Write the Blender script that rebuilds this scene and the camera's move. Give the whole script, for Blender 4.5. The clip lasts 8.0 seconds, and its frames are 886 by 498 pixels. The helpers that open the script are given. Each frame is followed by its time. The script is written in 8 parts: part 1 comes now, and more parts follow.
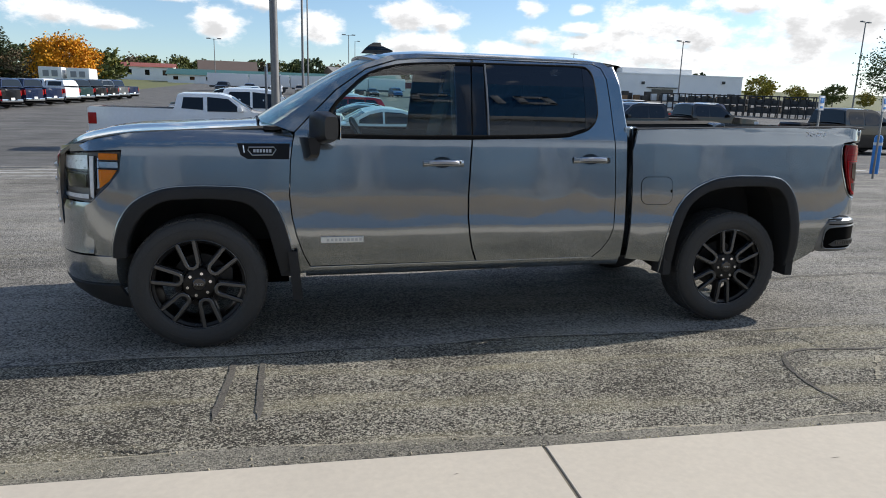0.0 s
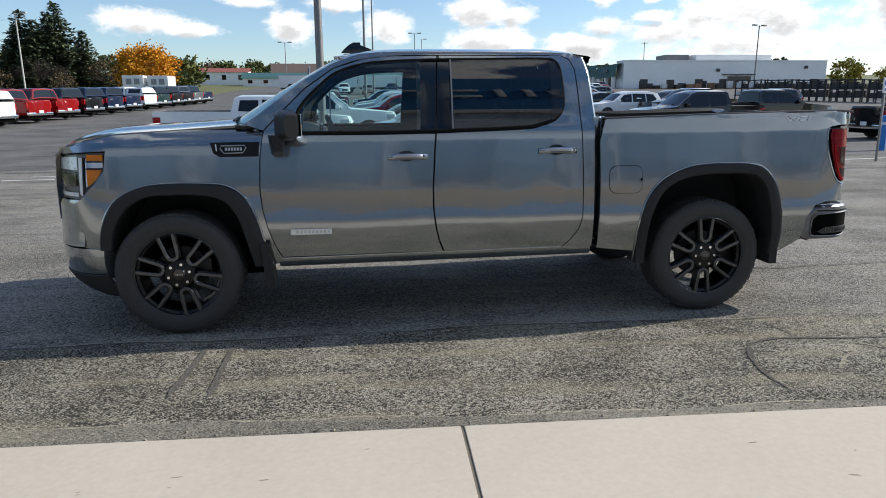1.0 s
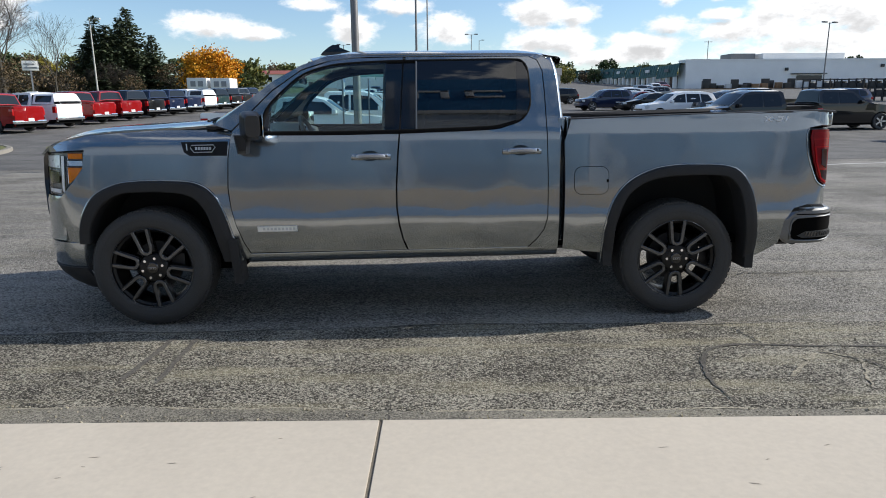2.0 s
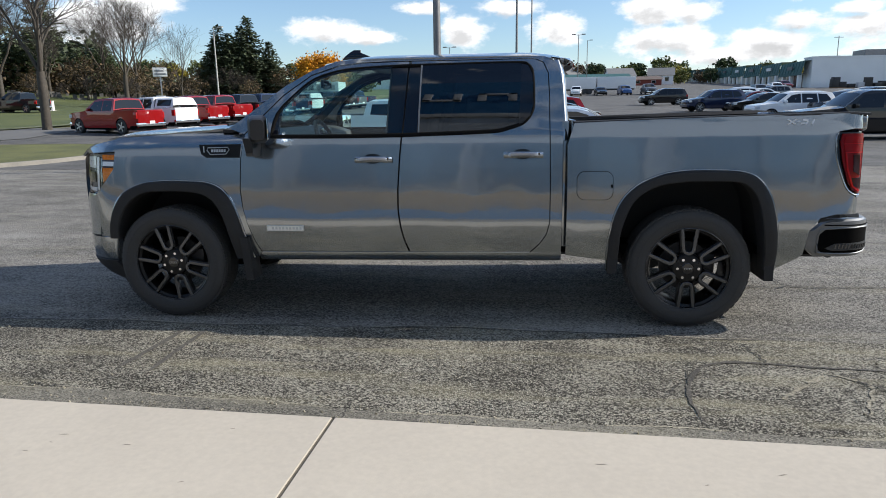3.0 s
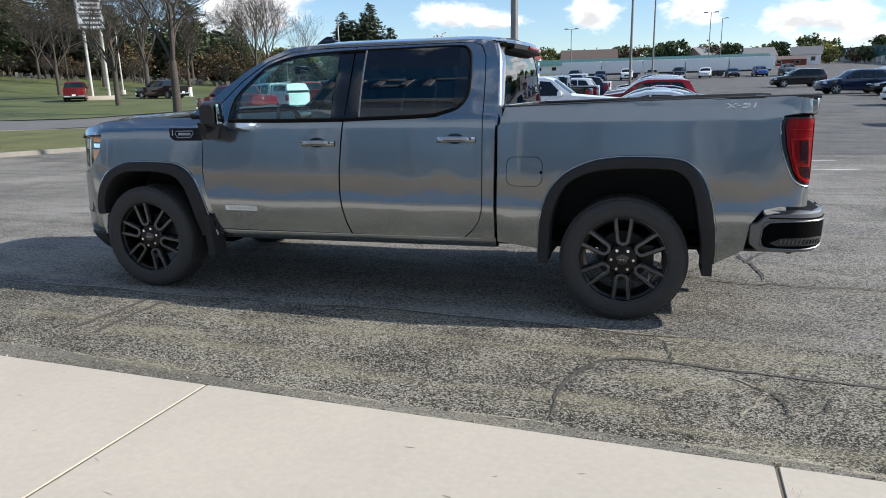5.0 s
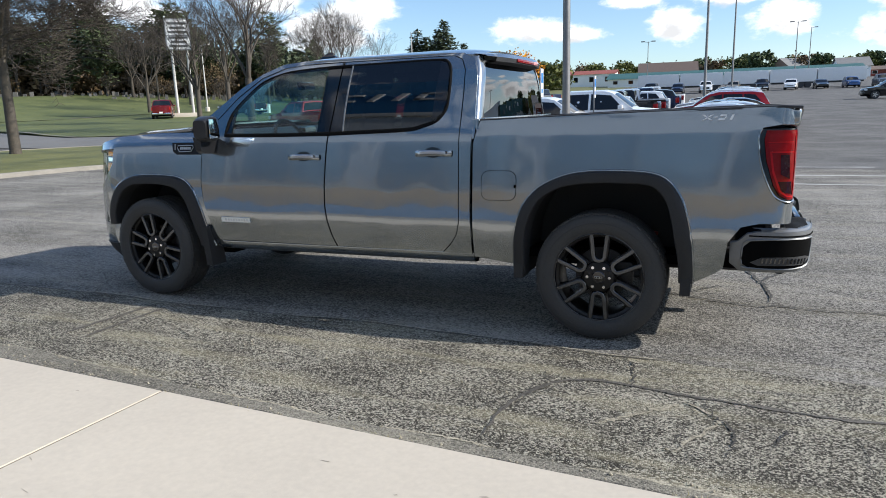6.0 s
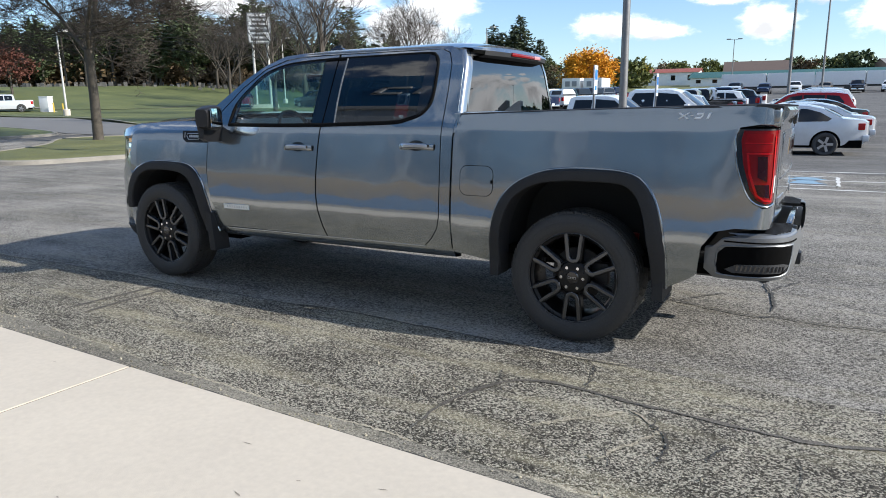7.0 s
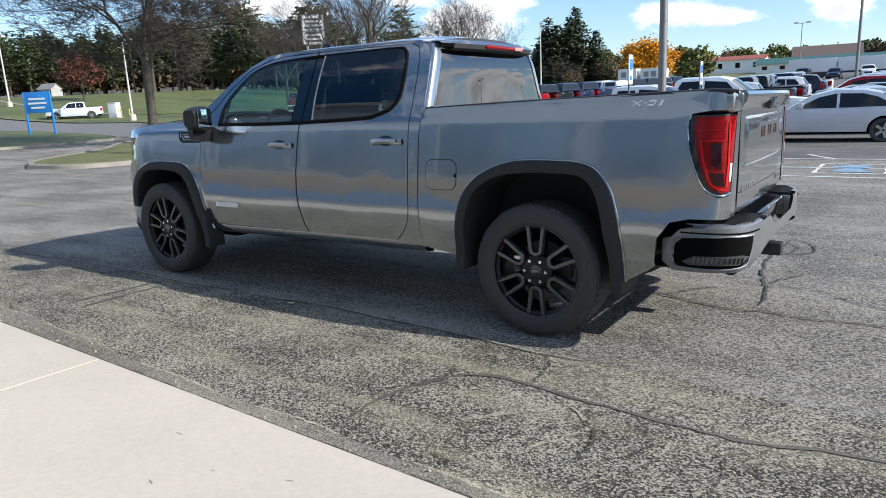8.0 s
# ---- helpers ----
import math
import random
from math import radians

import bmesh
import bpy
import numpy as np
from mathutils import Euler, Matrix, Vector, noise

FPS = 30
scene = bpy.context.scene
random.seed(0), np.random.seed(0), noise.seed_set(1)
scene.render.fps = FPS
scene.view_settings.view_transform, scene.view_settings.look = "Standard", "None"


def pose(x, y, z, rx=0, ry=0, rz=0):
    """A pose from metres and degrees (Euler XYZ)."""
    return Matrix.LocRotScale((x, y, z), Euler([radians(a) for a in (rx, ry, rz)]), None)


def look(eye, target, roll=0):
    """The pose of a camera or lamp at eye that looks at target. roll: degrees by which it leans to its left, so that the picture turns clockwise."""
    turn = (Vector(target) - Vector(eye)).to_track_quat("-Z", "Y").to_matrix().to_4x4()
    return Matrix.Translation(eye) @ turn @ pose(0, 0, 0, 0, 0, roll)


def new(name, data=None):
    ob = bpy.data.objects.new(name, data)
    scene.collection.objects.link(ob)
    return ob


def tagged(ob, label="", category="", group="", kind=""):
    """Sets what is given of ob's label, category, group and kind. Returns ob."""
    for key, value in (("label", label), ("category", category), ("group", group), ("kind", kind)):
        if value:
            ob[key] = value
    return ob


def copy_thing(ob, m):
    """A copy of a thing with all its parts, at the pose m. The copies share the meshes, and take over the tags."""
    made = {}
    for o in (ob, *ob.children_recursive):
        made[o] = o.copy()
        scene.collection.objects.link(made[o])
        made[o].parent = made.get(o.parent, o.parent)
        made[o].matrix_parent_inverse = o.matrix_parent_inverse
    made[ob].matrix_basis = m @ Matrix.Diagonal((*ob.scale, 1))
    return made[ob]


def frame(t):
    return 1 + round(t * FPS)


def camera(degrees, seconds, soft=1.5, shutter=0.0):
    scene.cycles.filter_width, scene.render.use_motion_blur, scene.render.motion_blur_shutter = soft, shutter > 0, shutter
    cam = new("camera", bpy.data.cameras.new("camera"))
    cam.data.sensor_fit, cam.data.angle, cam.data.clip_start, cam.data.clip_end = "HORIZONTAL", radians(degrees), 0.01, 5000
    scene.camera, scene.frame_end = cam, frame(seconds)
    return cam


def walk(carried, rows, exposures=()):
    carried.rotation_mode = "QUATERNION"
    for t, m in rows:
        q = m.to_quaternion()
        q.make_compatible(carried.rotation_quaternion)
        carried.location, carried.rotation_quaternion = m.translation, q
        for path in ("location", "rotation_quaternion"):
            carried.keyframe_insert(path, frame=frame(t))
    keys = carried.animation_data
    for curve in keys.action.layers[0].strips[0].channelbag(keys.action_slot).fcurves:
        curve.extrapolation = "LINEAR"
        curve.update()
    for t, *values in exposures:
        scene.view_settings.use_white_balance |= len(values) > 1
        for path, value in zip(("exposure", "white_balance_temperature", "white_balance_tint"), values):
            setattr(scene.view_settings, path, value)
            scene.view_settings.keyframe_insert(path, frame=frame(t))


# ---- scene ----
cam = camera(66.4, 8.0, soft=0.95)
PATH = [
    (0, (0.529, -4.327, 1.531), (0.983, -2.422, 1.124), 1.4),
    (0.5, (0.87, -4.466, 1.512), (1.239, -2.545, 1.095), 0.3),
    (1, (1.201, -4.607, 1.531), (1.449, -2.668, 1.111), -0.4),
    (1.2, (1.336, -4.628, 1.533), (1.568, -2.684, 1.125), 0.0),
    (2.3, (2.074, -4.738, 1.522), (2.055, -2.783, 1.102), -0.4),
    (2.5, (2.236, -4.734, 1.522), (2.143, -2.781, 1.1), -0.0),
    (3, (2.586, -4.711, 1.529), (2.362, -2.766, 1.121), -0.8),
    (3.5, (2.954, -4.732, 1.517), (2.59, -2.805, 1.122), -1.2),
    (4, (3.252, -4.693, 1.506), (2.828, -2.783, 1.089), -0.1),
    (4.5, (3.559, -4.594, 1.513), (3.076, -2.705, 1.068), 0.6),
    (4.7, (3.687, -4.561, 1.517), (3.177, -2.682, 1.059), -0.7),
    (5.8, (4.38, -4.301, 1.488), (3.643, -2.487, 1.084), -0.3),
    (6, (4.499, -4.248, 1.488), (3.724, -2.448, 1.088), -1.6),
    (6.5, (4.809, -4.13, 1.482), (3.938, -2.377, 1.074), -0.5),
    (7, (5.058, -3.963, 1.462), (4.096, -2.258, 1.054), -0.5),
    (7.5, (5.326, -3.794, 1.453), (4.342, -2.1, 1.048), -2.2),
    (8, (5.571, -3.64, 1.435), (4.462, -2.029, 1.02), -2.1),
]
walk(cam, [(t, look(eye, target, roll)) for t, eye, target, roll in PATH], exposures=[(0, 0.09, 6560, 10), (4, 0.18, 6480, 10), (8, 0.45, 6360, 10)])

# ---- light ----
SUN = Vector((1.68, 0.31, 1.0)).normalized()     # towards the sun
world = bpy.data.worlds.new("sky")
scene.world = world
world.use_nodes = True
wn, wl = world.node_tree.nodes, world.node_tree.links
wn.clear()
w_out = wn.new("ShaderNodeOutputWorld")
w_bg = wn.new("ShaderNodeBackground")
sky = wn.new("ShaderNodeTexSky")
sky.sky_type = "NISHITA"
sky.sun_disc = False
sky.sun_elevation = math.asin(SUN.z)
sky.sun_rotation = math.atan2(SUN.x, SUN.y)
sky.air_density, sky.dust_density, sky.ozone_density = 1.0, 0.3, 2.2
# cumulus: a list of clouds low over the place, and broken cover higher up and behind
co = wn.new("ShaderNodeTexCoord")
sep = wn.new("ShaderNodeSeparateXYZ")
wl.new(co.outputs["Generated"], sep.inputs[0])


def wmath(op, a, b=None, clamp=False):
    n = wn.new("ShaderNodeMath")
    n.operation, n.use_clamp = op, clamp
    for i, v in enumerate((a, b)):
        if v is None:
            continue
        if isinstance(v, (int, float)):
            n.inputs[i].default_value = v
        else:
            wl.new(v, n.inputs[i])
    return n.outputs[0]


# heading, elevation, half width and half height in degrees
CLOUDS = [(-15.4, 6.0, 2.8, 0.85), (-12.6, 5.65, 2.4, 0.42), (-4.7, 6.1, 1.7, 1.15), (2.7, 6.0, 1.8, 1.1), (-1.0, 7.7, 2.4, 0.6), (-7.8, 7.8, 1.9, 0.45), (10.8, 7.2, 2.4, 1.15), (13.2, 6.9, 1.5, 0.8), (11.5, 4.9, 4.0, 1.1), (20.2, 8.0, 1.0, 0.55), (24.0, 7.8, 0.8, 0.4),
          (20.2, 5.7, 1.9, 0.7), (18.5, 4.5, 3.4, 0.9), (24.2, 6.5, 1.6, 0.4), (29.0, 6.7, 3.3, 1.3), (33.4, 6.0, 2.3, 1.3), (40.5, 5.9, 3.0, 2.0), (44.0, 7.1, 2.4, 2.0), (31.0, 4.2, 7.0, 1.2), (36.5, 8.2, 3.5, 0.8), (15.5, 3.6, 5.0, 0.6), (26.0, 5.2, 2.5, 0.9), (50.0, 6.2, 4.0, 1.6), (-29.5, 7.8, 3.0, 1.3), (-32.2, 6.3, 2.6, 1.5), (-36.5, 8.6, 2.4, 0.8), (-47.0, 7.9, 3.0, 1.1), (-38.5, 9.4, 2.6, 0.8)]


def cloud_field():
    """How deep inside a cloud a direction lies: nought at the ragged edge, rising inwards."""
    g = bpy.data.node_groups.new("cloud_field", "ShaderNodeTree")
    g.interface.new_socket("heading", in_out="INPUT", socket_type="NodeSocketVector")
    g.interface.new_socket("depth", in_out="OUTPUT", socket_type="NodeSocketFloat")
    n, l = g.nodes, g.links
    gi, go = n.new("NodeGroupInput"), n.new("NodeGroupOutput")
    near = None
    for a, el, w, h in CLOUDS:
        v = n.new("ShaderNodeVectorMath")
        v.operation = "MULTIPLY_ADD"
        l.new(gi.outputs[0], v.inputs[0])
        v.inputs[1].default_value, v.inputs[2].default_value = (1 / w, 1 / h, 0), (-a / w, -el / h, 0)
        d = n.new("ShaderNodeVectorMath")
        d.operation = "LENGTH"
        l.new(v.outputs[0], d.inputs[0])
        if near is None:
            near = d.outputs["Value"]
        else:
            q = n.new("ShaderNodeMath")
            q.operation = "SMOOTH_MIN"
            q.inputs[2].default_value = 0.25
            l.new(near, q.inputs[0])
            l.new(d.outputs["Value"], q.inputs[1])
            near = q.outputs[0]
    mp = n.new("ShaderNodeMapping")
    mp.inputs["Scale"].default_value = (0.36, 0.62, 1)
    l.new(gi.outputs[0], mp.inputs[0])
    ragged = n.new("ShaderNodeTexNoise")
    ragged.inputs["Scale"].default_value, ragged.inputs["Detail"].default_value, ragged.inputs["Roughness"].default_value = 1.0, 7.0, 0.60
    l.new(mp.outputs[0], ragged.inputs["Vector"])
    k = n.new("ShaderNodeMath")
    k.operation = "MULTIPLY_ADD"
    k.inputs[1].default_value, k.inputs[2].default_value = 3.0, -0.28
    l.new(ragged.outputs[0], k.inputs[0])
    out = n.new("ShaderNodeMath")
    out.operation = "SUBTRACT"
    l.new(k.outputs[0], out.inputs[0])
    l.new(near, out.inputs[1])
    l.new(out.outputs[0], go.inputs[0])
    return g


FIELD = cloud_field()
deg = 180 / math.pi
comb = wn.new("ShaderNodeCombineXYZ")
wl.new(wmath("MULTIPLY", wmath("ARCTAN2", sep.outputs[0], sep.outputs[1]), deg), comb.inputs[0])
wl.new(wmath("MULTIPLY", wmath("ARCSINE", sep.outputs[2]), deg), comb.inputs[1])
above = wn.new("ShaderNodeVectorMath")
above.operation = "ADD"
above.inputs[1].default_value = (0.35, 0.55, 0)
wl.new(comb.outputs[0], above.inputs[0])
depth = []
for src in (comb.outputs[0], above.outputs[0]):
    gn = wn.new("ShaderNodeGroup")
    gn.node_tree = FIELD
    wl.new(src, gn.inputs[0])
    depth.append(gn.outputs[0])


def ease(v, a, b, lo=0.0, hi=1.0):
    m = wn.new("ShaderNodeMapRange")
    m.interpolation_type = "SMOOTHSTEP"
    for i, q in enumerate((a, b, lo, hi)):
        m.inputs[i + 1].default_value = q
    wl.new(v, m.inputs[0])
    return m.outputs[0]


# broken cover overhead and to the back
shape = wn.new("ShaderNodeTexNoise")
shape.inputs["Scale"].default_value, shape.inputs["Detail"].default_value, shape.inputs["Roughness"].default_value = 5.5, 8.0, 0.52
drift = wn.new("ShaderNodeVectorMath")
drift.inputs[1].default_value = (3.1, 1.7, 0.4)
wl.new(co.outputs["Generated"], drift.inputs[0])
wl.new(drift.outputs[0], shape.inputs["Vector"])
high = wmath("MULTIPLY", ease(shape.outputs[0], 0.55, 0.63), wmath("MAXIMUM", ease(sep.outputs[2], 0.20, 0.32), ease(sep.outputs[1], 0.30, 0.0)))
# pale haze low over the far side of the lot
haze = wmath("MULTIPLY", wmath("MULTIPLY", ease(sep.outputs[2], 0.085, 0.02), ease(sep.outputs[0], -0.12, 0.55)), 0.6)
cover = wmath("MAXIMUM", wmath("MAXIMUM", ease(depth[0], -0.22, 0.62), high), haze)
core = wmath("MULTIPLY", ease(depth[1], 0.35, 1.25, 1.0, 0.64), ease(shape.outputs[0], 0.55, 0.75, 1.0, 0.75))
cloud = wn.new("ShaderNodeMixRGB")
cloud.blend_type = "MULTIPLY"
cloud.inputs[0].default_value = 1.0
cloud.inputs[1].default_value = (11.2, 11.3, 11.5, 1)
wl.new(core, cloud.inputs[2])
mix = wn.new("ShaderNodeMixRGB")
wl.new(cover, mix.inputs[0])
blue = wn.new("ShaderNodeMixRGB")
blue.blend_type = "MULTIPLY"
blue.inputs[0].default_value = 1.0
blue.inputs[2].default_value = (1.23, 1.34, 1.48, 1)
wl.new(sky.outputs[0], blue.inputs[1])
wl.new(blue.outputs[0], mix.inputs[1])
wl.new(cloud.outputs[0], mix.inputs[2])
wl.new(mix.outputs[0], w_bg.inputs[0])
w_bg.inputs[1].default_value = 0.097
wl.new(w_bg.outputs[0], w_out.inputs[0])

sun = new("sun", bpy.data.lights.new("sun", "SUN"))
sun.data.energy, sun.data.angle, sun.data.color = 5.2, radians(0.53), (1.0, 0.95, 0.865)
sun.matrix_world = look(SUN * 50, (0, 0, 0))
scene.view_settings.exposure = 0.0


# ---- materials ----
def mat(name, col, rough=0.6, metal=0.0, var=0.12, scale=5.0, fine=9.0, bump=0.0, bscale=80.0, coat=0.0, spec=0.5, tint=None, space="Object"):
    """A painted, plastic, stone or metal surface: two scales of variation in colour and gloss, and fine relief."""
    m = bpy.data.materials.new(name)
    m.use_nodes = True
    n, l = m.node_tree.nodes, m.node_tree.links
    b = n["Principled BSDF"]
    b.inputs["Metallic"].default_value = metal
    b.inputs["Coat Weight"].default_value = coat
    b.inputs["Coat Roughness"].default_value = 0.04
    b.inputs["Specular IOR Level"].default_value = spec
    if space == "World":
        src = n.new("ShaderNodeNewGeometry").outputs["Position"]
    else:
        src = n.new("ShaderNodeTexCoord").outputs[space]
    big, small = n.new("ShaderNodeTexNoise"), n.new("ShaderNodeTexNoise")
    for t, s in ((big, scale), (small, scale * fine)):
        t.inputs["Scale"].default_value, t.inputs["Detail"].default_value = s, 4.0
        l.new(src, t.inputs["Vector"])
    add = n.new("ShaderNodeMath")
    add.operation = "ADD"
    l.new(big.outputs[0], add.inputs[0])
    l.new(small.outputs[0], add.inputs[1])
    ramp = n.new("ShaderNodeMapRange")
    ramp.inputs[1].default_value, ramp.inputs[2].default_value = 0.6, 1.4
    l.new(add.outputs[0], ramp.inputs[0])
    mixc = n.new("ShaderNodeMixRGB")
    lo = [c * (1 - var) for c in col]
    hi = [min(1, c * (1 + var)) for c in (tint or col)]
    mixc.inputs[1].default_value, mixc.inputs[2].default_value = (*lo, 1), (*hi, 1)
    l.new(ramp.outputs[0], mixc.inputs[0])
    l.new(mixc.outputs[0], b.inputs["Base Color"])
    rr = n.new("ShaderNodeMapRange")
    rr.inputs[3].default_value, rr.inputs[4].default_value = max(0.02, rough * (1 - var)), min(1, rough * (1 + var))
    l.new(big.outputs[0], rr.inputs[0])
    l.new(rr.outputs[0], b.inputs["Roughness"])
    if bump:
        rel = n.new("ShaderNodeTexNoise")
        rel.inputs["Scale"].default_value, rel.inputs["Detail"].default_value = bscale, 3.0
        l.new(src, rel.inputs["Vector"])
        bp = n.new("ShaderNodeBump")
        bp.inputs["Strength"].default_value, bp.inputs["Distance"].default_value = bump, 0.01
        l.new(rel.outputs[0], bp.inputs["Height"])
        l.new(bp.outputs[0], b.inputs["Normal"])
    return m


def glass(name, tint, ior=1.5, rough=0.0):
    """A tinted pane: clear tinted transmission under a mirror-like surface."""
    m = bpy.data.materials.new(name)
    m.use_nodes = True
    n, l = m.node_tree.nodes, m.node_tree.links
    n.remove(n["Principled BSDF"])
    tr, gl, fr, mx = n.new("ShaderNodeBsdfTransparent"), n.new("ShaderNodeBsdfGlossy"), n.new("ShaderNodeLayerWeight"), n.new("ShaderNodeMixShader")
    tr.inputs[0].default_value = (*tint, 1)
    gl.inputs["Roughness"].default_value = rough
    # gloss rises from its value at right angles towards grazing, alike on both faces
    f0 = ((ior - 1) / (ior + 1)) ** 2
    fr.inputs[0].default_value = 0.5
    rise, gloss = n.new("ShaderNodeMath"), n.new("ShaderNodeMath")
    rise.operation, gloss.operation = "POWER", "MULTIPLY_ADD"
    rise.inputs[1].default_value = 5.0
    gloss.inputs[1].default_value, gloss.inputs[2].default_value = 1 - f0, f0
    l.new(fr.outputs["Facing"], rise.inputs[0])
    l.new(rise.outputs[0], gloss.inputs[0])
    l.new(gloss.outputs[0], mx.inputs[0])
    l.new(tr.outputs[0], mx.inputs[1])
    l.new(gl.outputs[0], mx.inputs[2])
    l.new(mx.outputs[0], n["Material Output"].inputs[0])
    return m


def car_paint(name, col, metal=0.75, rough=0.38, coat_ior=1.5, wave=0.0):
    """Metallic base with fine flakes under a clear coat."""
    m = mat(name, col, rough, metal, var=0.05, scale=1.5, coat=1.0)
    n, l = m.node_tree.nodes, m.node_tree.links
    b = n["Principled BSDF"]
    b.inputs["Specular IOR Level"].default_value = 0.1
    b.inputs["Coat IOR"].default_value = coat_ior
    b.inputs["Coat Roughness"].default_value = 0.02
    flake = n.new("ShaderNodeTexVoronoi")
    flake.inputs["Scale"].default_value = 900
    l.new(n["Texture Coordinate"].outputs["Object"], flake.inputs["Vector"])
    bp = n.new("ShaderNodeBump")
    bp.inputs["Strength"].default_value, bp.inputs["Distance"].default_value = 0.012, 0.001
    l.new(flake.outputs["Distance"], bp.inputs["Height"])
    l.new(bp.outputs[0], b.inputs["Normal"])
    if wave:
        # pressed sheet is never quite even
        sheet_wave = n.new("ShaderNodeTexNoise")
        sheet_wave.inputs["Scale"].default_value, sheet_wave.inputs["Detail"].default_value = 2.6, 1.5
        l.new(n["Texture Coordinate"].outputs["Object"], sheet_wave.inputs["Vector"])
        swell = n.new("ShaderNodeBump")
        swell.inputs["Strength"].default_value, swell.inputs["Distance"].default_value = 1.0, wave
        l.new(sheet_wave.outputs[0], swell.inputs["Height"])
        l.new(bp.outputs[0], swell.inputs["Normal"])
        l.new(swell.outputs[0], b.inputs["Normal"])
        l.new(swell.outputs[0], b.inputs["Coat Normal"])
    return m


def lamp_lens(name, col, rough=0.08):
    m = mat(name, col, rough, var=0.2, scale=30, coat=0.1)
    m.node_tree.nodes["Principled BSDF"].inputs["Specular IOR Level"].default_value = 0.3
    return m


PAINT = car_paint("steel_grey_metallic", (0.262, 0.288, 0.306), 0.88, 0.20, 2.0, wave=0.0085)
TRIM = mat("matt_black_plastic", (0.030, 0.030, 0.031), 0.62, var=0.15, scale=12, bump=0.12, bscale=700, spec=0.3)
GLOSSBLACK = mat("gloss_black", (0.006, 0.006, 0.008), 0.12, var=0.1, coat=0.6)
# near-black: the shade of gaps, holes and undersides put into the colour
GAPSHADE = mat("gap_shade_black", (0.004, 0.004, 0.004), 0.9, spec=0.05)
RUBBER = mat("tyre_rubber", (0.049, 0.048, 0.047), 0.72, var=0.2, scale=9, bump=0.15, bscale=220)
RIMBLACK = mat("satin_black_alloy", (0.016, 0.016, 0.017), 0.28, 0.5, var=0.12, scale=10)
RIMGREY = mat("dark_milled_alloy", (0.105, 0.107, 0.11), 0.22, 0.7, var=0.12, scale=20)
CHROME = mat("chrome", (0.72, 0.73, 0.75), 0.10, 1.0, var=0.05)
SILVER = mat("brushed_silver", (0.56, 0.56, 0.57), 0.30, 1.0, var=0.08, scale=14)
STEEL = mat("dark_steel", (0.05, 0.05, 0.052), 0.5, 0.7, var=0.25, scale=10)
FRONTGLASS = glass("green_tinted_glass", (0.79, 0.955, 0.935), 1.75)
DARKGLASS = glass("privacy_glass", (0.07, 0.08, 0.09), 1.85)
BACKGLASS = glass("rear_window_glass", (0.05, 0.06, 0.07), 2.7)
CLEAR = glass("clear_lens", (0.99, 0.99, 0.99), 1.35)
REDLENS = lamp_lens("red_tail_lens", (0.19, 0.0018, 0.0025))
REDMID = lamp_lens("mid_red_lens", (0.24, 0.002, 0.003))
REDGLOW = lamp_lens("bright_red_guide", (0.44, 0.005, 0.007))
REDDARK = lamp_lens("dark_red_lens", (0.022, 0.003, 0.006))
AMBER = lamp_lens("amber_lens", (0.85, 0.24, 0.012))
WHITELENS = lamp_lens("white_lens", (0.94, 0.95, 0.95))
CLOTH = mat("black_cloth", (0.06, 0.06, 0.058), 0.85, var=0.2, scale=20, bump=0.1, bscale=400)
CABIN = mat("dark_cabin_plastic", (0.06, 0.062, 0.062), 0.6, var=0.2, scale=8)
HEADLINER = mat("grey_headliner", (0.52, 0.51, 0.49), 0.9, var=0.08)
BEDLINER = mat("black_bed_liner", (0.025, 0.025, 0.025), 0.8, bump=0.2, bscale=150)


# ---- building helpers ----
def part(name, bm, material, parent, label="", smooth=35, kind=""):
    """Links a bmesh as one mesh object under a thing or a part."""
    me = bpy.data.meshes.new(name)
    bm.normal_update()
    bm.to_mesh(me)
    bm.free()
    for m in material if isinstance(material, (list, tuple)) else [material]:
        me.materials.append(m)
    if smooth:
        me.shade_smooth()
        me.set_sharp_from_angle(angle=radians(smooth))
    ob = new(name, me)
    ob.parent = parent
    return tagged(ob, label, kind=kind)


def thing(name, label, category, group="", m=None, kind=""):
    ob = new(name)
    ob.empty_display_size = 0.2
    if m is not None:
        ob.matrix_basis = m
    return tagged(ob, label, category, group, kind)


def box(x0, x1, y0, y1, z0, z1, bevel=0.0, bm=None, seg=2, m=None):
    """A box, with its edges rounded, added to bm."""
    tmp = bmesh.new()
    bmesh.ops.create_cube(tmp, size=1, matrix=Matrix.Translation(((x0 + x1) / 2, (y0 + y1) / 2, (z0 + z1) / 2)) @ Matrix.Diagonal((abs(x1 - x0), abs(y1 - y0), abs(z1 - z0), 1)))
    if bevel:
        bmesh.ops.bevel(tmp, geom=tmp.edges[:], offset=bevel, segments=seg, affect="EDGES", profile=0.6)
    return merged(bm, tmp, m)


def merged(bm, tmp, m=None):
    if m is not None:
        tmp.transform(m)
    if bm is None:
        return tmp
    me = bpy.data.meshes.new("tmp")
    tmp.to_mesh(me)
    tmp.free()
    bm.from_mesh(me)
    bpy.data.meshes.remove(me)
    return bm


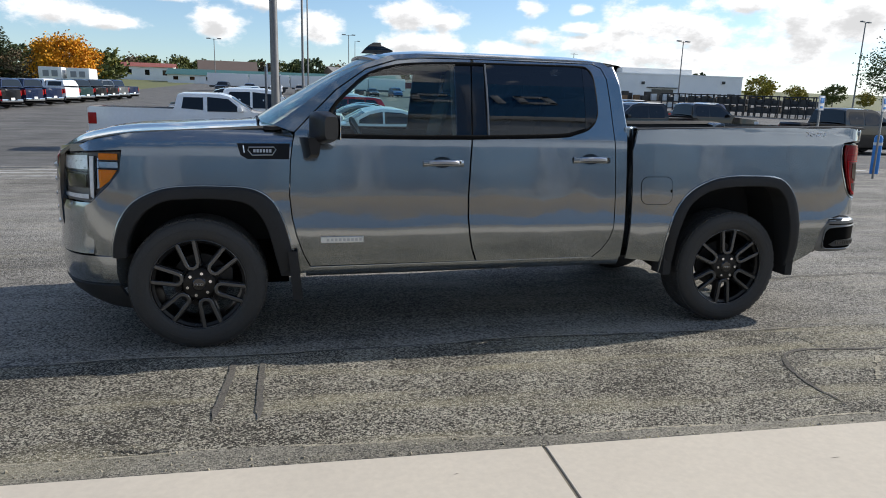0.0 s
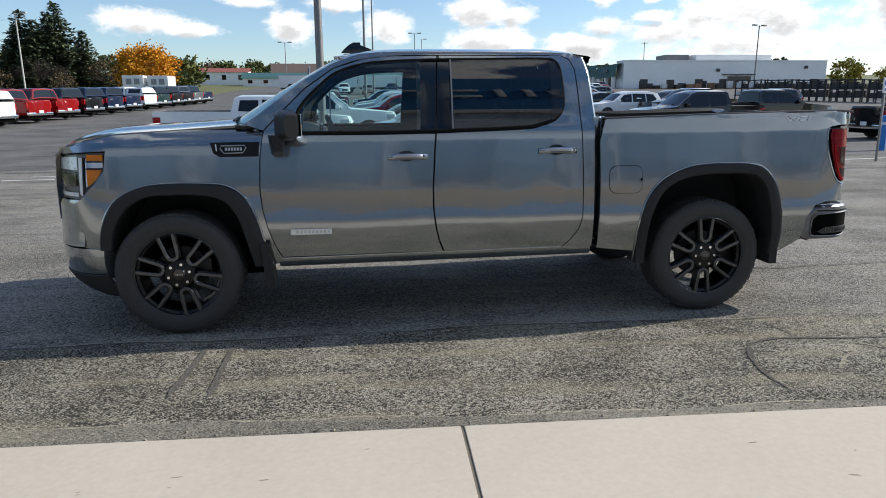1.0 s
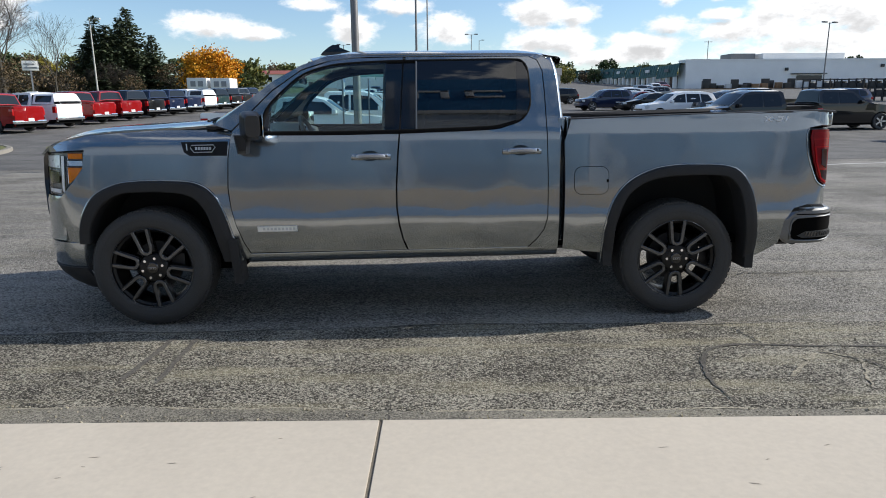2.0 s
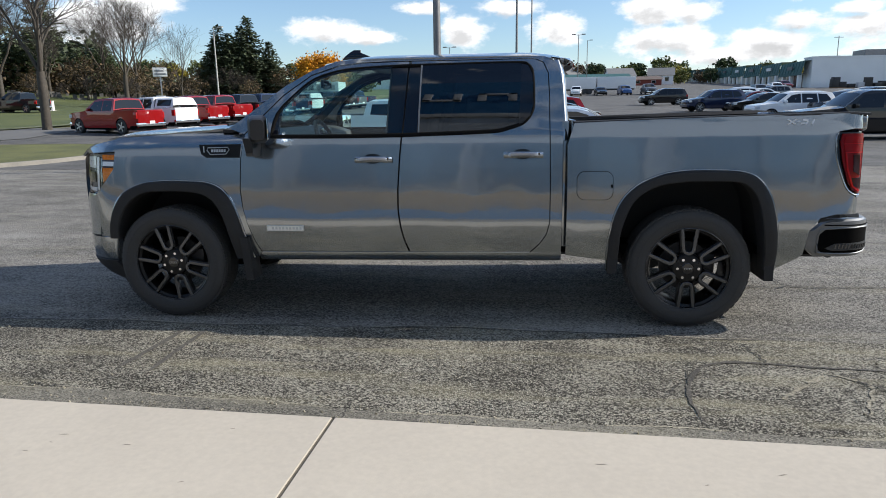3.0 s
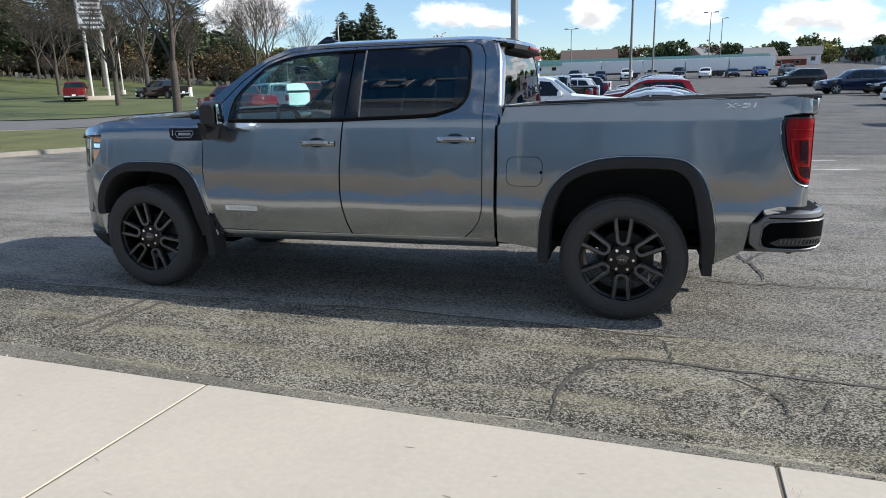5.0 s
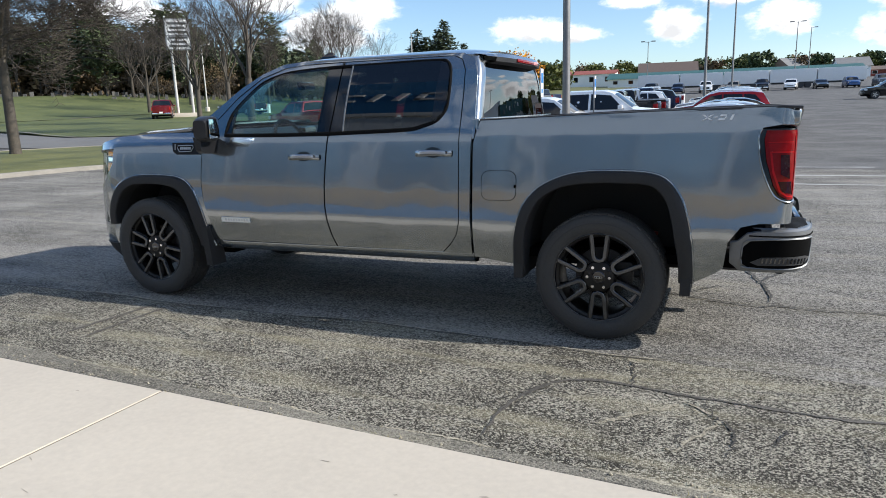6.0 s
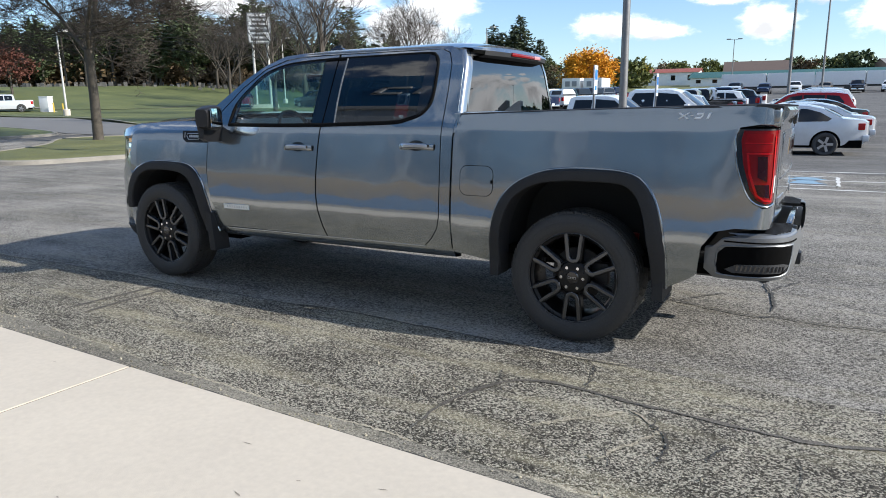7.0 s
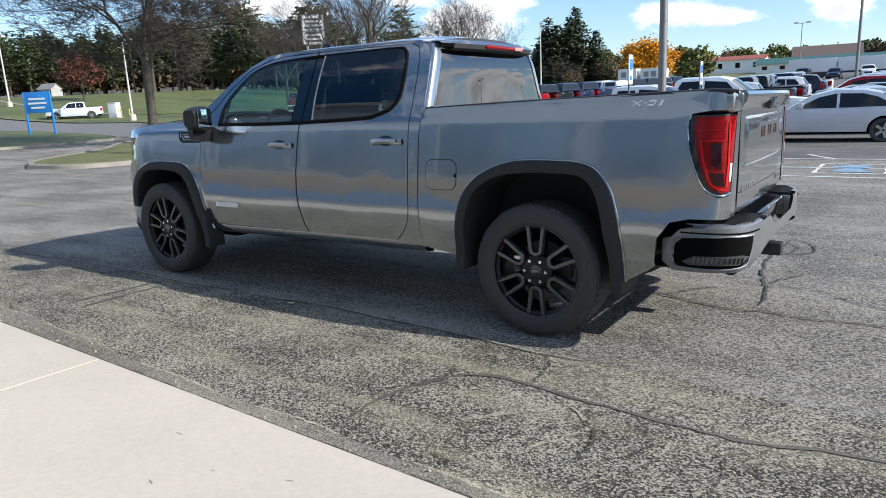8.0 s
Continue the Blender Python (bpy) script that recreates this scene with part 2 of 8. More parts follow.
def cyl(p, q, r0, r1=None, n=16, bm=None, caps=True):
    """A tapered rod from p to q."""
    bm = bm or bmesh.new()
    p, q = Vector(p), Vector(q)
    m = (q - p).to_track_quat("Z", "Y").to_matrix()
    rings = []
    for c, r in ((p, r0), (q, r0 if r1 is None else r1)):
        rings.append([bm.verts.new(c + m @ Vector((r * math.cos(a), r * math.sin(a), 0))) for a in (2 * math.pi * i / n for i in range(n))])
    for i in range(n):
        bm.faces.new((rings[0][i], rings[0][(i + 1) % n], rings[1][(i + 1) % n], rings[1][i]))
    if caps:
        bm.faces.new(rings[0][::-1])
        bm.faces.new(rings[1])
    return bm


def tube(points, r, n=10, bm=None, closed=False):
    """A rod of constant thickness bent along points."""
    bm = bm or bmesh.new()
    pts = [Vector(p) for p in points]
    rings = []
    for i, p in enumerate(pts):
        a = pts[i - 1] if i or closed else p
        b = pts[(i + 1) % len(pts)] if i < len(pts) - 1 or closed else p
        m = (b - a).to_track_quat("Z", "Y").to_matrix()
        rings.append([bm.verts.new(p + m @ Vector((r * math.cos(t), r * math.sin(t), 0))) for t in (2 * math.pi * k / n for k in range(n))])
    for i in range(len(rings) if closed else len(rings) - 1):
        A, B = rings[i], rings[(i + 1) % len(rings)]
        for k in range(n):
            bm.faces.new((A[k], A[(k + 1) % n], B[(k + 1) % n], B[k]))
    if not closed:
        bm.faces.new(rings[0][::-1])
        bm.faces.new(rings[-1])
    return bm


def spin(profile, n=48, bm=None, axis="Y"):
    """A body of revolution: profile of (radius, along the axis)."""
    bm = bm or bmesh.new()
    rows = []
    for r, a in profile:
        row = []
        for i in range(n):
            t = 2 * math.pi * i / n
            row.append(bm.verts.new((r * math.cos(t), a, r * math.sin(t)) if axis == "Y" else (r * math.cos(t), r * math.sin(t), a)))
        rows.append(row)
    for A, B in zip(rows, rows[1:]):
        for i in range(n):
            bm.faces.new((A[i], A[(i + 1) % n], B[(i + 1) % n], B[i]))
    bmesh.ops.recalc_face_normals(bm, faces=bm.faces[:])
    return bm


def loft(rows, bm=None, close=False):
    """A skin over rows of points, all of one length."""
    bm = bm or bmesh.new()
    vs = [[bm.verts.new(p) for p in row] for row in rows]
    for A, B in zip(vs, vs[1:]):
        k = len(A)
        for i in range(k if close else k - 1):
            bm.faces.new((A[i], A[(i + 1) % k], B[(i + 1) % k], B[i]))
    bmesh.ops.recalc_face_normals(bm, faces=bm.faces[:])
    return bm


def thicken(bm, d):
    bmesh.ops.solidify(bm, geom=bm.faces[:], thickness=d)
    bmesh.ops.recalc_face_normals(bm, faces=bm.faces[:])
    return bm


def curve(points, n=6):
    """A smooth line through points of any dimension."""
    P = [np.array(p, float) for p in points]
    P = [2 * P[0] - P[1]] + P + [2 * P[-1] - P[-2]]
    out = []
    for a, b, c, d in zip(P, P[1:], P[2:], P[3:]):
        for i in range(n):
            t = i / n
            out.append(0.5 * (2 * b + (c - a) * t + (2 * a - 5 * b + 4 * c - d) * t * t + (3 * b - a - 3 * c + d) * t ** 3))
    out.append(P[-2])
    return [tuple(map(float, p)) for p in out]


def table(rows):
    """A smooth function through (at, value) rows."""
    fine = curve(rows, 8)
    at, val = [p[0] for p in fine], [p[1] for p in fine]
    return lambda v: float(np.interp(v, at, val))


def mirror(bm, yc):
    """The copy of a part on the other side of the plane y = yc."""
    two = bm.copy()
    for v in two.verts:
        v.co.y = 2 * yc - v.co.y
    bmesh.ops.reverse_faces(two, faces=two.faces[:])
    return two

# ---- ground ----
def bend(u, w=6.0):
    return 0.0 if u <= -w else u if u >= w else (u + w) ** 2 / (4 * w)


def ground_z(x, y):
    """Level round the truck; the lot and the lawns rise gently beyond."""
    return 0.031 * bend(y - 22) + 0.012 * bend(y - 105) + 0.016 * bend(-x - 14) + 0.07 * bend(-x - 62) - 0.08 * bend(-x - 100)


FAR_UP = Matrix.Rotation(radians(0.9), 4, "X")     # plumb line of the distance against that of the sloping lot
RNG = random.Random(7)


def on_ground(x, y, yaw=0.0, dz=0.0, far=True):
    return Matrix.Translation((x, y, ground_z(x, y) + dz)) @ (FAR_UP if far else Matrix()) @ Matrix.Rotation(radians(yaw), 4, "Z")


def speckled(name, dark, light, stone, contrast, stain, rough=0.92, relief=0.5, dirt=0.0, fine=0.8, blot=0.55, grain=2.2, bias=0.0, octaves=6.0, chips=0.0, depth=0.6):
    """Asphalt: stones in binder, stains and worn patches at a larger scale."""
    m = bpy.data.materials.new(name)
    m.use_nodes = True
    n, l = m.node_tree.nodes, m.node_tree.links
    b = n["Principled BSDF"]
    b.inputs["Roughness"].default_value = rough
    b.inputs["Specular IOR Level"].default_value = 0.3
    pos = n.new("ShaderNodeNewGeometry").outputs["Position"]
    cell = n.new("ShaderNodeTexVoronoi")
    cell.inputs["Scale"].default_value = 1 / stone
    l.new(pos, cell.inputs["Vector"])
    cell2 = n.new("ShaderNodeTexNoise")
    cell2.inputs["Scale"].default_value, cell2.inputs["Detail"].default_value, cell2.inputs["Roughness"].default_value = fine / stone, 5.0, 0.75
    l.new(pos, cell2.inputs["Vector"])
    hue = n.new("ShaderNodeSeparateColor")
    l.new(cell.outputs["Color"], hue.inputs[0])
    big = n.new("ShaderNodeTexNoise")
    big.inputs["Scale"].default_value, big.inputs["Detail"].default_value, big.inputs["Roughness"].default_value = blot, octaves, 0.62
    l.new(pos, big.inputs["Vector"])
    streak = n.new("ShaderNodeTexNoise")
    mp = n.new("ShaderNodeMapping")
    mp.inputs["Scale"].default_value = (0.35, 2.4, 1)
    l.new(pos, mp.inputs[0])
    l.new(mp.outputs[0], streak.inputs["Vector"])
    streak.inputs["Scale"].default_value, streak.inputs["Detail"].default_value = 1.3, 4.0

    def mul(a, k, plus=0.0):
        q = n.new("ShaderNodeMath")
        q.operation = "MULTIPLY_ADD"
        l.new(a, q.inputs[0])
        q.inputs[1].default_value, q.inputs[2].default_value = k, plus
        return q.outputs[0]

    def add(a, c):
        q = n.new("ShaderNodeMath")
        q.operation = "ADD"
        l.new(a, q.inputs[0])
        l.new(c, q.inputs[1])
        return q.outputs[0]
    v = add(mul(hue.outputs[0], contrast, 0.5 - contrast / 2), mul(cell2.outputs[0], grain * contrast, -0.5 * grain * contrast))
    v = add(v, mul(big.outputs[0], 2.4 * stain, -1.2 * stain))
    v = add(v, mul(streak.outputs[0], 1.2 * stain, -0.6 * stain))
    ramp = n.new("ShaderNodeValToRGB")
    ramp.color_ramp.elements[0].position, ramp.color_ramp.elements[1].position = 0.20 + bias, 0.84 + bias
    ramp.color_ramp.elements[0].color = (*dark, 1)
    ramp.color_ramp.elements[1].color = (*light, 1)
    l.new(v, ramp.inputs[0])
    # sandy dirt lying in patches
    patch = n.new("ShaderNodeTexNoise")
    patch.inputs["Scale"].default_value, patch.inputs["Detail"].default_value, patch.inputs["Roughness"].default_value = 1.7, 3.0, 0.6
    l.new(mp.outputs[0], patch.inputs["Vector"])
    reach = n.new("ShaderNodeMapRange")
    reach.inputs[1].default_value, reach.inputs[2].default_value = 0.50, 0.72
    reach.inputs[3].default_value, reach.inputs[4].default_value = 0.0, dirt
    l.new(patch.outputs[0], reach.inputs[0])
    sand = n.new("ShaderNodeMixRGB")
    sand.inputs[2].default_value = (0.45, 0.41, 0.28, 1)
    l.new(reach.outputs[0], sand.inputs[0])
    l.new(ramp.outputs[0], sand.inputs[1])
    top = sand.outputs[0]
    if chips:
        # single pale stones laid bare, and open pits between them
        chip = n.new("ShaderNodeTexVoronoi")
        chip.inputs["Scale"].default_value = 0.70 / stone
        l.new(pos, chip.inputs["Vector"])
        pick = n.new("ShaderNodeSeparateColor")
        l.new(chip.outputs["Color"], pick.inputs[0])
        for channel, level, col in ((0, 0.80, (0.66, 0.62, 0.52, 1)), (1, 0.76, (0.022, 0.02, 0.017, 1))):
            bare = n.new("ShaderNodeMapRange")
            bare.inputs[1].default_value, bare.inputs[2].default_value, bare.inputs[4].default_value = level, level + 0.04, chips
            l.new(pick.outputs[channel], bare.inputs[0])
            core_ = n.new("ShaderNodeMapRange")
            core_.inputs[1].default_value, core_.inputs[2].default_value, core_.inputs[3].default_value, core_.inputs[4].default_value = 0.30, 0.52, 1.0, 0.0
            l.new(chip.outputs["Distance"], core_.inputs[0])
            both_ = n.new("ShaderNodeMath")
            both_.operation = "MULTIPLY"
            l.new(bare.outputs[0], both_.inputs[0])
            l.new(core_.outputs[0], both_.inputs[1])
            lay = n.new("ShaderNodeMixRGB")
            lay.inputs[2].default_value = col
            l.new(both_.outputs[0], lay.inputs[0])
            l.new(top, lay.inputs[1])
            top = lay.outputs[0]
    l.new(top, b.inputs["Base Color"])
    if relief:
        bp = n.new("ShaderNodeBump")
        bp.inputs["Strength"].default_value, bp.inputs["Distance"].default_value = relief, stone * depth
        h = add(mul(cell.outputs["Distance"], -1.0), mul(cell2.outputs[0], 1.2))
        l.new(h, bp.inputs["Height"])
        l.new(bp.outputs[0], b.inputs["Normal"])
    return m


ASPHALT = speckled("aged_asphalt", (0.050, 0.047, 0.042), (0.35, 0.332, 0.298), 0.0105, 0.78, 0.46, relief=0.6, depth=0.8, dirt=0.18, octaves=3.0, chips=0.22)
DARKLOT = speckled("dark_grey_lot_asphalt", (0.045, 0.044, 0.043), (0.20, 0.196, 0.188), 0.012, 0.5, 0.35, relief=0.3, dirt=0.08, octaves=4.0)
COARSE = speckled("coarse_worn_asphalt", (0.048, 0.044, 0.036), (0.54, 0.51, 0.425), 0.0080, 1.05, 0.42, relief=1.0, depth=1.3, dirt=0.6, fine=1.3, blot=1.3, grain=1.0, bias=0.13, octaves=2.5, chips=0.85)
PATCH = speckled("patched_asphalt_strip", (0.055, 0.052, 0.045), (0.31, 0.29, 0.24), 0.0075, 0.55, 0.30, relief=0.6, dirt=0.35, octaves=3.0, chips=0.2)
TAR = speckled("old_tar_sealer", (0.050, 0.046, 0.040), (0.17, 0.158, 0.14), 0.006, 0.55, 0.3, rough=0.9, relief=0.7)
CRACK = mat("open_crack", (0.05, 0.047, 0.042), 0.95, var=0.3, scale=20)
CONCRETE = mat("pale_concrete", (0.505, 0.455, 0.385), 0.88, var=0.05, scale=1.1, fine=30, bump=0.06, bscale=220, tint=(0.545, 0.492, 0.412), space="World")
DARKSLAB = mat("dark_unseen_slab", (0.20, 0.19, 0.17), 0.9, var=0.15, scale=1.4, fine=24, bump=0.1, bscale=200, space="World")
ROADCON = mat("grey_road_surface", (0.15, 0.147, 0.14), 0.9, var=0.15, scale=0.5, fine=30, space="World")
KERB = mat("kerb_concrete", (0.23, 0.212, 0.18), 0.9, var=0.28, scale=2.0, fine=12, bump=0.2, space="World")
GRASS = mat("mown_grass", (0.066, 0.100, 0.020), 0.95, var=0.4, scale=0.30, fine=40, bump=0.8, bscale=9, tint=(0.108, 0.118, 0.036), space="World")
DRYGRASS = mat("thin_dry_grass", (0.076, 0.096, 0.022), 0.95, var=0.4, scale=0.6, fine=30, bump=0.8, bscale=9, tint=(0.150, 0.148, 0.050), space="World")
WHITEPAINT = mat("worn_road_paint", (0.62, 0.62, 0.60), 0.8, var=0.25, scale=6, fine=8, space="World")
BLUEPAINT = mat("worn_blue_paint", (0.20, 0.32, 0.42), 0.8, var=0.3, scale=6, fine=8, space="World")


from mathutils.geometry import delaunay_2d_cdt


def inside(p, poly):
    c, j = False, len(poly) - 1
    for i in range(len(poly)):
        (xi, yi), (xj, yj) = poly[i], poly[j]
        if (yi > p[1]) != (yj > p[1]) and p[0] < (xj - xi) * (p[1] - yi) / (yj - yi) + xi:
            c = not c
        j = i
    return c


def sheet(outline, dz, res, bm=None):
    """A patch of ground, laid on the slope, dz above it."""
    def at(x, y):
        return Vector((x, y, ground_z(x, y) + dz))
    poly = [Vector(p) for p in outline]
    rim = []
    for a, b in zip(poly, poly[1:] + poly[:1]):
        k = max(1, math.ceil((b - a).length / res))
        rim += [a.lerp(b, i / k) for i in range(k)]
    flat = [tuple(p) for p in rim]
    xs, ys = [p[0] for p in flat], [p[1] for p in flat]
    pts = list(rim)
    for i in range(int((max(xs) - min(xs)) / res) + 1):
        for j in range(int((max(ys) - min(ys)) / res) + 1):
            p = Vector((min(xs) + (i + 0.5) * res, min(ys) + (j + 0.5) * res))
            if inside(p, flat) and min((p - q).length_squared for q in rim) > (0.5 * res) ** 2:
                pts.append(p)
    k = len(rim)
    vs, _, fs, _, _, _ = delaunay_2d_cdt(pts, [(i, (i + 1) % k) for i in range(k)], [], 1, 1e-6)
    bm = bmesh.new()
    vv = [bm.verts.new(at(v.x, v.y)) for v in vs]
    for f in fs:
        c = sum((vs[i] for i in f), Vector((0, 0))) / 3
        if inside(c, flat):
            bm.faces.new([vv[i] for i in f])
    bmesh.ops.recalc_face_normals(bm, faces=bm.faces[:])
    if sum(f.normal.z for f in bm.faces) < 0:
        bmesh.ops.reverse_faces(bm, faces=bm.faces[:])
    return bm


def kerb_line(x):
    return -1.575 - 0.04 * x


# one sheet to the horizon
ticks = [-900, -600, -400, -300, -240, -190, -150] + [-120 + 6 * i for i in range(41)] + [140, 170, 210, 260, 330, 430, 600, 900]
yticks = [-600, -300, -150, -80, -40, -20] + [-10 + 4 * i for i in range(36)] + [145, 160, 180, 210, 250, 300, 400, 600, 1000, 1800]
rows = [[(x, y, ground_z(x, y) - 0.03) for x in ticks] for y in yticks]
g0 = part("ground", loft(rows), DRYGRASS, None)
tagged(g0, "dry grass ground reaching the horizon", "ground", kind="structure")
lot = part("parking_lot", sheet([(-60, -12), (40, -12), (90, 10), (125, 60), (125, 156), (66, 156), (74, 300), (-14, 300), (-22, 180), (-23, 110), (-21, 80), (-22, 58), (-25, 40), (-28, 31), (-29, 20), (-60, 14)], 0.0, 4.0), ASPHALT, None)
tagged(lot, "aged grey asphalt parking lot", "parking lot", kind="structure")

far_lot = part("far_lot", sheet([(-29, 14.5), (-12, 12.6), (-2, 13.3), (8, 12.7), (20, 13.5), (40, 12.4), (92, 14), (125, 60), (125, 156), (66, 156), (74, 300), (-14, 300), (-22, 180), (-23, 110), (-21, 80), (-22, 58), (-25, 40), (-28, 31), (-29, 20)], 0.004, 4.0), DARKLOT, None)
tagged(far_lot, "newer dark grey asphalt of the far lot", "parking lot", kind="structure")

# coarse worn strip beside the sidewalk, and the narrow patched strip along its edge
edge_n = [(x, -0.185 - 0.02 * math.sin(x * 2.1) - 0.015 * math.sin(x * 5.3) - 0.045 * max(0, x - 2.5)) for x in np.linspace(-14, 16, 60)]
strip = sheet([(-14, kerb_line(-14))] + [(x, kerb_line(x)) for x in np.linspace(-13, 15, 15)] + [(16, kerb_line(16))] + edge_n[::-1], 0.004, 0.6)
tagged(part("asphalt_strip", strip, COARSE, None), "coarse worn asphalt with exposed stones", "asphalt", kind="structure")
inner = [(x, kerb_line(x) + 0.178 + 0.02 * math.sin(x * 1.7 + 1) + 0.012 * math.sin(x * 6.1) - 0.025 * max(0, x)) for x in np.linspace(-14, 9, 60)]
ps = sheet([(x, kerb_line(x)) for x in np.linspace(-14, 9, 12)] + inner[::-1], 0.008, 0.5)
tagged(part("patch_strip", ps, PATCH, None), "smooth asphalt patch along the sidewalk", "asphalt", kind="structure")

# sidewalk slabs with open joints
walk_ob = thing("sidewalk", "pale concrete sidewalk with open joints", "sidewalk", kind="structure")
JOINTS = [1.67 + 2.77 * k for k in range(-5, 6)]
for a, b in zip(JOINTS, JOINTS[1:]):
    for r in range(2):
        bm = bmesh.new()
        y0, y1 = (-3.40, None) if r == 0 else (-8.3, -3.415)
        y1a, y1b = (kerb_line(a), kerb_line(b)) if y1 is None else (y1, y1)
        pa = [(a + 0.008 + 0.04 * (y0 + 1.6), y0), (b - 0.008 + 0.04 * (y0 + 1.6), y0), (b - 0.008 + 0.04 * (y1b + 1.6), y1b), (a + 0.008 + 0.04 * (y1a + 1.6), y1a)]
        low, high = [bm.verts.new((x, y, -0.06)) for x, y in pa], [bm.verts.new((x, y, 0.018)) for x, y in pa]
        bm.faces.new(high)
        for i in range(4):
            bm.faces.new((low[i], low[(i + 1) % 4], high[(i + 1) % 4], high[i]))
        bmesh.ops.bevel(bm, geom=[e for e in bm.edges if all(v.co.z > 0 for v in e.verts)], offset=0.003, segments=2, affect="EDGES")
        # rear row lies out of view, darkened to dim its reflection in the doors
        part("slab", bm, CONCRETE if r == 0 else DARKSLAB, walk_ob)
part("joint_bed", sheet([(x, kerb_line(x) - 0.01) for x in np.linspace(JOINTS[0], JOINTS[-1], 12)] + [(JOINTS[-1], -8.3), (JOINTS[0], -8.3)], 0.0125, 1.5), mat("sandy_joint_filler", (0.15, 0.13, 0.10), 0.95, var=0.4, scale=20, space="World"), walk_ob)


def seam(name, pts, w, material, dz=0.0095, wander=0.010, seed=1, taper=True, ragged=0.8, label="", cat="crack"):
    """A crack or a line of sealer: an uneven ribbon on the ground."""
    r = random.Random(seed)
    fine = curve(pts, max(4, int(14 / max(1, len(pts) - 1)) + 5))
    rows = []
    for i, (x, y) in enumerate(fine):
        a, b = Vector(fine[max(0, i - 1)]), Vector(fine[min(len(fine) - 1, i + 1)])
        t = (b - a).normalized()
        nrm = Vector((-t.y, t.x))
        j = r.uniform(-1, 1) * wander
        k = i / (len(fine) - 1)
        ww = w * (0.85 - ragged / 2 + ragged * r.random()) * (min(1, 6 * k + 0.25, 6 * (1 - k) + 0.25) if taper else 1) / 2
        p = Vector((x, y)) + nrm * j
        rows.append([(*(p + nrm * ww), ground_z(*p) + dz), (*(p - nrm * ww), ground_z(*p) + dz)])
    bm = loft(rows)
    if sum(f.normal.z for f in bm.faces) < 0:
        bmesh.ops.reverse_faces(bm, faces=bm.faces[:])
    return tagged(part(name, bm, material, None), label or "dark crack in worn asphalt", cat, kind="structure")


seam("sealer_line", [(0.22, -0.28), (0.20, -0.66), (0.16, -1.07)], 0.05, TAR, wander=0.004, ragged=0.3, label="old tar line on asphalt", cat="tar line")
seam("sealer_line", [(0.38, -0.30), (0.38, -0.73), (0.38, -1.11)], 0.042, TAR, wander=0.004, ragged=0.3, seed=2, label="old tar line on asphalt", cat="tar line")
seam("sealer_line", [(3.49, -1.51), (3.49, -1.28), (3.53, -1.06), (3.65, -0.81), (3.83, -0.70), (4.07, -0.71), (4.42, -0.75), (4.83, -0.78), (5.18, -0.78), (5.61, -0.69), (7.2, -0.65), (9.0, -0.8)], 0.029, TAR, dz=0.0086, seed=3, wander=0.007, ragged=0.8, label="curved tar-sealed crack on asphalt", cat="tar line")
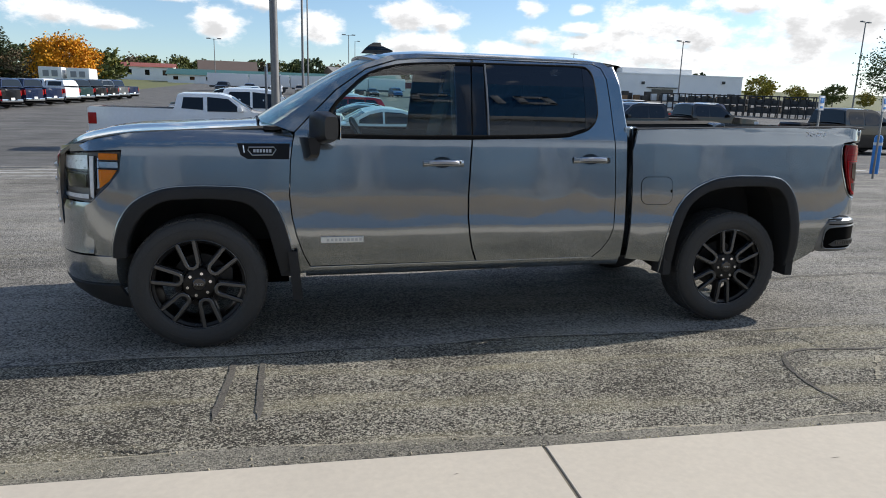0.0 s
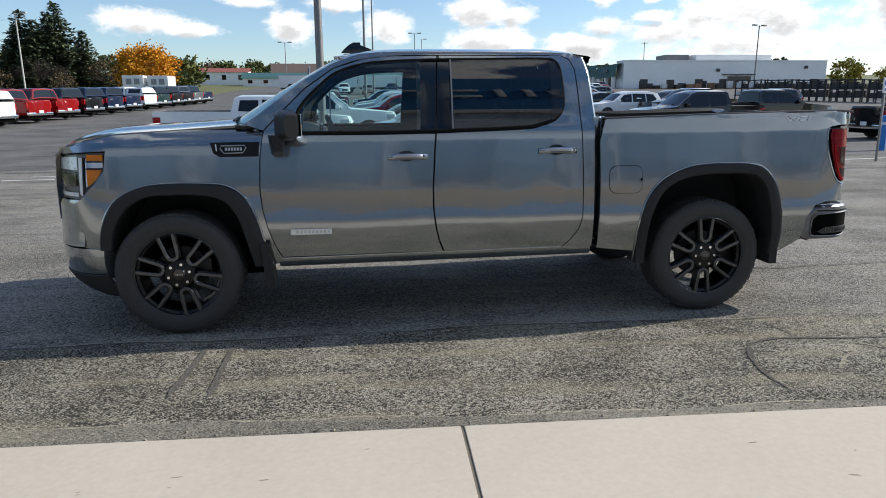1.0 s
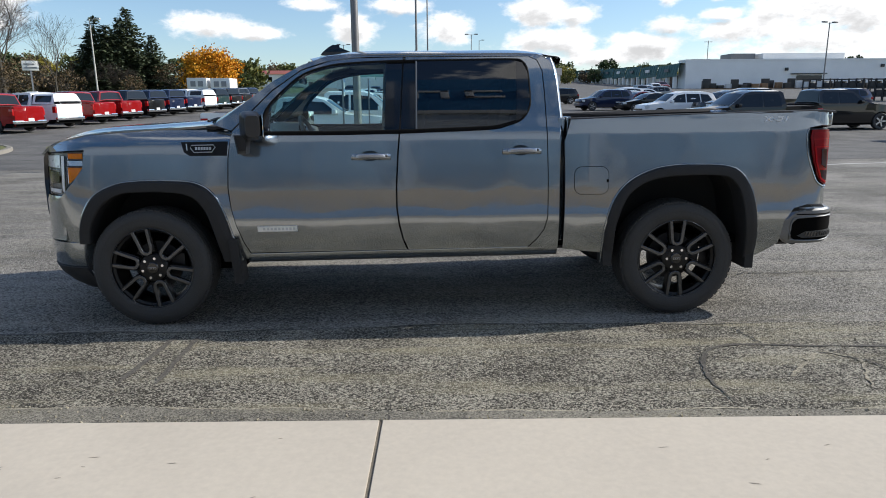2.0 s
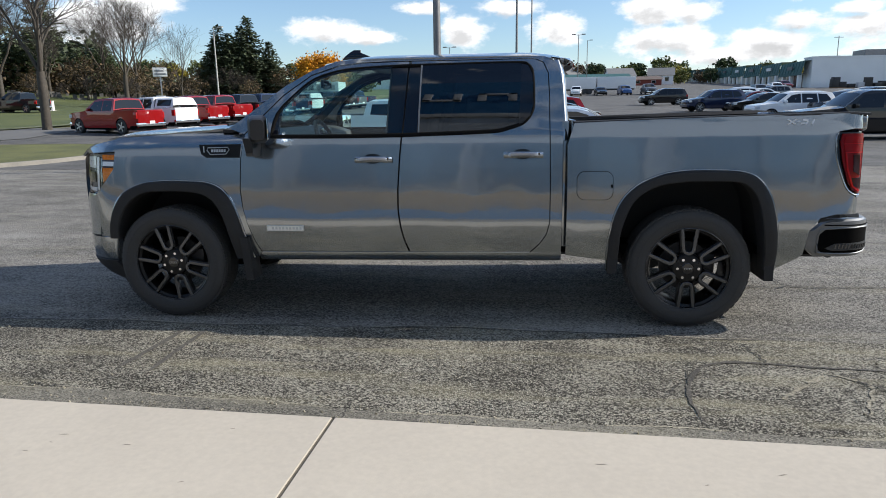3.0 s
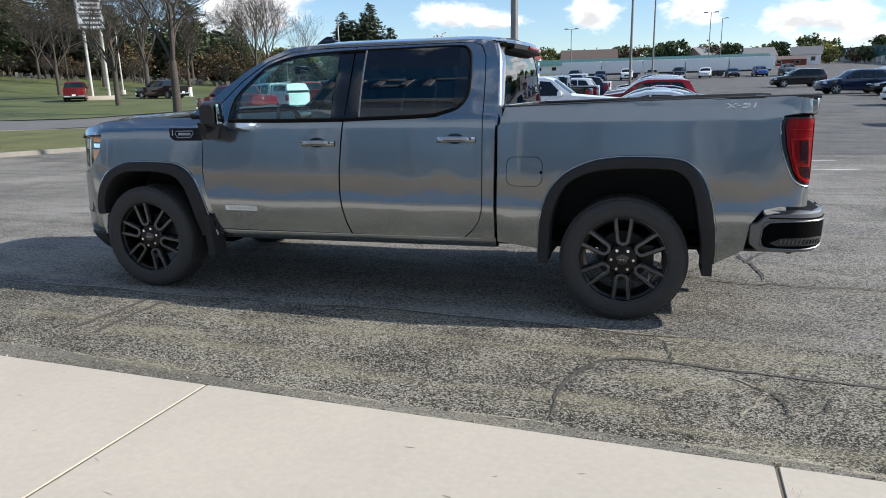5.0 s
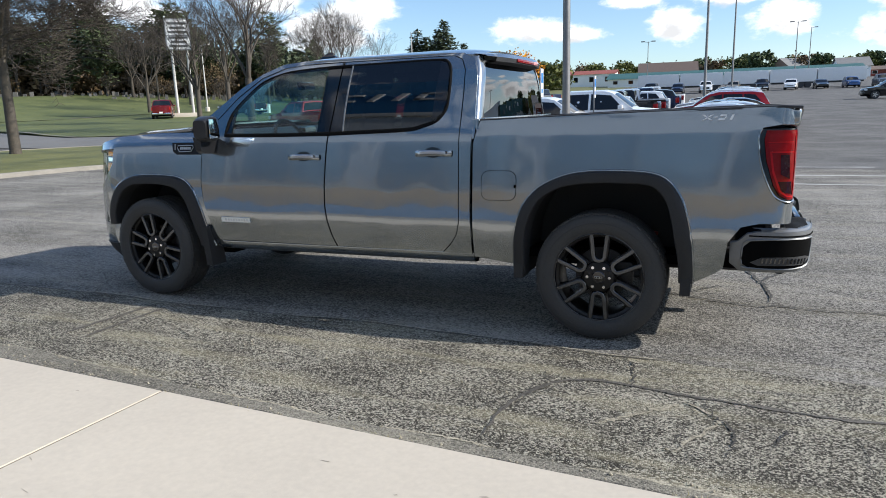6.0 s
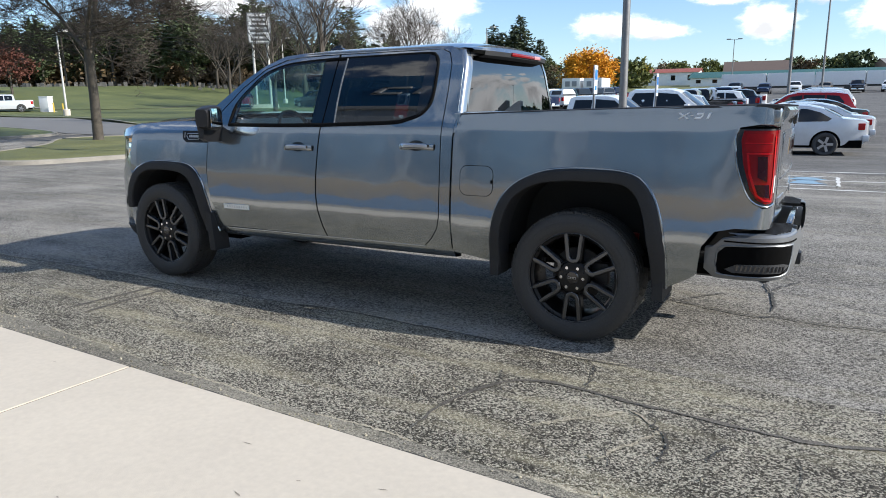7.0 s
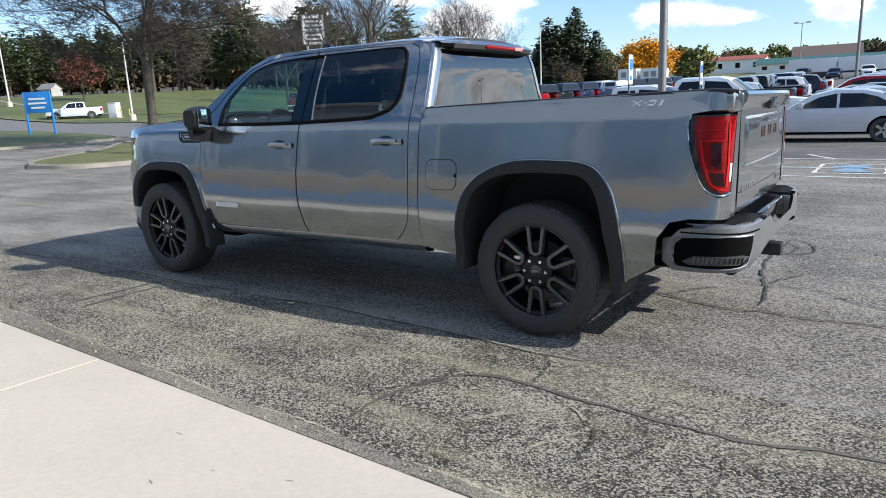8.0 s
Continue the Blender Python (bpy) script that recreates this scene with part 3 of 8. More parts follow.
for i, (pts, w) in enumerate((
        ([(4.07, -0.70), (4.03, -0.43), (3.95, -0.28)], 0.03), ([(0.40, -0.36), (0.55, -0.55), (0.70, -0.64), (1.11, -0.83), (1.42, -0.90)], 0.014), ([(0.45, -0.53), (0.64, -0.82), (0.66, -1.0)], 0.012),
        ([(2.06, -0.60), (2.10, -0.85), (2.04, -1.15)], 0.012), ([(4.81, 1.23), (4.81, 1.62), (4.74, 1.95), (4.67, 2.32), (4.64, 2.81), (4.68, 3.30), (4.69, 3.75)], 0.048), ([(3.9, 1.20), (4.15, 1.26), (4.30, 1.46), (4.46, 1.66)], 0.034),
        ([(4.69, 3.75), (4.86, 3.61), (4.96, 3.29), (4.82, 3.05), (4.66, 3.10)], 0.05), ([(4.72, 3.55), (4.80, 3.30), (4.72, 3.0)], 0.045), ([(4.77, 1.87), (4.82, 2.04), (4.87, 2.11), (4.97, 2.3)], 0.045), ([(4.82, 1.88), (5.17, 1.81), (5.48, 1.57), (6.3, 1.4)], 0.028),
        ([(4.03, 1.37), (4.15, 1.26), (4.46, 1.15), (4.73, 1.09), (4.85, 1.14), (5.11, 1.10), (5.36, 1.13), (5.56, 1.14), (7.0, 1.15), (9.5, 1.0)], 0.040), ([(3.75, -0.85), (3.45, -1.1), (3.30, -1.4)], 0.012), ([(3.9, -0.50), (3.60, -0.75), (3.55, -1.2)], 0.012),
        ([(1.72, -1.66), (1.70, -1.5), (1.73, -1.3)], 0.014), ([(4.2, -0.68), (4.6, -0.60), (5.4, -0.52), (6.5, -0.45), (8.5, -0.5)], 0.010), ([(4.35, -0.84), (4.40, -1.05), (4.33, -1.25), (4.45, -1.5)], 0.010),
        ([(5.0, -0.86), (5.1, -1.1), (5.05, -1.4)], 0.010), ([(-0.6, -0.30), (0.3, -0.27), (1.4, -0.30), (2.6, -0.30), (3.95, -0.34)], 0.012), ([(-4.7, 1.72), (-3.3, 1.60), (-2.2, 1.45), (-1.2, 1.5)], 0.012), ([(-6.5, 3.4), (-5.2, 2.8), (-3.9, 2.9), (-2.5, 2.35)], 0.014),
        ([(-8.8, 5.0), (-6.6, 5.3), (-5.0, 6.2), (-3.0, 6.4)], 0.016), ([(-10, 9), (-7.3, 5.7), (-6.0, 3.4), (-5.6, 1.6)], 0.02), ([(-4.6, 3.4), (-3.6, 4.6), (-3.2, 6.8), (-1.5, 8.5)], 0.014),
        ([(5.2, 2.6), (6.3, 3.2), (8.0, 3.0), (10.5, 4.1)], 0.016), ([(5.0, 4.2), (5.7, 6.0), (5.2, 8.0)], 0.016), ([(-3.0, 1.9), (3.0, 2.25), (9.0, 2.2)], 0.01), ([(6.5, 0.2), (6.9, 1.3), (7.6, 2.2), (7.4, 3.6)], 0.016))):
    seam("crack", pts, w * 0.45, CRACK, wander=0.014, seed=20 + i)

# open joint between asphalt and sidewalk
for i in range(6):
    seam("crack", [(x, kerb_line(x) + 0.007) for x in np.linspace(-8 + 3.1 * i, -4.95 + 3.1 * i, 16)], 0.016, CRACK, dz=0.0105, wander=0.004, seed=300 + i, taper=False, label="dark open joint beside the sidewalk")

# sandy edge of the patch, and a dusty worn band
SAND = speckled("pale_sand", (0.16, 0.145, 0.11), (0.46, 0.42, 0.33), 0.009, 0.6, 0.4, relief=0.5)
for i, (x0, x1) in enumerate(((-6.0, -3.2), (-2.6, 0.2), (0.5, 1.6), (1.9, 2.7), (3.0, 3.6), (4.0, 6.6), (6.9, 8.8))):
    seam("sand_line", [(x, kerb_line(x) + 0.181 + 0.02 * math.sin(x * 1.7 + 1) + 0.012 * math.sin(x * 6.1) - 0.025 * max(0, x)) for x in np.linspace(x0, x1, 7)], 0.018 + 0.012 * (i > 4), SAND, dz=0.0088, wander=0.006, seed=150 + i, label="pale sand along the patch edge", cat="sand")
seam("crack", [(x, -0.185 - 0.02 * math.sin(x * 2.1) - 0.015 * math.sin(x * 5.3) - 0.045 * max(0, x - 2.5)) for x in np.linspace(-6, 4.2, 28)], 0.011, CRACK, wander=0.008, seed=180, taper=False)

for i, (x0, x1) in enumerate(((-3.5, -1.4), (-0.9, 0.9), (1.3, 3.1), (3.3, 4.2))):
    seam("sand_line", [(x, -0.17 - 0.02 * math.sin(x * 2.1) - 0.015 * math.sin(x * 5.3) - 0.045 * max(0, x - 2.5)) for x in np.linspace(x0, x1, 12)], 0.016, SAND, dz=0.0086, wander=0.008, seed=210 + i, label="pale dust along the asphalt edge", cat="sand")
for i, (pts, w) in enumerate((([(4.31, -0.86), (4.12, -1.06), (3.96, -1.22)], 0.03), ([(4.33, -0.84), (4.50, -0.97), (4.46, -1.10), (4.32, -1.38)], 0.02))):
    seam("sand_line", pts, w, SAND, dz=0.0083, wander=0.012, ragged=1.2, seed=230 + i, label="pale dust beside a sealed crack", cat="sand")

for i, (pts, w) in enumerate((([(4.43, -0.80), (4.47, -0.93), (4.56, -1.08), (4.57, -1.22), (4.55, -1.35)], 0.012), ([(4.80, -1.00), (4.76, -1.08), (4.74, -1.19)], 0.012), ([(-0.30, -1.28), (-0.10, -1.36), (0.02, -1.33)], 0.010), ([(3.56, -0.62), (3.62, -0.82), (3.50, -1.02)], 0.008))):
    seam("crack", pts, w, CRACK, wander=0.016, seed=330 + i)

# dry weeds in the joints
WEED = mat("dry_weed_blades", (0.30, 0.24, 0.09), 0.8, var=0.3, scale=20, tint=(0.36, 0.32, 0.14))
wr = random.Random(41)
for wx, wy, n, spread in ((4.43, -1.745, 46, 0.05), (1.69, -1.64, 16, 0.02), (3.05, -1.69, 22, 0.07), (2.2, -1.66, 14, 0.06), (4.47, -1.95, 16, 0.012)):
    V, F = [], []
    for k in range(n):
        bx, by, a, h = wr.gauss(0, spread), wr.gauss(0, 0.014), wr.uniform(0, 6.28), wr.uniform(0.006, 0.022)
        dx, dy = math.cos(a), math.sin(a)
        b = len(V)
        V += [(bx - dy * 0.0015, by + dx * 0.0015, 0), (bx + dy * 0.0015, by - dx * 0.0015, 0), (bx + dx * h * 0.9, by + dy * h * 0.9, h)]
        F.append((b, b + 1, b + 2))
    me = bpy.data.meshes.new("weed_tuft")
    me.from_pydata(V, [], F)
    me.materials.append(WEED)
    tuft = new("weed_tuft", me)
    tuft.matrix_basis = pose(wx, wy, 0.010)
    tagged(tuft, "tuft of dry yellow weeds in a joint", "weeds", kind="stuff")

# dark scuffs on the slabs
bm = bmesh.new()
for k in range(55):
    x, y = wr.uniform(-1.2, 6.0), wr.uniform(-3.1, -1.75)
    a, L, w = wr.uniform(-0.5, 0.5), wr.uniform(0.006, 0.035), wr.uniform(0.0015, 0.004)
    c, s = math.cos(a), math.sin(a)
    y -= 0.04 * x
    bm.faces.new([bm.verts.new((x + c * u - s * v, y + s * u + c * v, 0.0193)) for u, v in ((-L, 0), (-L * 0.3, -w), (L, -w * 0.4), (L * 0.4, w))])
bmesh.ops.recalc_face_normals(bm, faces=bm.faces[:])
tagged(part("scuffs", bm, mat("grey_scuff", (0.27, 0.24, 0.20), 0.9), None, smooth=0), "small grey scuffs on the sidewalk slabs", "scuffs", kind="stuff")

# loose grit and crumbs of stone along the sidewalk edge
bm = bmesh.new()
gr_rng = random.Random(31)
for k in range(420):
    x = gr_rng.uniform(-3.5, 8.5)
    y = kerb_line(x) + abs(gr_rng.gauss(0.0, 0.10)) + 0.012 if k % 3 else gr_rng.uniform(-1.5, -0.3)
    r = gr_rng.uniform(0.003, 0.008)
    bmesh.ops.create_icosphere(bm, subdivisions=1, radius=r, matrix=pose(x, y, 0.008 + r * 0.4, gr_rng.uniform(0, 90), gr_rng.uniform(0, 90), 0) @ Matrix.Diagonal((1.4, 1.0, 0.7, 1)))
tagged(part("grit", bm, SAND, None, smooth=0), "loose grit along the sidewalk edge", "grit", kind="stuff")

# painted marks of the accessible stalls, worn
for i, (pts, w, m) in enumerate((([(3.9, 16.5), (5.9, 16.6)], 0.12, WHITEPAINT), ([(3.0, 13.1), (7.4, 13.3)], 0.10, WHITEPAINT), ([(3.2, 11.2), (7.6, 11.3)], 0.10, WHITEPAINT), ([(3.4, 9.6), (7.6, 9.6)], 0.10, WHITEPAINT),
                                 ([(4.2, 12.0), (5.3, 12.05)], 0.10, WHITEPAINT), ([(4.2, 10.2), (5.3, 10.25)], 0.10, WHITEPAINT), ([(4.2, 10.2), (4.2, 12.0)], 0.08, WHITEPAINT), ([(5.3, 10.2), (5.3, 12.0)], 0.08, WHITEPAINT), ([(4.75, 10.5), (4.75, 11.8)], 0.62, BLUEPAINT),
                                 ([(2.2, 18.9), (3.6, 14.6), (4.3, 13.2)], 0.10, WHITEPAINT), ([(-5.5, 11.9), (-3.4, 12.4)], 0.12, WHITEPAINT), ([(-6.2, 10.7), (-3.2, 10.8)], 0.12, WHITEPAINT), ([(-5.9, 11.4), (-3.4, 11.6)], 0.1, WHITEPAINT),
                                 ([(12, 11.6), (17.5, 12.6)], 0.12, WHITEPAINT), ([(12, 14.5), (17.5, 15.4)], 0.12, WHITEPAINT))):
    seam("painted_line", pts, w, m, dz=0.006, wander=0.004, seed=60 + i, taper=False, label="worn painted parking line", cat="painted line")
for i in range(13):
    y = 29.4 + 3.75 * i
    x = -17.2 + 0.19 * i
    seam("painted_line", [(x - 4.6, y + 2.0), (x + 0.2, y)], 0.12, WHITEPAINT, dz=0.006, wander=0.003, seed=90 + i, taper=False, label="worn painted parking line", cat="painted line")


# grass islands with kerbs, the drive and the lawn beyond
def kerbed(name, pts, m, label, h=0.13, res=2.0):
    outline = curve(pts + pts[:1], 4)[:-1]
    part_ob = part(name, sheet(outline, h - 0.02, res), m, None)
    tagged(part_ob, label, "lawn", kind="structure")
    fine = outline
    rows = []
    k = len(fine)
    area = sum(fine[i][0] * fine[(i + 1) % k][1] - fine[(i + 1) % k][0] * fine[i][1] for i in range(k))
    for i in range(k):
        a, b = Vector(fine[i - 1]), Vector(fine[(i + 1) % k])
        t = (b - a).normalized()
        nrm = Vector((t.y, -t.x)) * (1 if area > 0 else -1)
        p = Vector(fine[i])
        z = ground_z(*p)
        rows.append([(*(p + nrm * 0.05), z + 0.002), (*(p + nrm * 0.03), z + 0.012), (*(p + nrm * 0.015), z + h - 0.03), (*(p - nrm * 0.02), z + h), (*(p - nrm * 0.16), z + h), (*(p - nrm * 0.17), z + h - 0.06)])
    bm = loft(rows + rows[:1])
    bmesh.ops.remove_doubles(bm, verts=bm.verts[:], dist=1e-4)
    tagged(part("kerb", bm, KERB, None), "weathered pale concrete kerb round grass", "kerb", kind="structure")


kerbed("grass_island", [(-15.7, 6.0), (-13.9, 6.7), (-13.5, 9.9), (-12.8, 12.0), (-11.8, 15.2), (-12.2, 19.5), (-14.0, 22.2), (-17.5, 22.9), (-22.5, 20.6), (-24.4, 18.2), (-24.8, 14.5), (-21, 11.2), (-17.8, 7.2)], DRYGRASS, "thin dry grass island in the lot")
kerbed("grass_island", [(-28.7, 16.1), (-26.9, 10.0), (-27.8, 5.5), (-45, 3.5), (-60, 13.5), (-51, 20.5), (-37.3, 19.4), (-31.0, 17.9)], GRASS, "green grass island beside the drive")
road = part("drive", sheet([(-23.6, 22.6), (-26.3, 18.7), (-30.3, 18.1), (-37, 20.2), (-51, 21.3), (-80, 22.5), (-140, 24), (-140, 29), (-82, 28.2), (-70, 28.5), (-50, 31), (-35, 26.2), (-32.7, 26.4), (-28.7, 28.8), (-27.1, 35.8), (-23.5, 33), (-22, 27)], 0.03, 3.0), ROADCON, None)
tagged(road, "pale grey paved drive", "road", kind="structure")
lawn = part("lawn", sheet([(-25.5, 45), (-27.3, 36.2), (-28.9, 29.2), (-32.7, 26.8), (-35, 26.6), (-50, 31.5), (-70, 29.0), (-82, 28.7), (-140, 29.5), (-260, 35), (-260, 200), (-60, 200), (-30, 130), (-24, 100), (-22.5, 80), (-23.5, 58)], 0.05, 5.0), GRASS, None)
tagged(lawn, "mown green lawn rising to the trees", "lawn", kind="structure")
seam("lawn_path", [(-140, 47), (-90, 38.5), (-72, 38.0), (-64, 40), (-61.5, 47), (-61.4, 59.3), (-52, 75), (-45, 92)], 1.1, KERB, dz=0.09, wander=0.02, seed=5, taper=False, label="pale concrete path across the lawn", cat="path")
seam("kerb_strip", [(-140, 29.3), (-82, 28.5), (-70, 28.8), (-50, 31.2), (-35, 26.4), (-32.7, 26.6), (-28.8, 29.0), (-27.2, 36), (-25.4, 45), (-23.4, 58), (-22.4, 80)], 0.35, KERB, dz=0.12, wander=0.0, seed=6, taper=False, label="pale kerb along the lawn", cat="kerb")

# ---- the grey pickup truck ----

YC = 0.98                                        # its middle plane; the near side is at y = 0
door_y = table([(0.38, 0.068), (0.45, 0.043), (0.50, 0.029), (0.54, 0.0195), (0.58, 0.0118), (0.62, 0.0052), (0.65, 0.0008), (0.68, -0.003), (0.70, -0.0058), (0.72, -0.0083), (0.735, -0.0095), (0.745, -0.0097), (0.825, -0.007), (0.93, -0.0007),
                (1.03, 0.0083), (1.10, 0.016), (1.15, 0.022), (1.25, 0.0357), (1.30, 0.0445), (1.335, 0.056), (1.37, 0.07), (1.45, 0.105), (1.60, 0.165), (1.75, 0.226), (1.83, 0.264), (1.877, 0.291), (1.91, 0.35)])
bed_y = table([(0.40, 0.016), (0.46, -0.004), (0.50, -0.0143), (0.54, -0.0238), (0.58, -0.0315), (0.62, -0.0381), (0.65, -0.0425), (0.68, -0.0463), (0.70, -0.0491), (0.72, -0.0516), (0.735, -0.0528), (0.745, -0.053), (0.825, -0.0505), (0.93, -0.044), (1.03, -0.035), (1.15, -0.0215), (1.25, -0.009),
               (1.33, 0.001), (1.35, 0.004), (1.365, 0.015), (1.42, 0.025), (1.45, 0.031), (1.47, 0.039)])
fender_y = table([(0.40, 0.065), (0.50, 0.033), (0.60, 0.012), (0.75, 0.001), (0.90, 0.0), (1.0, 0.005), (1.10, 0.016), (1.20, 0.032), (1.27, 0.05), (1.32, 0.075), (1.36, 0.113), (1.40, 0.165)])


def nose(x):
    return 0.15 * max(0.0, (-0.22 - x) / 0.5) ** 3


def door_at(x, z):
    return Vector((x, door_y(z), z))


def fender_at(x, z):
    return Vector((x, fender_y(z) + nose(x), z))


TAIL = curve([(4.50, 0.0), (4.62, 0.002), (4.72, 0.010), (4.785, 0.026), (4.815, 0.055), (4.828, 0.12), (4.834, 0.23)], 8)
TAIL_S = [4.50]
for a, b in zip(TAIL, TAIL[1:]):
    TAIL_S.append(TAIL_S[-1] + math.dist(a, b))


def bed_at(s, z):
    """s runs along the bed side and on round the rear corner."""
    if s < 4.50:
        return Vector((s, bed_y(z) + 0.010 * max(0, min(1, (3.05 - s) / 0.15)), z))
    x, y = float(np.interp(s, TAIL_S, [p[0] for p in TAIL])), float(np.interp(s, TAIL_S, [p[1] for p in TAIL]))
    k = max(0.0, 1 - (s - 4.5) / 0.4)
    return Vector((x, y + bed_y(z) * (0.35 + 0.65 * k), z))


def panel(outline, at, step=0.05, thick=0.018, inset=0.0, back=(0, 1, 0)):
    """A sheet-metal panel: an outline in its own plane, laid on the surface at(s, z), with a turned-in edge."""
    poly = [Vector(p) for p in outline]
    area = sum(a.x * b.y - b.x * a.y for a, b in zip(poly, poly[1:] + poly[:1]))
    if area < 0:
        poly.reverse()
    if inset:
        k, shrunk = len(poly), []
        for i in range(k):
            d0, d1 = (poly[i] - poly[i - 1]).normalized(), (poly[(i + 1) % k] - poly[i]).normalized()
            n0, n1 = Vector((-d0.y, d0.x)), Vector((-d1.y, d1.x))
            m = (n0 + n1)
            m = m / max(0.4, m.length_squared) * 2 if m.length > 0.1 else n0
            shrunk.append(poly[i] + m * inset * 0.5)
        poly = shrunk
    rim = []
    for a, b in zip(poly, poly[1:] + poly[:1]):
        k = max(1, math.ceil((b - a).length / step))
        rim += [a.lerp(b, i / k) for i in range(k)]
    flat = [tuple(p) for p in rim]
    xs, ys = [p[0] for p in flat], [p[1] for p in flat]
    pts = list(rim)
    for i in range(int((max(xs) - min(xs)) / step) + 1):
        for j in range(int((max(ys) - min(ys)) / step) + 1):
            p = Vector((min(xs) + (i + 0.5) * step, min(ys) + (j + 0.5) * step))
            if inside(p, flat) and min((p - q).length_squared for q in rim) > (0.55 * step) ** 2:
                pts.append(p)
    n = len(rim)
    vs, _, fs, _, _, _ = delaunay_2d_cdt(pts, [(i, (i + 1) % n) for i in range(n)], [], 1, 1e-6)
    bm = bmesh.new()
    front = [bm.verts.new(at(v.x, v.y)) for v in vs]
    keep = []
    for f in fs:
        c = sum((vs[i] for i in f), Vector((0, 0))) / len(f)
        if inside(c, flat):
            keep.append(bm.faces.new([front[i] for i in f]))
    bm.normal_update()
    back = Vector(back).normalized()
    if sum(f.normal.dot(back) * f.calc_area() for f in keep) > 0:
        bmesh.ops.reverse_faces(bm, faces=keep)
    edge = [e for e in bm.edges if len(e.link_faces) == 1]
    ring = {v for e in edge for v in e.verts}
    low = {v: bm.verts.new(v.co + back * thick) for v in ring}
    for e in edge:
        f = e.link_faces[0]
        a, b = e.verts
        ls = [l.vert for l in f.loops]
        if ls[(ls.index(a) + 1) % len(ls)] == b:
            a, b = b, a
        bm.faces.new((a, b, low[b], low[a]))
    return bm


def both(name, bm, material, parent, label=""):
    """The part on the near side, and its mirror image on the far side."""
    far = mirror(bm, YC)
    one = part(name, bm, material, parent, label)
    two = part(name, far, material, parent, label)
    return one, two


def arch(points, n=4):
    return curve(points, n)


truck = thing("pickup_truck", "steel grey metallic crew cab pickup truck parked on asphalt", "pickup truck")

ARCH_F = arch([(0.62, 0.455), (0.59, 0.56), (0.525, 0.80), (0.45, 0.945), (0.33, 1.015), (0.14, 1.03), (-0.05, 1.03), (-0.20, 1.01), (-0.345, 0.94), (-0.43, 0.83), (-0.475, 0.71), (-0.49, 0.60)])
ARCH_F_IN = arch([(0.50, 0.455), (0.475, 0.56), (0.425, 0.76), (0.36, 0.88), (0.27, 0.935), (0.12, 0.955), (-0.04, 0.955), (-0.16, 0.945), (-0.27, 0.89), (-0.345, 0.80), (-0.39, 0.70), (-0.405, 0.60)])
ARCH_R = arch([(3.19, 0.40), (3.19, 0.55), (3.205, 0.70), (3.255, 0.865), (3.36, 0.99), (3.52, 1.068), (3.68, 1.097), (3.86, 1.10), (4.03, 1.092), (4.14, 1.055), (4.22, 0.96), (4.265, 0.84), (4.295, 0.69), (4.31, 0.55), (4.31, 0.42)])
ARCH_R_IN = arch([(3.265, 0.40), (3.265, 0.55), (3.28, 0.71), (3.34, 0.87), (3.42, 0.95), (3.53, 1.0), (3.68, 1.022), (3.86, 1.027), (4.02, 1.020), (4.09, 0.99), (4.145, 0.92), (4.18, 0.81), (4.205, 0.67), (4.225, 0.55), (4.23, 0.42)])
GAP_F = [(0.598, 1.345), (0.587, 1.30), (0.571, 1.18), (0.562, 0.97), (0.575, 0.83), (0.602, 0.71), (0.645, 0.585), (0.685, 0.505)]
GAP_M = [(1.755, 1.335), (1.742, 1.20), (1.727, 0.97), (1.727, 0.82), (1.742, 0.70), (1.765, 0.60), (1.80, 0.51)]
GAP_R = [(2.66, 0.515), (2.725, 0.576), (2.775, 0.65), (2.797, 0.74), (2.797, 1.0), (2.792, 1.294), (2.787, 1.60), (2.778, 1.76), (2.745, 1.835), (2.68, 1.864)]
DLO_TOP = [(0.80, 1.345), (0.835, 1.50), (0.97, 1.645), (1.098, 1.742), (1.277, 1.797), (1.45, 1.815), (1.664, 1.825), (1.79, 1.828), (2.12, 1.831), (2.55, 1.834), (2.635, 1.818), (2.668, 1.75), (2.675, 1.55), (2.652, 1.47),
           (2.60, 1.422), (2.50, 1.388), (2.375, 1.366), (1.867, 1.350), (1.755, 1.347), (1.29, 1.342)]
FRAME_F = [(0.598, 1.36), (0.70, 1.465), (0.87, 1.633), (1.07, 1.773), (1.27, 1.838), (1.45, 1.858), (1.79, 1.864)]

# panels of the side
fender = arch([(-0.60, 0.605), (-0.655, 0.80), (-0.635, 0.91)]) + [(-0.60, 0.925), (-0.585, 0.94), (-0.49, 1.03), (-0.42, 1.115), (-0.405, 1.243)] + [(-0.62, 1.232), (-0.66, 1.262)] + \
    [(-0.594, 1.296), (-0.364, 1.343), (-0.02, 1.365), (0.363, 1.39), (0.50, 1.40)] + GAP_F + [(0.66, 0.46)] + ARCH_F
fL, fR = both("front_fender", panel(fender, fender_at, 0.045, inset=0.003), PAINT, truck)
front_door = [(0.80, 1.340), (1.29, 1.338)] + GAP_M + GAP_F[::-1] + FRAME_F + [(1.79, 1.829)] + DLO_TOP[6:0:-1]
rear_door = [GAP_M[0], (1.867, 1.346), (2.375, 1.362)] + DLO_TOP[15:8:-1] + [(1.80, 1.829), (1.80, 1.864)] + GAP_R[::-1] + GAP_M[:0:-1]
dF, dFr = both("front_door", panel(front_door, door_at, 0.03, inset=0.011), PAINT, truck)
dR, dRr = both("rear_door", panel(rear_door, door_at, 0.03, inset=0.011), PAINT, truck)
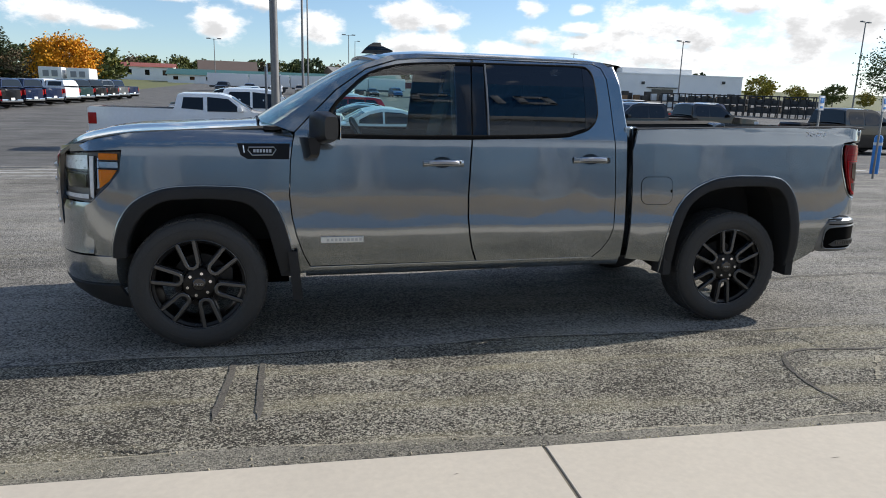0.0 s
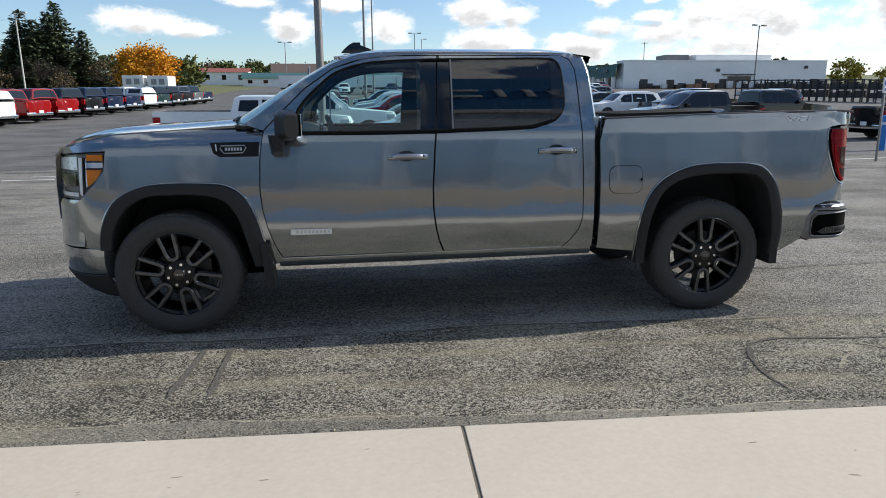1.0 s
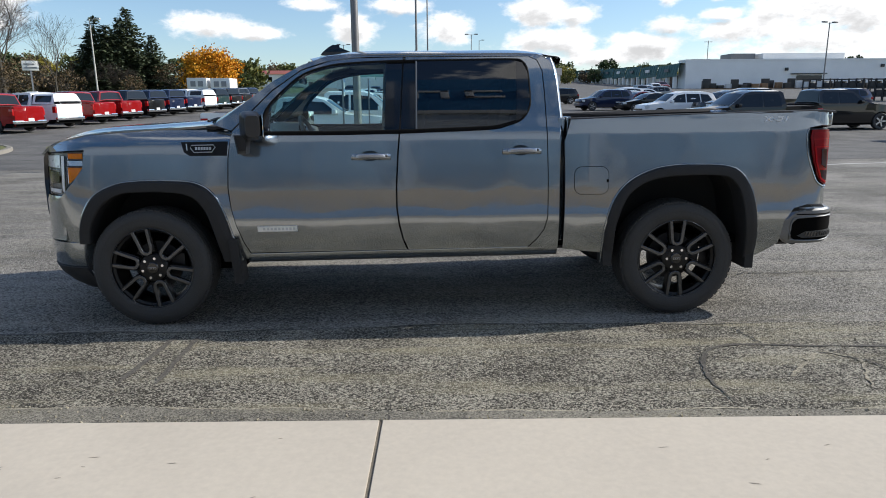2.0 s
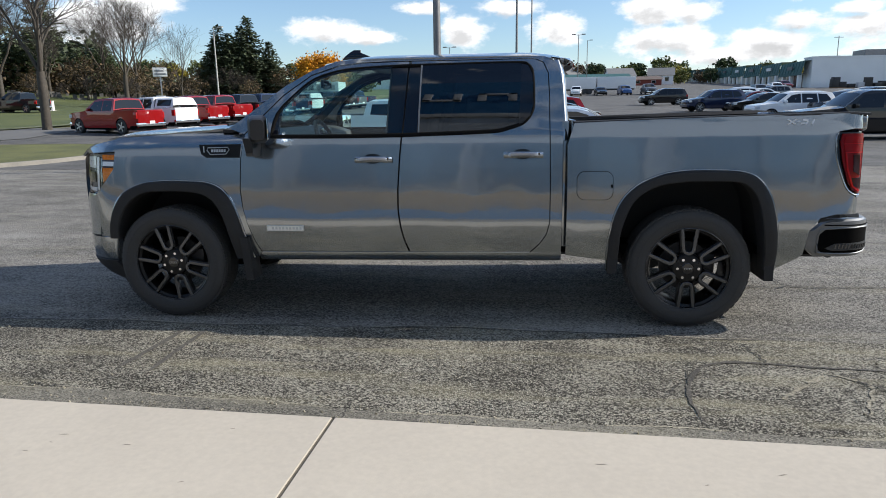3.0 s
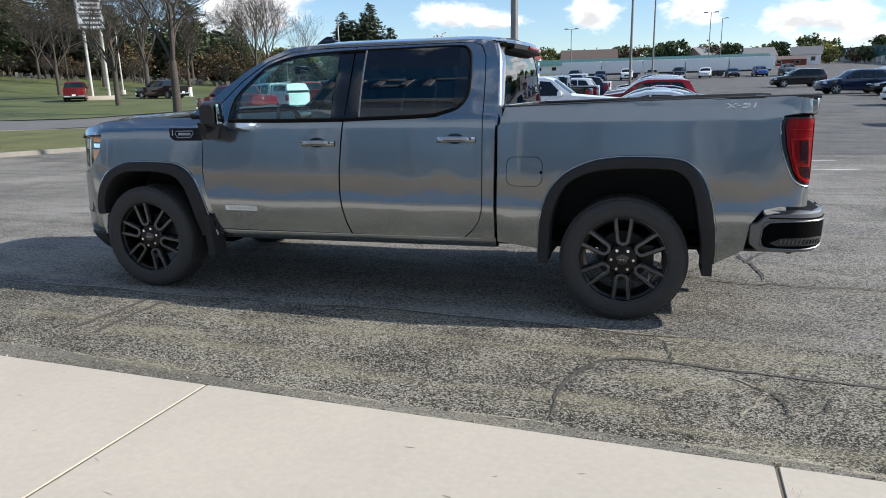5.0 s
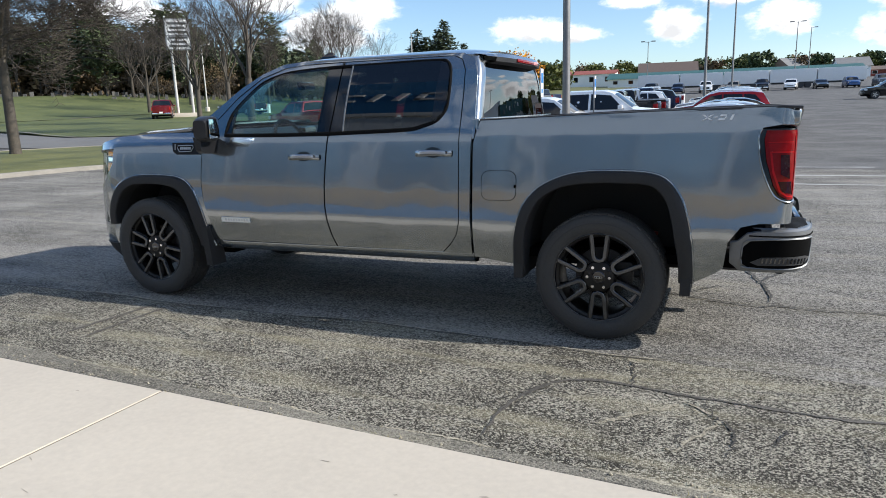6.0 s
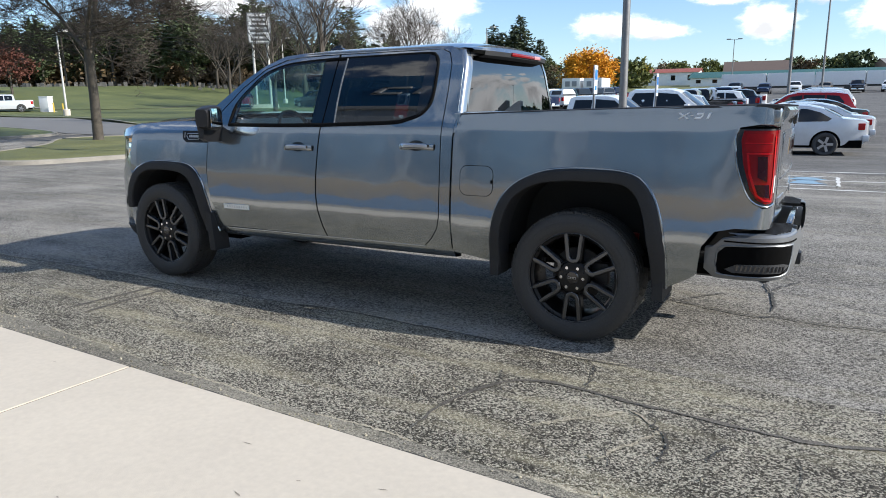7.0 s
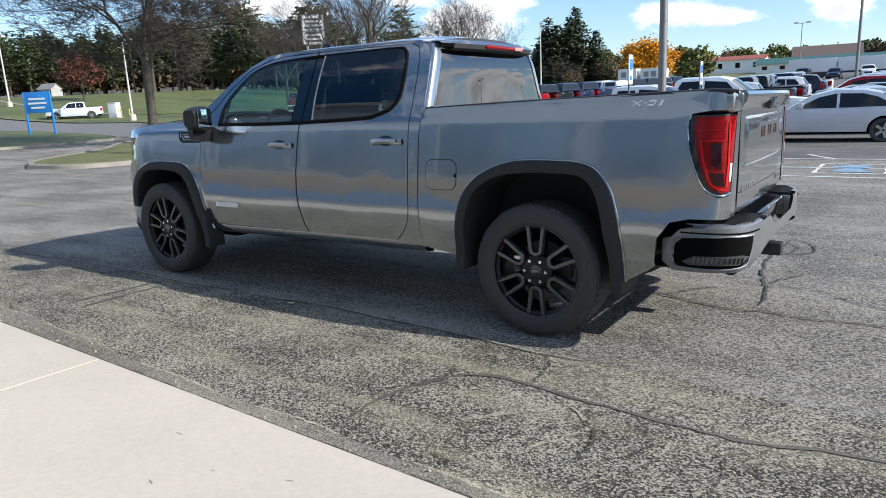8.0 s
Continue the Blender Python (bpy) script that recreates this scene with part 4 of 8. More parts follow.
cab_side = [(0.47, 1.405), (0.561, 1.462), (0.878, 1.70), (1.066, 1.806), (1.248, 1.872), (1.42, 1.888), (1.8, 1.892), (2.6, 1.888), (2.75, 1.879), (2.835, 1.83), (2.872, 1.72), (2.886, 1.50), (2.892, 1.41), (2.882, 1.33),
            (2.877, 1.26), (2.877, 0.80), (2.879, 0.515)] + GAP_R + [(1.80, 1.866), (1.45, 1.861), (1.27, 1.841), (1.07, 1.776), (0.87, 1.636), (0.70, 1.468), (0.598, 1.363)]
both("cab_side", panel(cab_side, door_at, 0.03, inset=0.002), PAINT, truck)
tail_cut = [(4.645, 1.345), (4.625, 1.30), (4.64, 1.16), (4.69, 1.01), (4.735, 0.945), (4.79, 0.918), (4.87, 0.925)]
bed_side = [(2.905, 0.507), (2.908, 1.0), (2.905, 1.27), (2.935, 1.37), (2.95, 1.418), (3.65, 1.440), (4.34, 1.455), (4.74, 1.461), (4.86, 1.452), (4.985, 1.430), (4.985, 1.352), (4.92, 1.356), (4.75, 1.362)] + tail_cut + \
    [(4.90, 0.945), (4.935, 1.35), (4.985, 1.35), (4.985, 0.80), (4.66, 0.805), (4.56, 0.782), (4.495, 0.69), (4.478, 0.53), (4.44, 0.497)] + ARCH_R[::-1] + [(3.185, 0.474)]
bL, _ = both("bed_side", panel(bed_side, bed_at, 0.04, inset=0.002), PAINT, truck)

# rocker panel under the doors, with the dark seam above it
rocker = []
for x in np.linspace(0.66, 2.88, 24):
    z = 0.43 + 0.018 * (x - 0.66) / 2.2
    rocker.append([(x, 0.060, z + 0.074), (x, 0.050, z + 0.069), (x, 0.049, z + 0.058), (x, 0.062, z + 0.020), (x, 0.085, z), (x, 0.16, z - 0.01), (x, 0.16, z + 0.07)])
both("rocker_panel", loft(rocker), PAINT, truck)

# black wheel-arch flares, thick and rounded outwards
def flare(outer, inner, base, bulge=0.034):
    rows = []
    k = len(outer)
    for (ax, az), (bx, bz) in zip(outer, inner):
        o, i = base(ax, az), base(bx, bz)
        y0 = min(o.y, i.y)
        row = [Vector((ax, o.y + 0.004, az)), Vector((ax + (bx - ax) * 0.04, o.y - 0.016, az + (bz - az) * 0.04)), Vector((ax + (bx - ax) * 0.16, y0 - bulge * 0.8, az + (bz - az) * 0.16)), Vector((ax + (bx - ax) * 0.5, y0 - bulge, az + (bz - az) * 0.5)),
               Vector((ax + (bx - ax) * 0.92, y0 - bulge * 0.94, az + (bz - az) * 0.92)), Vector((bx, y0 - bulge * 0.7, bz)), Vector((bx, 0.10, bz))]
        rows.append(row)
    return loft(rows)


both("fender_flare", flare(ARCH_F, ARCH_F_IN, lambda x, z: Vector((x, min(0.03, fender_y(z)) + 0.6 * nose(x), z))), TRIM, truck, "matt black plastic wheel-arch flare")
both("fender_flare", flare(ARCH_R, ARCH_R_IN, bed_at, 0.03), TRIM, truck, "matt black plastic wheel-arch flare")

# rolled painted lip round the arches
both("arch_lip", tube([bed_at(x, z) - Vector((0, 0.001, 0)) for x, z in ARCH_R], 0.009, 8), PAINT, truck)
both("arch_lip", tube([fender_at(x, z) - Vector((0, 0.001, 0)) for x, z in ARCH_F], 0.009, 8), PAINT, truck)

# dark wheel housings behind the arches
def housing(edge, y1):
    xc, zc = sum(p[0] for p in edge) / len(edge), sum(p[1] for p in edge) / len(edge)
    rows = [[(xc + (x - xc) * 1.012, 0.03, zc + (z - zc) * 1.012), (xc + (x - xc) * 1.03, 0.2, zc + (z - zc) * 1.03), (x, y1, z)] for x, z in edge]
    bm = loft(rows)
    bm.faces.new([bm.verts.new(r[2]) for r in rows])
    return bm


LINER = mat("black_wheel_liner", (0.022, 0.022, 0.022), 0.85, var=0.2, scale=10)
both("wheel_housing", housing(ARCH_F_IN, 0.42), LINER, truck)
both("wheel_housing", housing(ARCH_R_IN, 0.40), LINER, truck)

# mud flaps
def flap(x, y0, y1, z0, z1, lean):
    return loft([[(x + lean * k - 0.03, y0, z1 + (z0 - z1) * k), (x + lean * k - 0.03, y1, z1 + (z0 - z1) * k), (x + lean * k + 0.03, y1, z1 + (z0 - z1) * k), (x + lean * k + 0.03, y0, z1 + (z0 - z1) * k)] for k in np.linspace(0, 1, 6)], close=True)


both("mud_flap", flap(0.575, -0.030, 0.13, 0.30, 0.62, 0.03), TRIM, truck, "black rubber mud flap")
both("mud_flap", flap(4.27, -0.03, 0.26, 0.345, 0.62, 0.0), TRIM, truck, "black rubber mud flap")
both("mud_flap", flap(3.225, -0.04, 0.12, 0.385, 0.52, 0.0), TRIM, truck, "black rubber mud flap")

# hood
edge_z = table([(-0.74, 1.225), (-0.66, 1.270), (-0.594, 1.300), (-0.364, 1.347), (-0.02, 1.369), (0.363, 1.394), (0.56, 1.404)])
rows = []
for x in np.linspace(-0.74, 0.56, 30):
    row = []
    for k in np.linspace(0, 1, 33):
        y = 0.125 + nose(x) * 0.75 + k * (2 * YC - 2 * (0.125 + nose(x) * 0.75))
        d = abs(y - YC)
        crown = 0.022 * (1 - (d / 0.88) ** 2)
        ridge = 0.017 * (1 / (1 + math.exp((d - 0.56) / 0.022))) * min(1, (x + 0.76) / 0.3)
        row.append((x - 0.16 * (1 - (d / 0.9) ** 2) * max(0, (0.2 - x)) / 0.94, y, edge_z(x) + crown + ridge - 0.07 * math.exp(-(x + 0.76) / 0.035) * 0.6))
    rows.append(row)
part("hood", thicken(loft(rows), 0.015), PAINT, truck, "bulged grey hood")

# nose: bumper, valance and grille follow one plan curve
NOSE = curve([(-0.46, 0.035), (-0.58, 0.07), (-0.70, 0.15), (-0.80, 0.29), (-0.88, 0.50), (-0.92, 0.75), (-0.935, 0.98)], 6)


def nose_band(levels, start=0):
    """levels: (z, set back in x, set in in y)."""
    half = NOSE[start:]
    full = half + [(x, 2 * YC - y) for x, y in half[-2::-1]]
    return loft([[(x + dx, y + (dy if y < YC else -dy), z) for x, y in full] for z, dx, dy in levels])


bumper_levels = [(0.607, 0.004, 0.0), (0.600, -0.010, -0.010), (0.50, -0.012, -0.011), (0.43, -0.002, -0.004), (0.40, 0.02, 0.01), (0.41, 0.08, 0.08), (0.60, 0.08, 0.08)]
fb = nose_band(bumper_levels + bumper_levels[:1])
fb.verts.ensure_lookup_table()
cols = len(fb.verts) // 8
for c in (0, cols - 1):
    fb.faces.new([fb.verts[r * cols + c] for r in range(7)])
bmesh.ops.remove_doubles(fb, verts=fb.verts[:], dist=1e-5)
bmesh.ops.recalc_face_normals(fb, faces=fb.faces[:])
part("front_bumper", fb, PAINT, truck)
part("front_valance", thicken(nose_band([(0.42, 0.0, -0.015), (0.36, 0.03, -0.005), (0.30, 0.09, 0.01), (0.255, 0.16, 0.03)], start=0), 0.02), TRIM, truck, "black plastic lower valance")
part("bumper_cover", thicken(nose_band([(0.925, 0.0, 0.0), (0.88, -0.012, -0.002), (0.78, -0.012, -0.002), (0.66, -0.016, -0.004), (0.615, -0.022, -0.008)], start=6), 0.02), PAINT, truck)
gr = nose_band([(1.235, 0.03, 0.0), (1.18, -0.005, 0.0), (1.0, -0.02, 0.0), (0.80, -0.02, 0.0), (0.68, 0.0, 0.0)], start=18)
grille = part("grille", thicken(gr, 0.03), GLOSSBLACK, truck, "black front grille")
for k in range(5):
    z = 0.76 + 0.09 * k
    part("grille_bar", tube([(x - 0.016, y, z) for x, y in NOSE[22:]] + [(x - 0.016, 2 * YC - y, z) for x, y in NOSE[-2:21:-1]], 0.010), SILVER, grille)


def nose_at(s, z):
    """s: how far forward along the nose from x = -0.40."""
    if s < 0:
        return Vector((-0.40 - s, fender_y(z) + nose(-0.40 - s), z))
    x = -0.40 - s * 0.92
    plan = float(np.interp(-x, [-p[0] for p in NOSE], [p[1] for p in NOSE])) if x < -0.46 else 0.035 + 0.25 * (-0.46 - x)
    return Vector((x, fender_y(min(z, 1.2)) + plan + 0.008, z))


# headlight: dark bowl, lamp units, amber lamp and clear cover
hl_out = [(0.01, 1.238), (0.02, 1.12), (0.10, 1.035), (0.205, 0.935), (0.26, 0.925), (0.44, 0.93), (0.44, 1.205), (0.24, 1.228)]
def set_in(d):
    return lambda s, z: nose_at(s, z) + Vector((0.3 * d, d, 0))


REFLECTOR = mat("lamp_reflector", (0.74, 0.75, 0.76), 0.3, 0.35, var=0.25, scale=40)
h1, h2 = both("headlight", panel(hl_out, set_in(0.030), 0.05, 0.03), mat("headlight_bowl", (0.16, 0.16, 0.165), 0.3, 0.7), truck, "wraparound headlight with amber side lamp")
for lamp, far in ((h1, False), (h2, True)):
    for nm, outline, m, d in (("amber_strip", [(0.045, 1.218), (0.165, 1.218), (0.165, 1.18), (0.045, 1.18)], AMBER, 0.016), ("light_guide", [(0.045, 1.168), (0.165, 1.168), (0.16, 1.135), (0.045, 1.135)], CHROME, 0.016),
                              ("amber_lamp", [(0.05, 1.122), (0.17, 1.122), (0.165, 1.01), (0.10, 1.055)], AMBER, 0.016), ("inner_panel", [(0.167, 1.19), (0.184, 1.19), (0.19, 1.00), (0.167, 1.015)], CHROME, 0.018),
                              ("light_guide", [(0.196, 1.20), (0.224, 1.20), (0.226, 0.96), (0.204, 0.945)], WHITELENS, 0.010), ("light_guide", [(0.237, 0.972), (0.43, 0.972), (0.43, 0.950), (0.24, 0.945)], WHITELENS, 0.008),
                              ("lamp_unit", [(0.237, 1.205), (0.42, 1.195), (0.42, 1.12), (0.237, 1.12)], REFLECTOR, 0.010), ("lamp_unit", [(0.255, 1.09), (0.40, 1.09), (0.40, 1.01), (0.255, 1.01)], GLOSSBLACK, 0.012)):
        bm = panel(outline, set_in(d), 0.06, 0.008)
        part(nm, mirror(bm, YC) if far else bm, m, lamp)
    bm = panel(hl_out, set_in(0.002), 0.05, 0.004, inset=0.006)
    part("cover", mirror(bm, YC) if far else bm, CLEAR, lamp, "clear cover")
    bm = tube([set_in(0.001)(s, z) for s, z in hl_out[5:] + hl_out[:5]], 0.0075, 6)
    part("bezel", mirror(bm, YC) if far else bm, GLOSSBLACK, lamp)
    for a, b in (((0.05, 1.174), (0.165, 1.174)), ((0.05, 1.128), (0.17, 1.128)), ((0.237, 1.105), (0.42, 1.105)), ((0.186, 1.20), (0.195, 0.96))):
        bm = tube([set_in(0.010)(a[0] + (b[0] - a[0]) * k / 4, a[1] + (b[1] - a[1]) * k / 4) for k in range(5)], 0.004, 6)
        part("divider", mirror(bm, YC) if far else bm, GLOSSBLACK, lamp)

both("lamp_brow", panel([(0.17, 1.236), (0.28, 1.229), (0.47, 1.208), (0.47, 1.245), (0.33, 1.268), (0.20, 1.282)], nose_at, 0.04, 0.05), PAINT, truck)

# roof, rear lip and brake lamp
rows = []
for x in np.concatenate([np.linspace(1.16, 1.6, 8), np.linspace(1.7, 2.86, 14)]):
    row = []
    for k in np.linspace(-1, 1, 29):
        s = math.copysign(abs(k) ** 0.8, k)
        lead = 0.10 * (1 - abs(s) ** 2.2) * max(0, 1 - (x - 1.16) / 0.5)
        z = 1.884 + 0.058 * (1 - abs(s) ** 2.6) - 0.055 * max(0, (1.62 - x) / 0.46) ** 2 - 0.030 * max(0, (x - 2.55) / 0.31) ** 2
        row.append((x - lead, YC + s * 0.689, z))
    rows.append(row)
part("roof", thicken(loft(rows), 0.02), PAINT, truck)
lip = []
for k in np.linspace(-1, 1, 25):
    y = YC + k * 0.687
    b = 0.07 * (1 - abs(k) ** 3)
    lip.append([(2.80, y, 1.872 + 0.036 * (1 - abs(k) ** 2.6)), (2.90 + b, y, 1.858 + 0.02 * (1 - abs(k) ** 3)), (2.915 + b, y, 1.848)])
lip_ob = part("roof_lip", loft(lip), PAINT, truck)
part("lip_face", loft([[(r[2][0], r[2][1], r[2][2]), (r[2][0] - 0.006, r[2][1], 1.818), (2.86, r[2][1], 1.803)] for r in lip[2:-2]]), TRIM, lip_ob, "black lower face of the roof lip")
bl = part("brake_lamp", box(2.945, 2.992, 0.76, 1.20, 1.826, 1.853, 0.008), REDLENS, truck, "red high brake lamp")
part("cargo_lamp", box(2.945, 2.990, 1.20, 1.32, 1.826, 1.853, 0.006), lamp_lens("pale_red_lens", (0.50, 0.22, 0.22)), bl, "pale red lens")

# rear wall of the cab: corner posts, sill and the rear window
post = []
post_x = table([(1.28, 2.892), (1.41, 2.892), (1.50, 2.886), (1.72, 2.872), (1.80, 2.856), (1.86, 2.838)])
for z in np.linspace(1.30, 1.85, 12):
    y0, x0 = door_y(z), post_x(z)
    post.append([(x0 - 0.03, y0 + 0.002, z), (x0 - 0.004, y0 + 0.004, z), (x0 + 0.008, y0 + 0.012, z), (x0 + 0.018, y0 + 0.028, z), (x0 + 0.025, y0 + 0.055, z), (x0 + 0.027, y0 + 0.085, z), (x0 + 0.005, y0 + 0.09, z)])
both("cab_corner_post", loft(post), PAINT, truck)
part("cab_rear_wall", box(2.87, 2.92, 0.08, 2 * YC - 0.08, 0.55, 1.43, 0.01), PAINT, truck)
rw = []
for k in np.linspace(0, 1, 7):
    z = 1.425 + 0.395 * k
    h = YC - door_y(z) - 0.075
    rw.append([(post_x(z) + 0.022 + 0.02 * (1 - abs(s) ** 2), YC + s * h, z) for s in np.linspace(-1, 1, 9)])
rear_window = part("rear_window", thicken(loft(rw), 0.006), BACKGLASS, truck, "dark tinted rear window")
rear_window.visible_shadow = False
part("window_seal", tube([rw[0][0], rw[-1][0], rw[-1][-1], rw[0][-1]], 0.012, 8, closed=True), TRIM, rear_window)

# windscreen, cowl and wipers
ws = []
for k in np.linspace(0, 1, 13):
    half = 0.85 - 0.165 * k
    row = []
    for s in np.linspace(-1, 1, 21):
        bow = 0.17 * (1 - abs(s) ** 2.3) * (1 - 0.45 * k)
        x = 0.49 + (1.235 - 0.49) * k - bow
        z = 1.405 + (1.862 - 1.405) * (k + 0.10 * k * (1 - k)) + 0.045 * k * (1 - s * s) + 0.02 * (1 - s * s) * (1 - k)
        row.append((x, YC + s * half, z))
    ws.append(row)
windscreen = part("windscreen", thicken(loft(ws), 0.006), FRONTGLASS, truck, "raked windscreen")
windscreen.visible_shadow = False
part("cowl", thicken(loft([[(x0 - 0.17 * (1 - abs(s) ** 2.3), YC + s * 0.87, z0 + 0.02 * (1 - s * s)) for s in np.linspace(-1, 1, 17)] for x0, z0 in ((0.42, 1.395), (0.47, 1.39), (0.53, 1.40))]), 0.02), TRIM, truck, "black cowl panel")
for y0, y1 in ((0.30, 0.95), (0.95, 1.55)):
    part("wiper", tube([(0.40 - 0.02, y0, 1.425), (0.36, (y0 + y1) / 2, 1.44), (0.345, y1, 1.438)], 0.009, 6), TRIM, truck)

# side glass, seals and the black pillar covers
def glass_at(x, z):
    """The panes bow outwards: steep at the belt, leaning in more towards the roof."""
    u = z - 1.345
    return Vector((x, 0.062 + 0.25 * u + 0.31 * u * u, z))


def side_glass(outline):
    return panel(outline, glass_at, 0.06, 0.004)


SEALBLACK = mat("window_rubber", (0.007, 0.007, 0.007), 0.85, spec=0.1)
PALEBAR = mat("pale_divider_bar", (0.22, 0.23, 0.24), 0.35, var=0.05)
gf = [(0.852, 1.342), (0.858, 1.522)] + DLO_TOP[2:6] + [(1.668, 1.826), (1.652, 1.345)]
gr_ = [(1.868, 1.348), (1.878, 1.832)] + DLO_TOP[8:17]
for door, far, m, outline, lab in ((dF, 0, FRONTGLASS, gf, "lightly tinted window"), (dFr, 1, FRONTGLASS, gf, "lightly tinted window"), (dR, 0, DARKGLASS, gr_, "dark privacy window"), (dRr, 1, DARKGLASS, gr_, "dark privacy window")):
    bm = side_glass(outline)
    w = part("window", mirror(bm, YC) if far else bm, m, door, lab)
    w.visible_shadow = False
for far in (0, 1):
    seal = tube([door_at(x, z) + Vector((0, 0.004, 0)) for x, z in curve(DLO_TOP + DLO_TOP[:1], 3)[:-1]], 0.0135, 8, closed=True)
    part("window_seal", mirror(seal, YC) if far else seal, SEALBLACK, truck)
    trim = panel([(2.575, 1.412), (2.592, 1.828), (2.632, 1.815), (2.664, 1.75), (2.670, 1.55), (2.648, 1.472)], lambda x, z: glass_at(x, z) - Vector((0, 0.003, 0)), 0.08, 0.012)
    part("window_trim", mirror(trim, YC) if far else trim, GLOSSBLACK, (dR, dRr)[far], "gloss black rear window trim")
    for door, outline in (((dF, dFr)[far], [(1.648, 1.340), (1.664, 1.828), (1.782, 1.831), (1.752, 1.340)]), ((dR, dRr)[far], [(1.762, 1.340), (1.793, 1.831), (1.872, 1.834), (1.862, 1.342)]),
                          ((dF, dFr)[far], [(0.79, 1.342), (0.825, 1.50), (0.87, 1.53), (0.856, 1.342)])):
        bm = panel(outline, lambda x, z: door_at(x, z) + Vector((0, 0.004, 0)), 0.08, 0.015)
        part("pillar_cover", mirror(bm, YC) if far else bm, GLOSSBLACK, door, "gloss black pillar cover")
    div = panel([(1.868, 1.35), (1.876, 1.832), (1.886, 1.832), (1.878, 1.35)], lambda x, z: glass_at(x, z) - Vector((0, 0.004, 0)), 0.2, 0.012)
    part("window_divider", mirror(div, YC) if far else div, PALEBAR, (dR, dRr)[far], "pale divider bar")
    belt = tube([door_at(x, z - 0.008) + Vector((0, 0.001, 0)) for x, z in curve([DLO_TOP[0]] + DLO_TOP[:12:-1], 4)], 0.009, 8)
    part("belt_moulding", mirror(belt, YC) if far else belt, SEALBLACK, truck)

# door handles: hand-cup shade as flat black discs, black grip with bright face
def half_cup_shade(x, z, up):
    bm = bmesh.new()
    pts = [(x - 0.008 + 0.060 * math.cos(a), z + up * (0.006 + 0.030 * math.sin(a))) for a in np.linspace(0, math.pi, 15)]
    bm.faces.new([bm.verts.new((px, door_y(pz) - 0.0025, pz)) for px, pz in pts])
    return thicken(bm, 0.004)


def grip(x, z, half, tall, out):
    pts = [(x + s * half, door_y(z) - 0.006 - out * (1 - abs(s) ** 3), z - 0.008 * s * s) for s in np.linspace(-1, 1, 17)]
    t = tall
    return loft([[(px, py + 0.014, pz + t), (px, py - 0.003, pz + t), (px, py - 0.009, pz + t * 0.5), (px, py - 0.009, pz - t * 0.5), (px, py - 0.003, pz - t), (px, py + 0.014, pz - t)] for px, py, pz in pts], close=True)


for door, door_r, x, z in ((dF, dFr, 1.555, 1.183), (dR, dRr, 2.608, 1.210)):
    for d, far in ((door, 0), (door_r, 1)):
        bar = grip(x, z, 0.136, 0.020, 0.036)
        h = part("handle", mirror(bar, YC) if far else bar, PAINT, d, "grey strap handle with bright face")
        face = grip(x, z + 0.002, 0.128, 0.0145, 0.043)
        part("handle_face", mirror(face, YC) if far else face, SILVER, h, "silver face")
        # flat black halves above and below the grip, painted as the cup's shade
        cup, lip_ = half_cup_shade(x, z, 1), half_cup_shade(x, z, -1)
        part("cup_shade", mirror(cup, YC) if far else cup, GLOSSBLACK, d)
        part("cup_shade", mirror(lip_, YC) if far else lip_, GLOSSBLACK, d)
        if not far:
            part("key_cylinder", cyl((x + 0.105, door_y(z) - 0.018, z + 0.002), (x + 0.105, door_y(z) - 0.036, z + 0.002), 0.009), GLOSSBLACK, h)

# nameplate on the door, fender vent, bed badge and fuel door
def plate(x0, x1, z0, z1, at, proud=0.006, slant=0.0):
    return panel([(x0, z0), (x1, z0), (x1 + slant, z1), (x0 + slant, z1)], lambda x, z: at(x, z) - Vector((0, proud, 0)), 0.05, proud + 0.004)


PLATEGREY = mat("light_grey_lettering", (0.66, 0.65, 0.63), 0.5)
SATINBLACK = mat("satin_black_plastic", (0.008, 0.008, 0.009), 0.4, var=0.1, spec=0.25)
for d, far in ((dF, 0), (dFr, 1)):
    bm = plate(0.752, 1.026, 0.667, 0.705, door_at, 0.009)
    np_ = part("nameplate", mirror(bm, YC) if far else bm, mat("pale_grey_plate", (0.95, 0.90, 0.83), 0.5, 0.0), d, "pale grey nameplate")
    if not far:
        for k in range(9):
            part("letter_bar", plate(0.79 + 0.026 * k, 0.806 + 0.026 * k, 0.678, 0.695, door_at, 0.010), PLATEGREY, np_)
for f, far in ((fL, 0), (fR, 1)):
    bm = panel([(0.255, 1.290), (0.572, 1.292), (0.566, 1.197), (0.315, 1.197), (0.275, 1.222)], lambda x, z: fender_at(x, z) - Vector((0, 0.004, 0)), 0.05, 0.012)
    vent = part("fender_vent", mirror(bm, YC) if far else bm, SATINBLACK, f, "black fender vent")
    if not far:
        ring = [(0.325, 1.268), (0.475, 1.270), (0.488, 1.255), (0.465, 1.222), (0.345, 1.220), (0.320, 1.25)]
        part("vent_trim", tube([fender_at(x, z) - Vector((0, 0.006, 0)) for x, z in ring], 0.004, 6, closed=True), SILVER, vent)
        part("vent_trim", tube([fender_at(x, z) - Vector((0, 0.006, 0)) for x, z in ((0.292, 1.278), (0.298, 1.235))], 0.004, 6), SILVER, vent)
        for k in range(6):
            part("letter_bar", plate(0.352 + 0.019 * k, 0.365 + 0.019 * k, 1.237, 1.256, fender_at, 0.008), SILVER, vent)
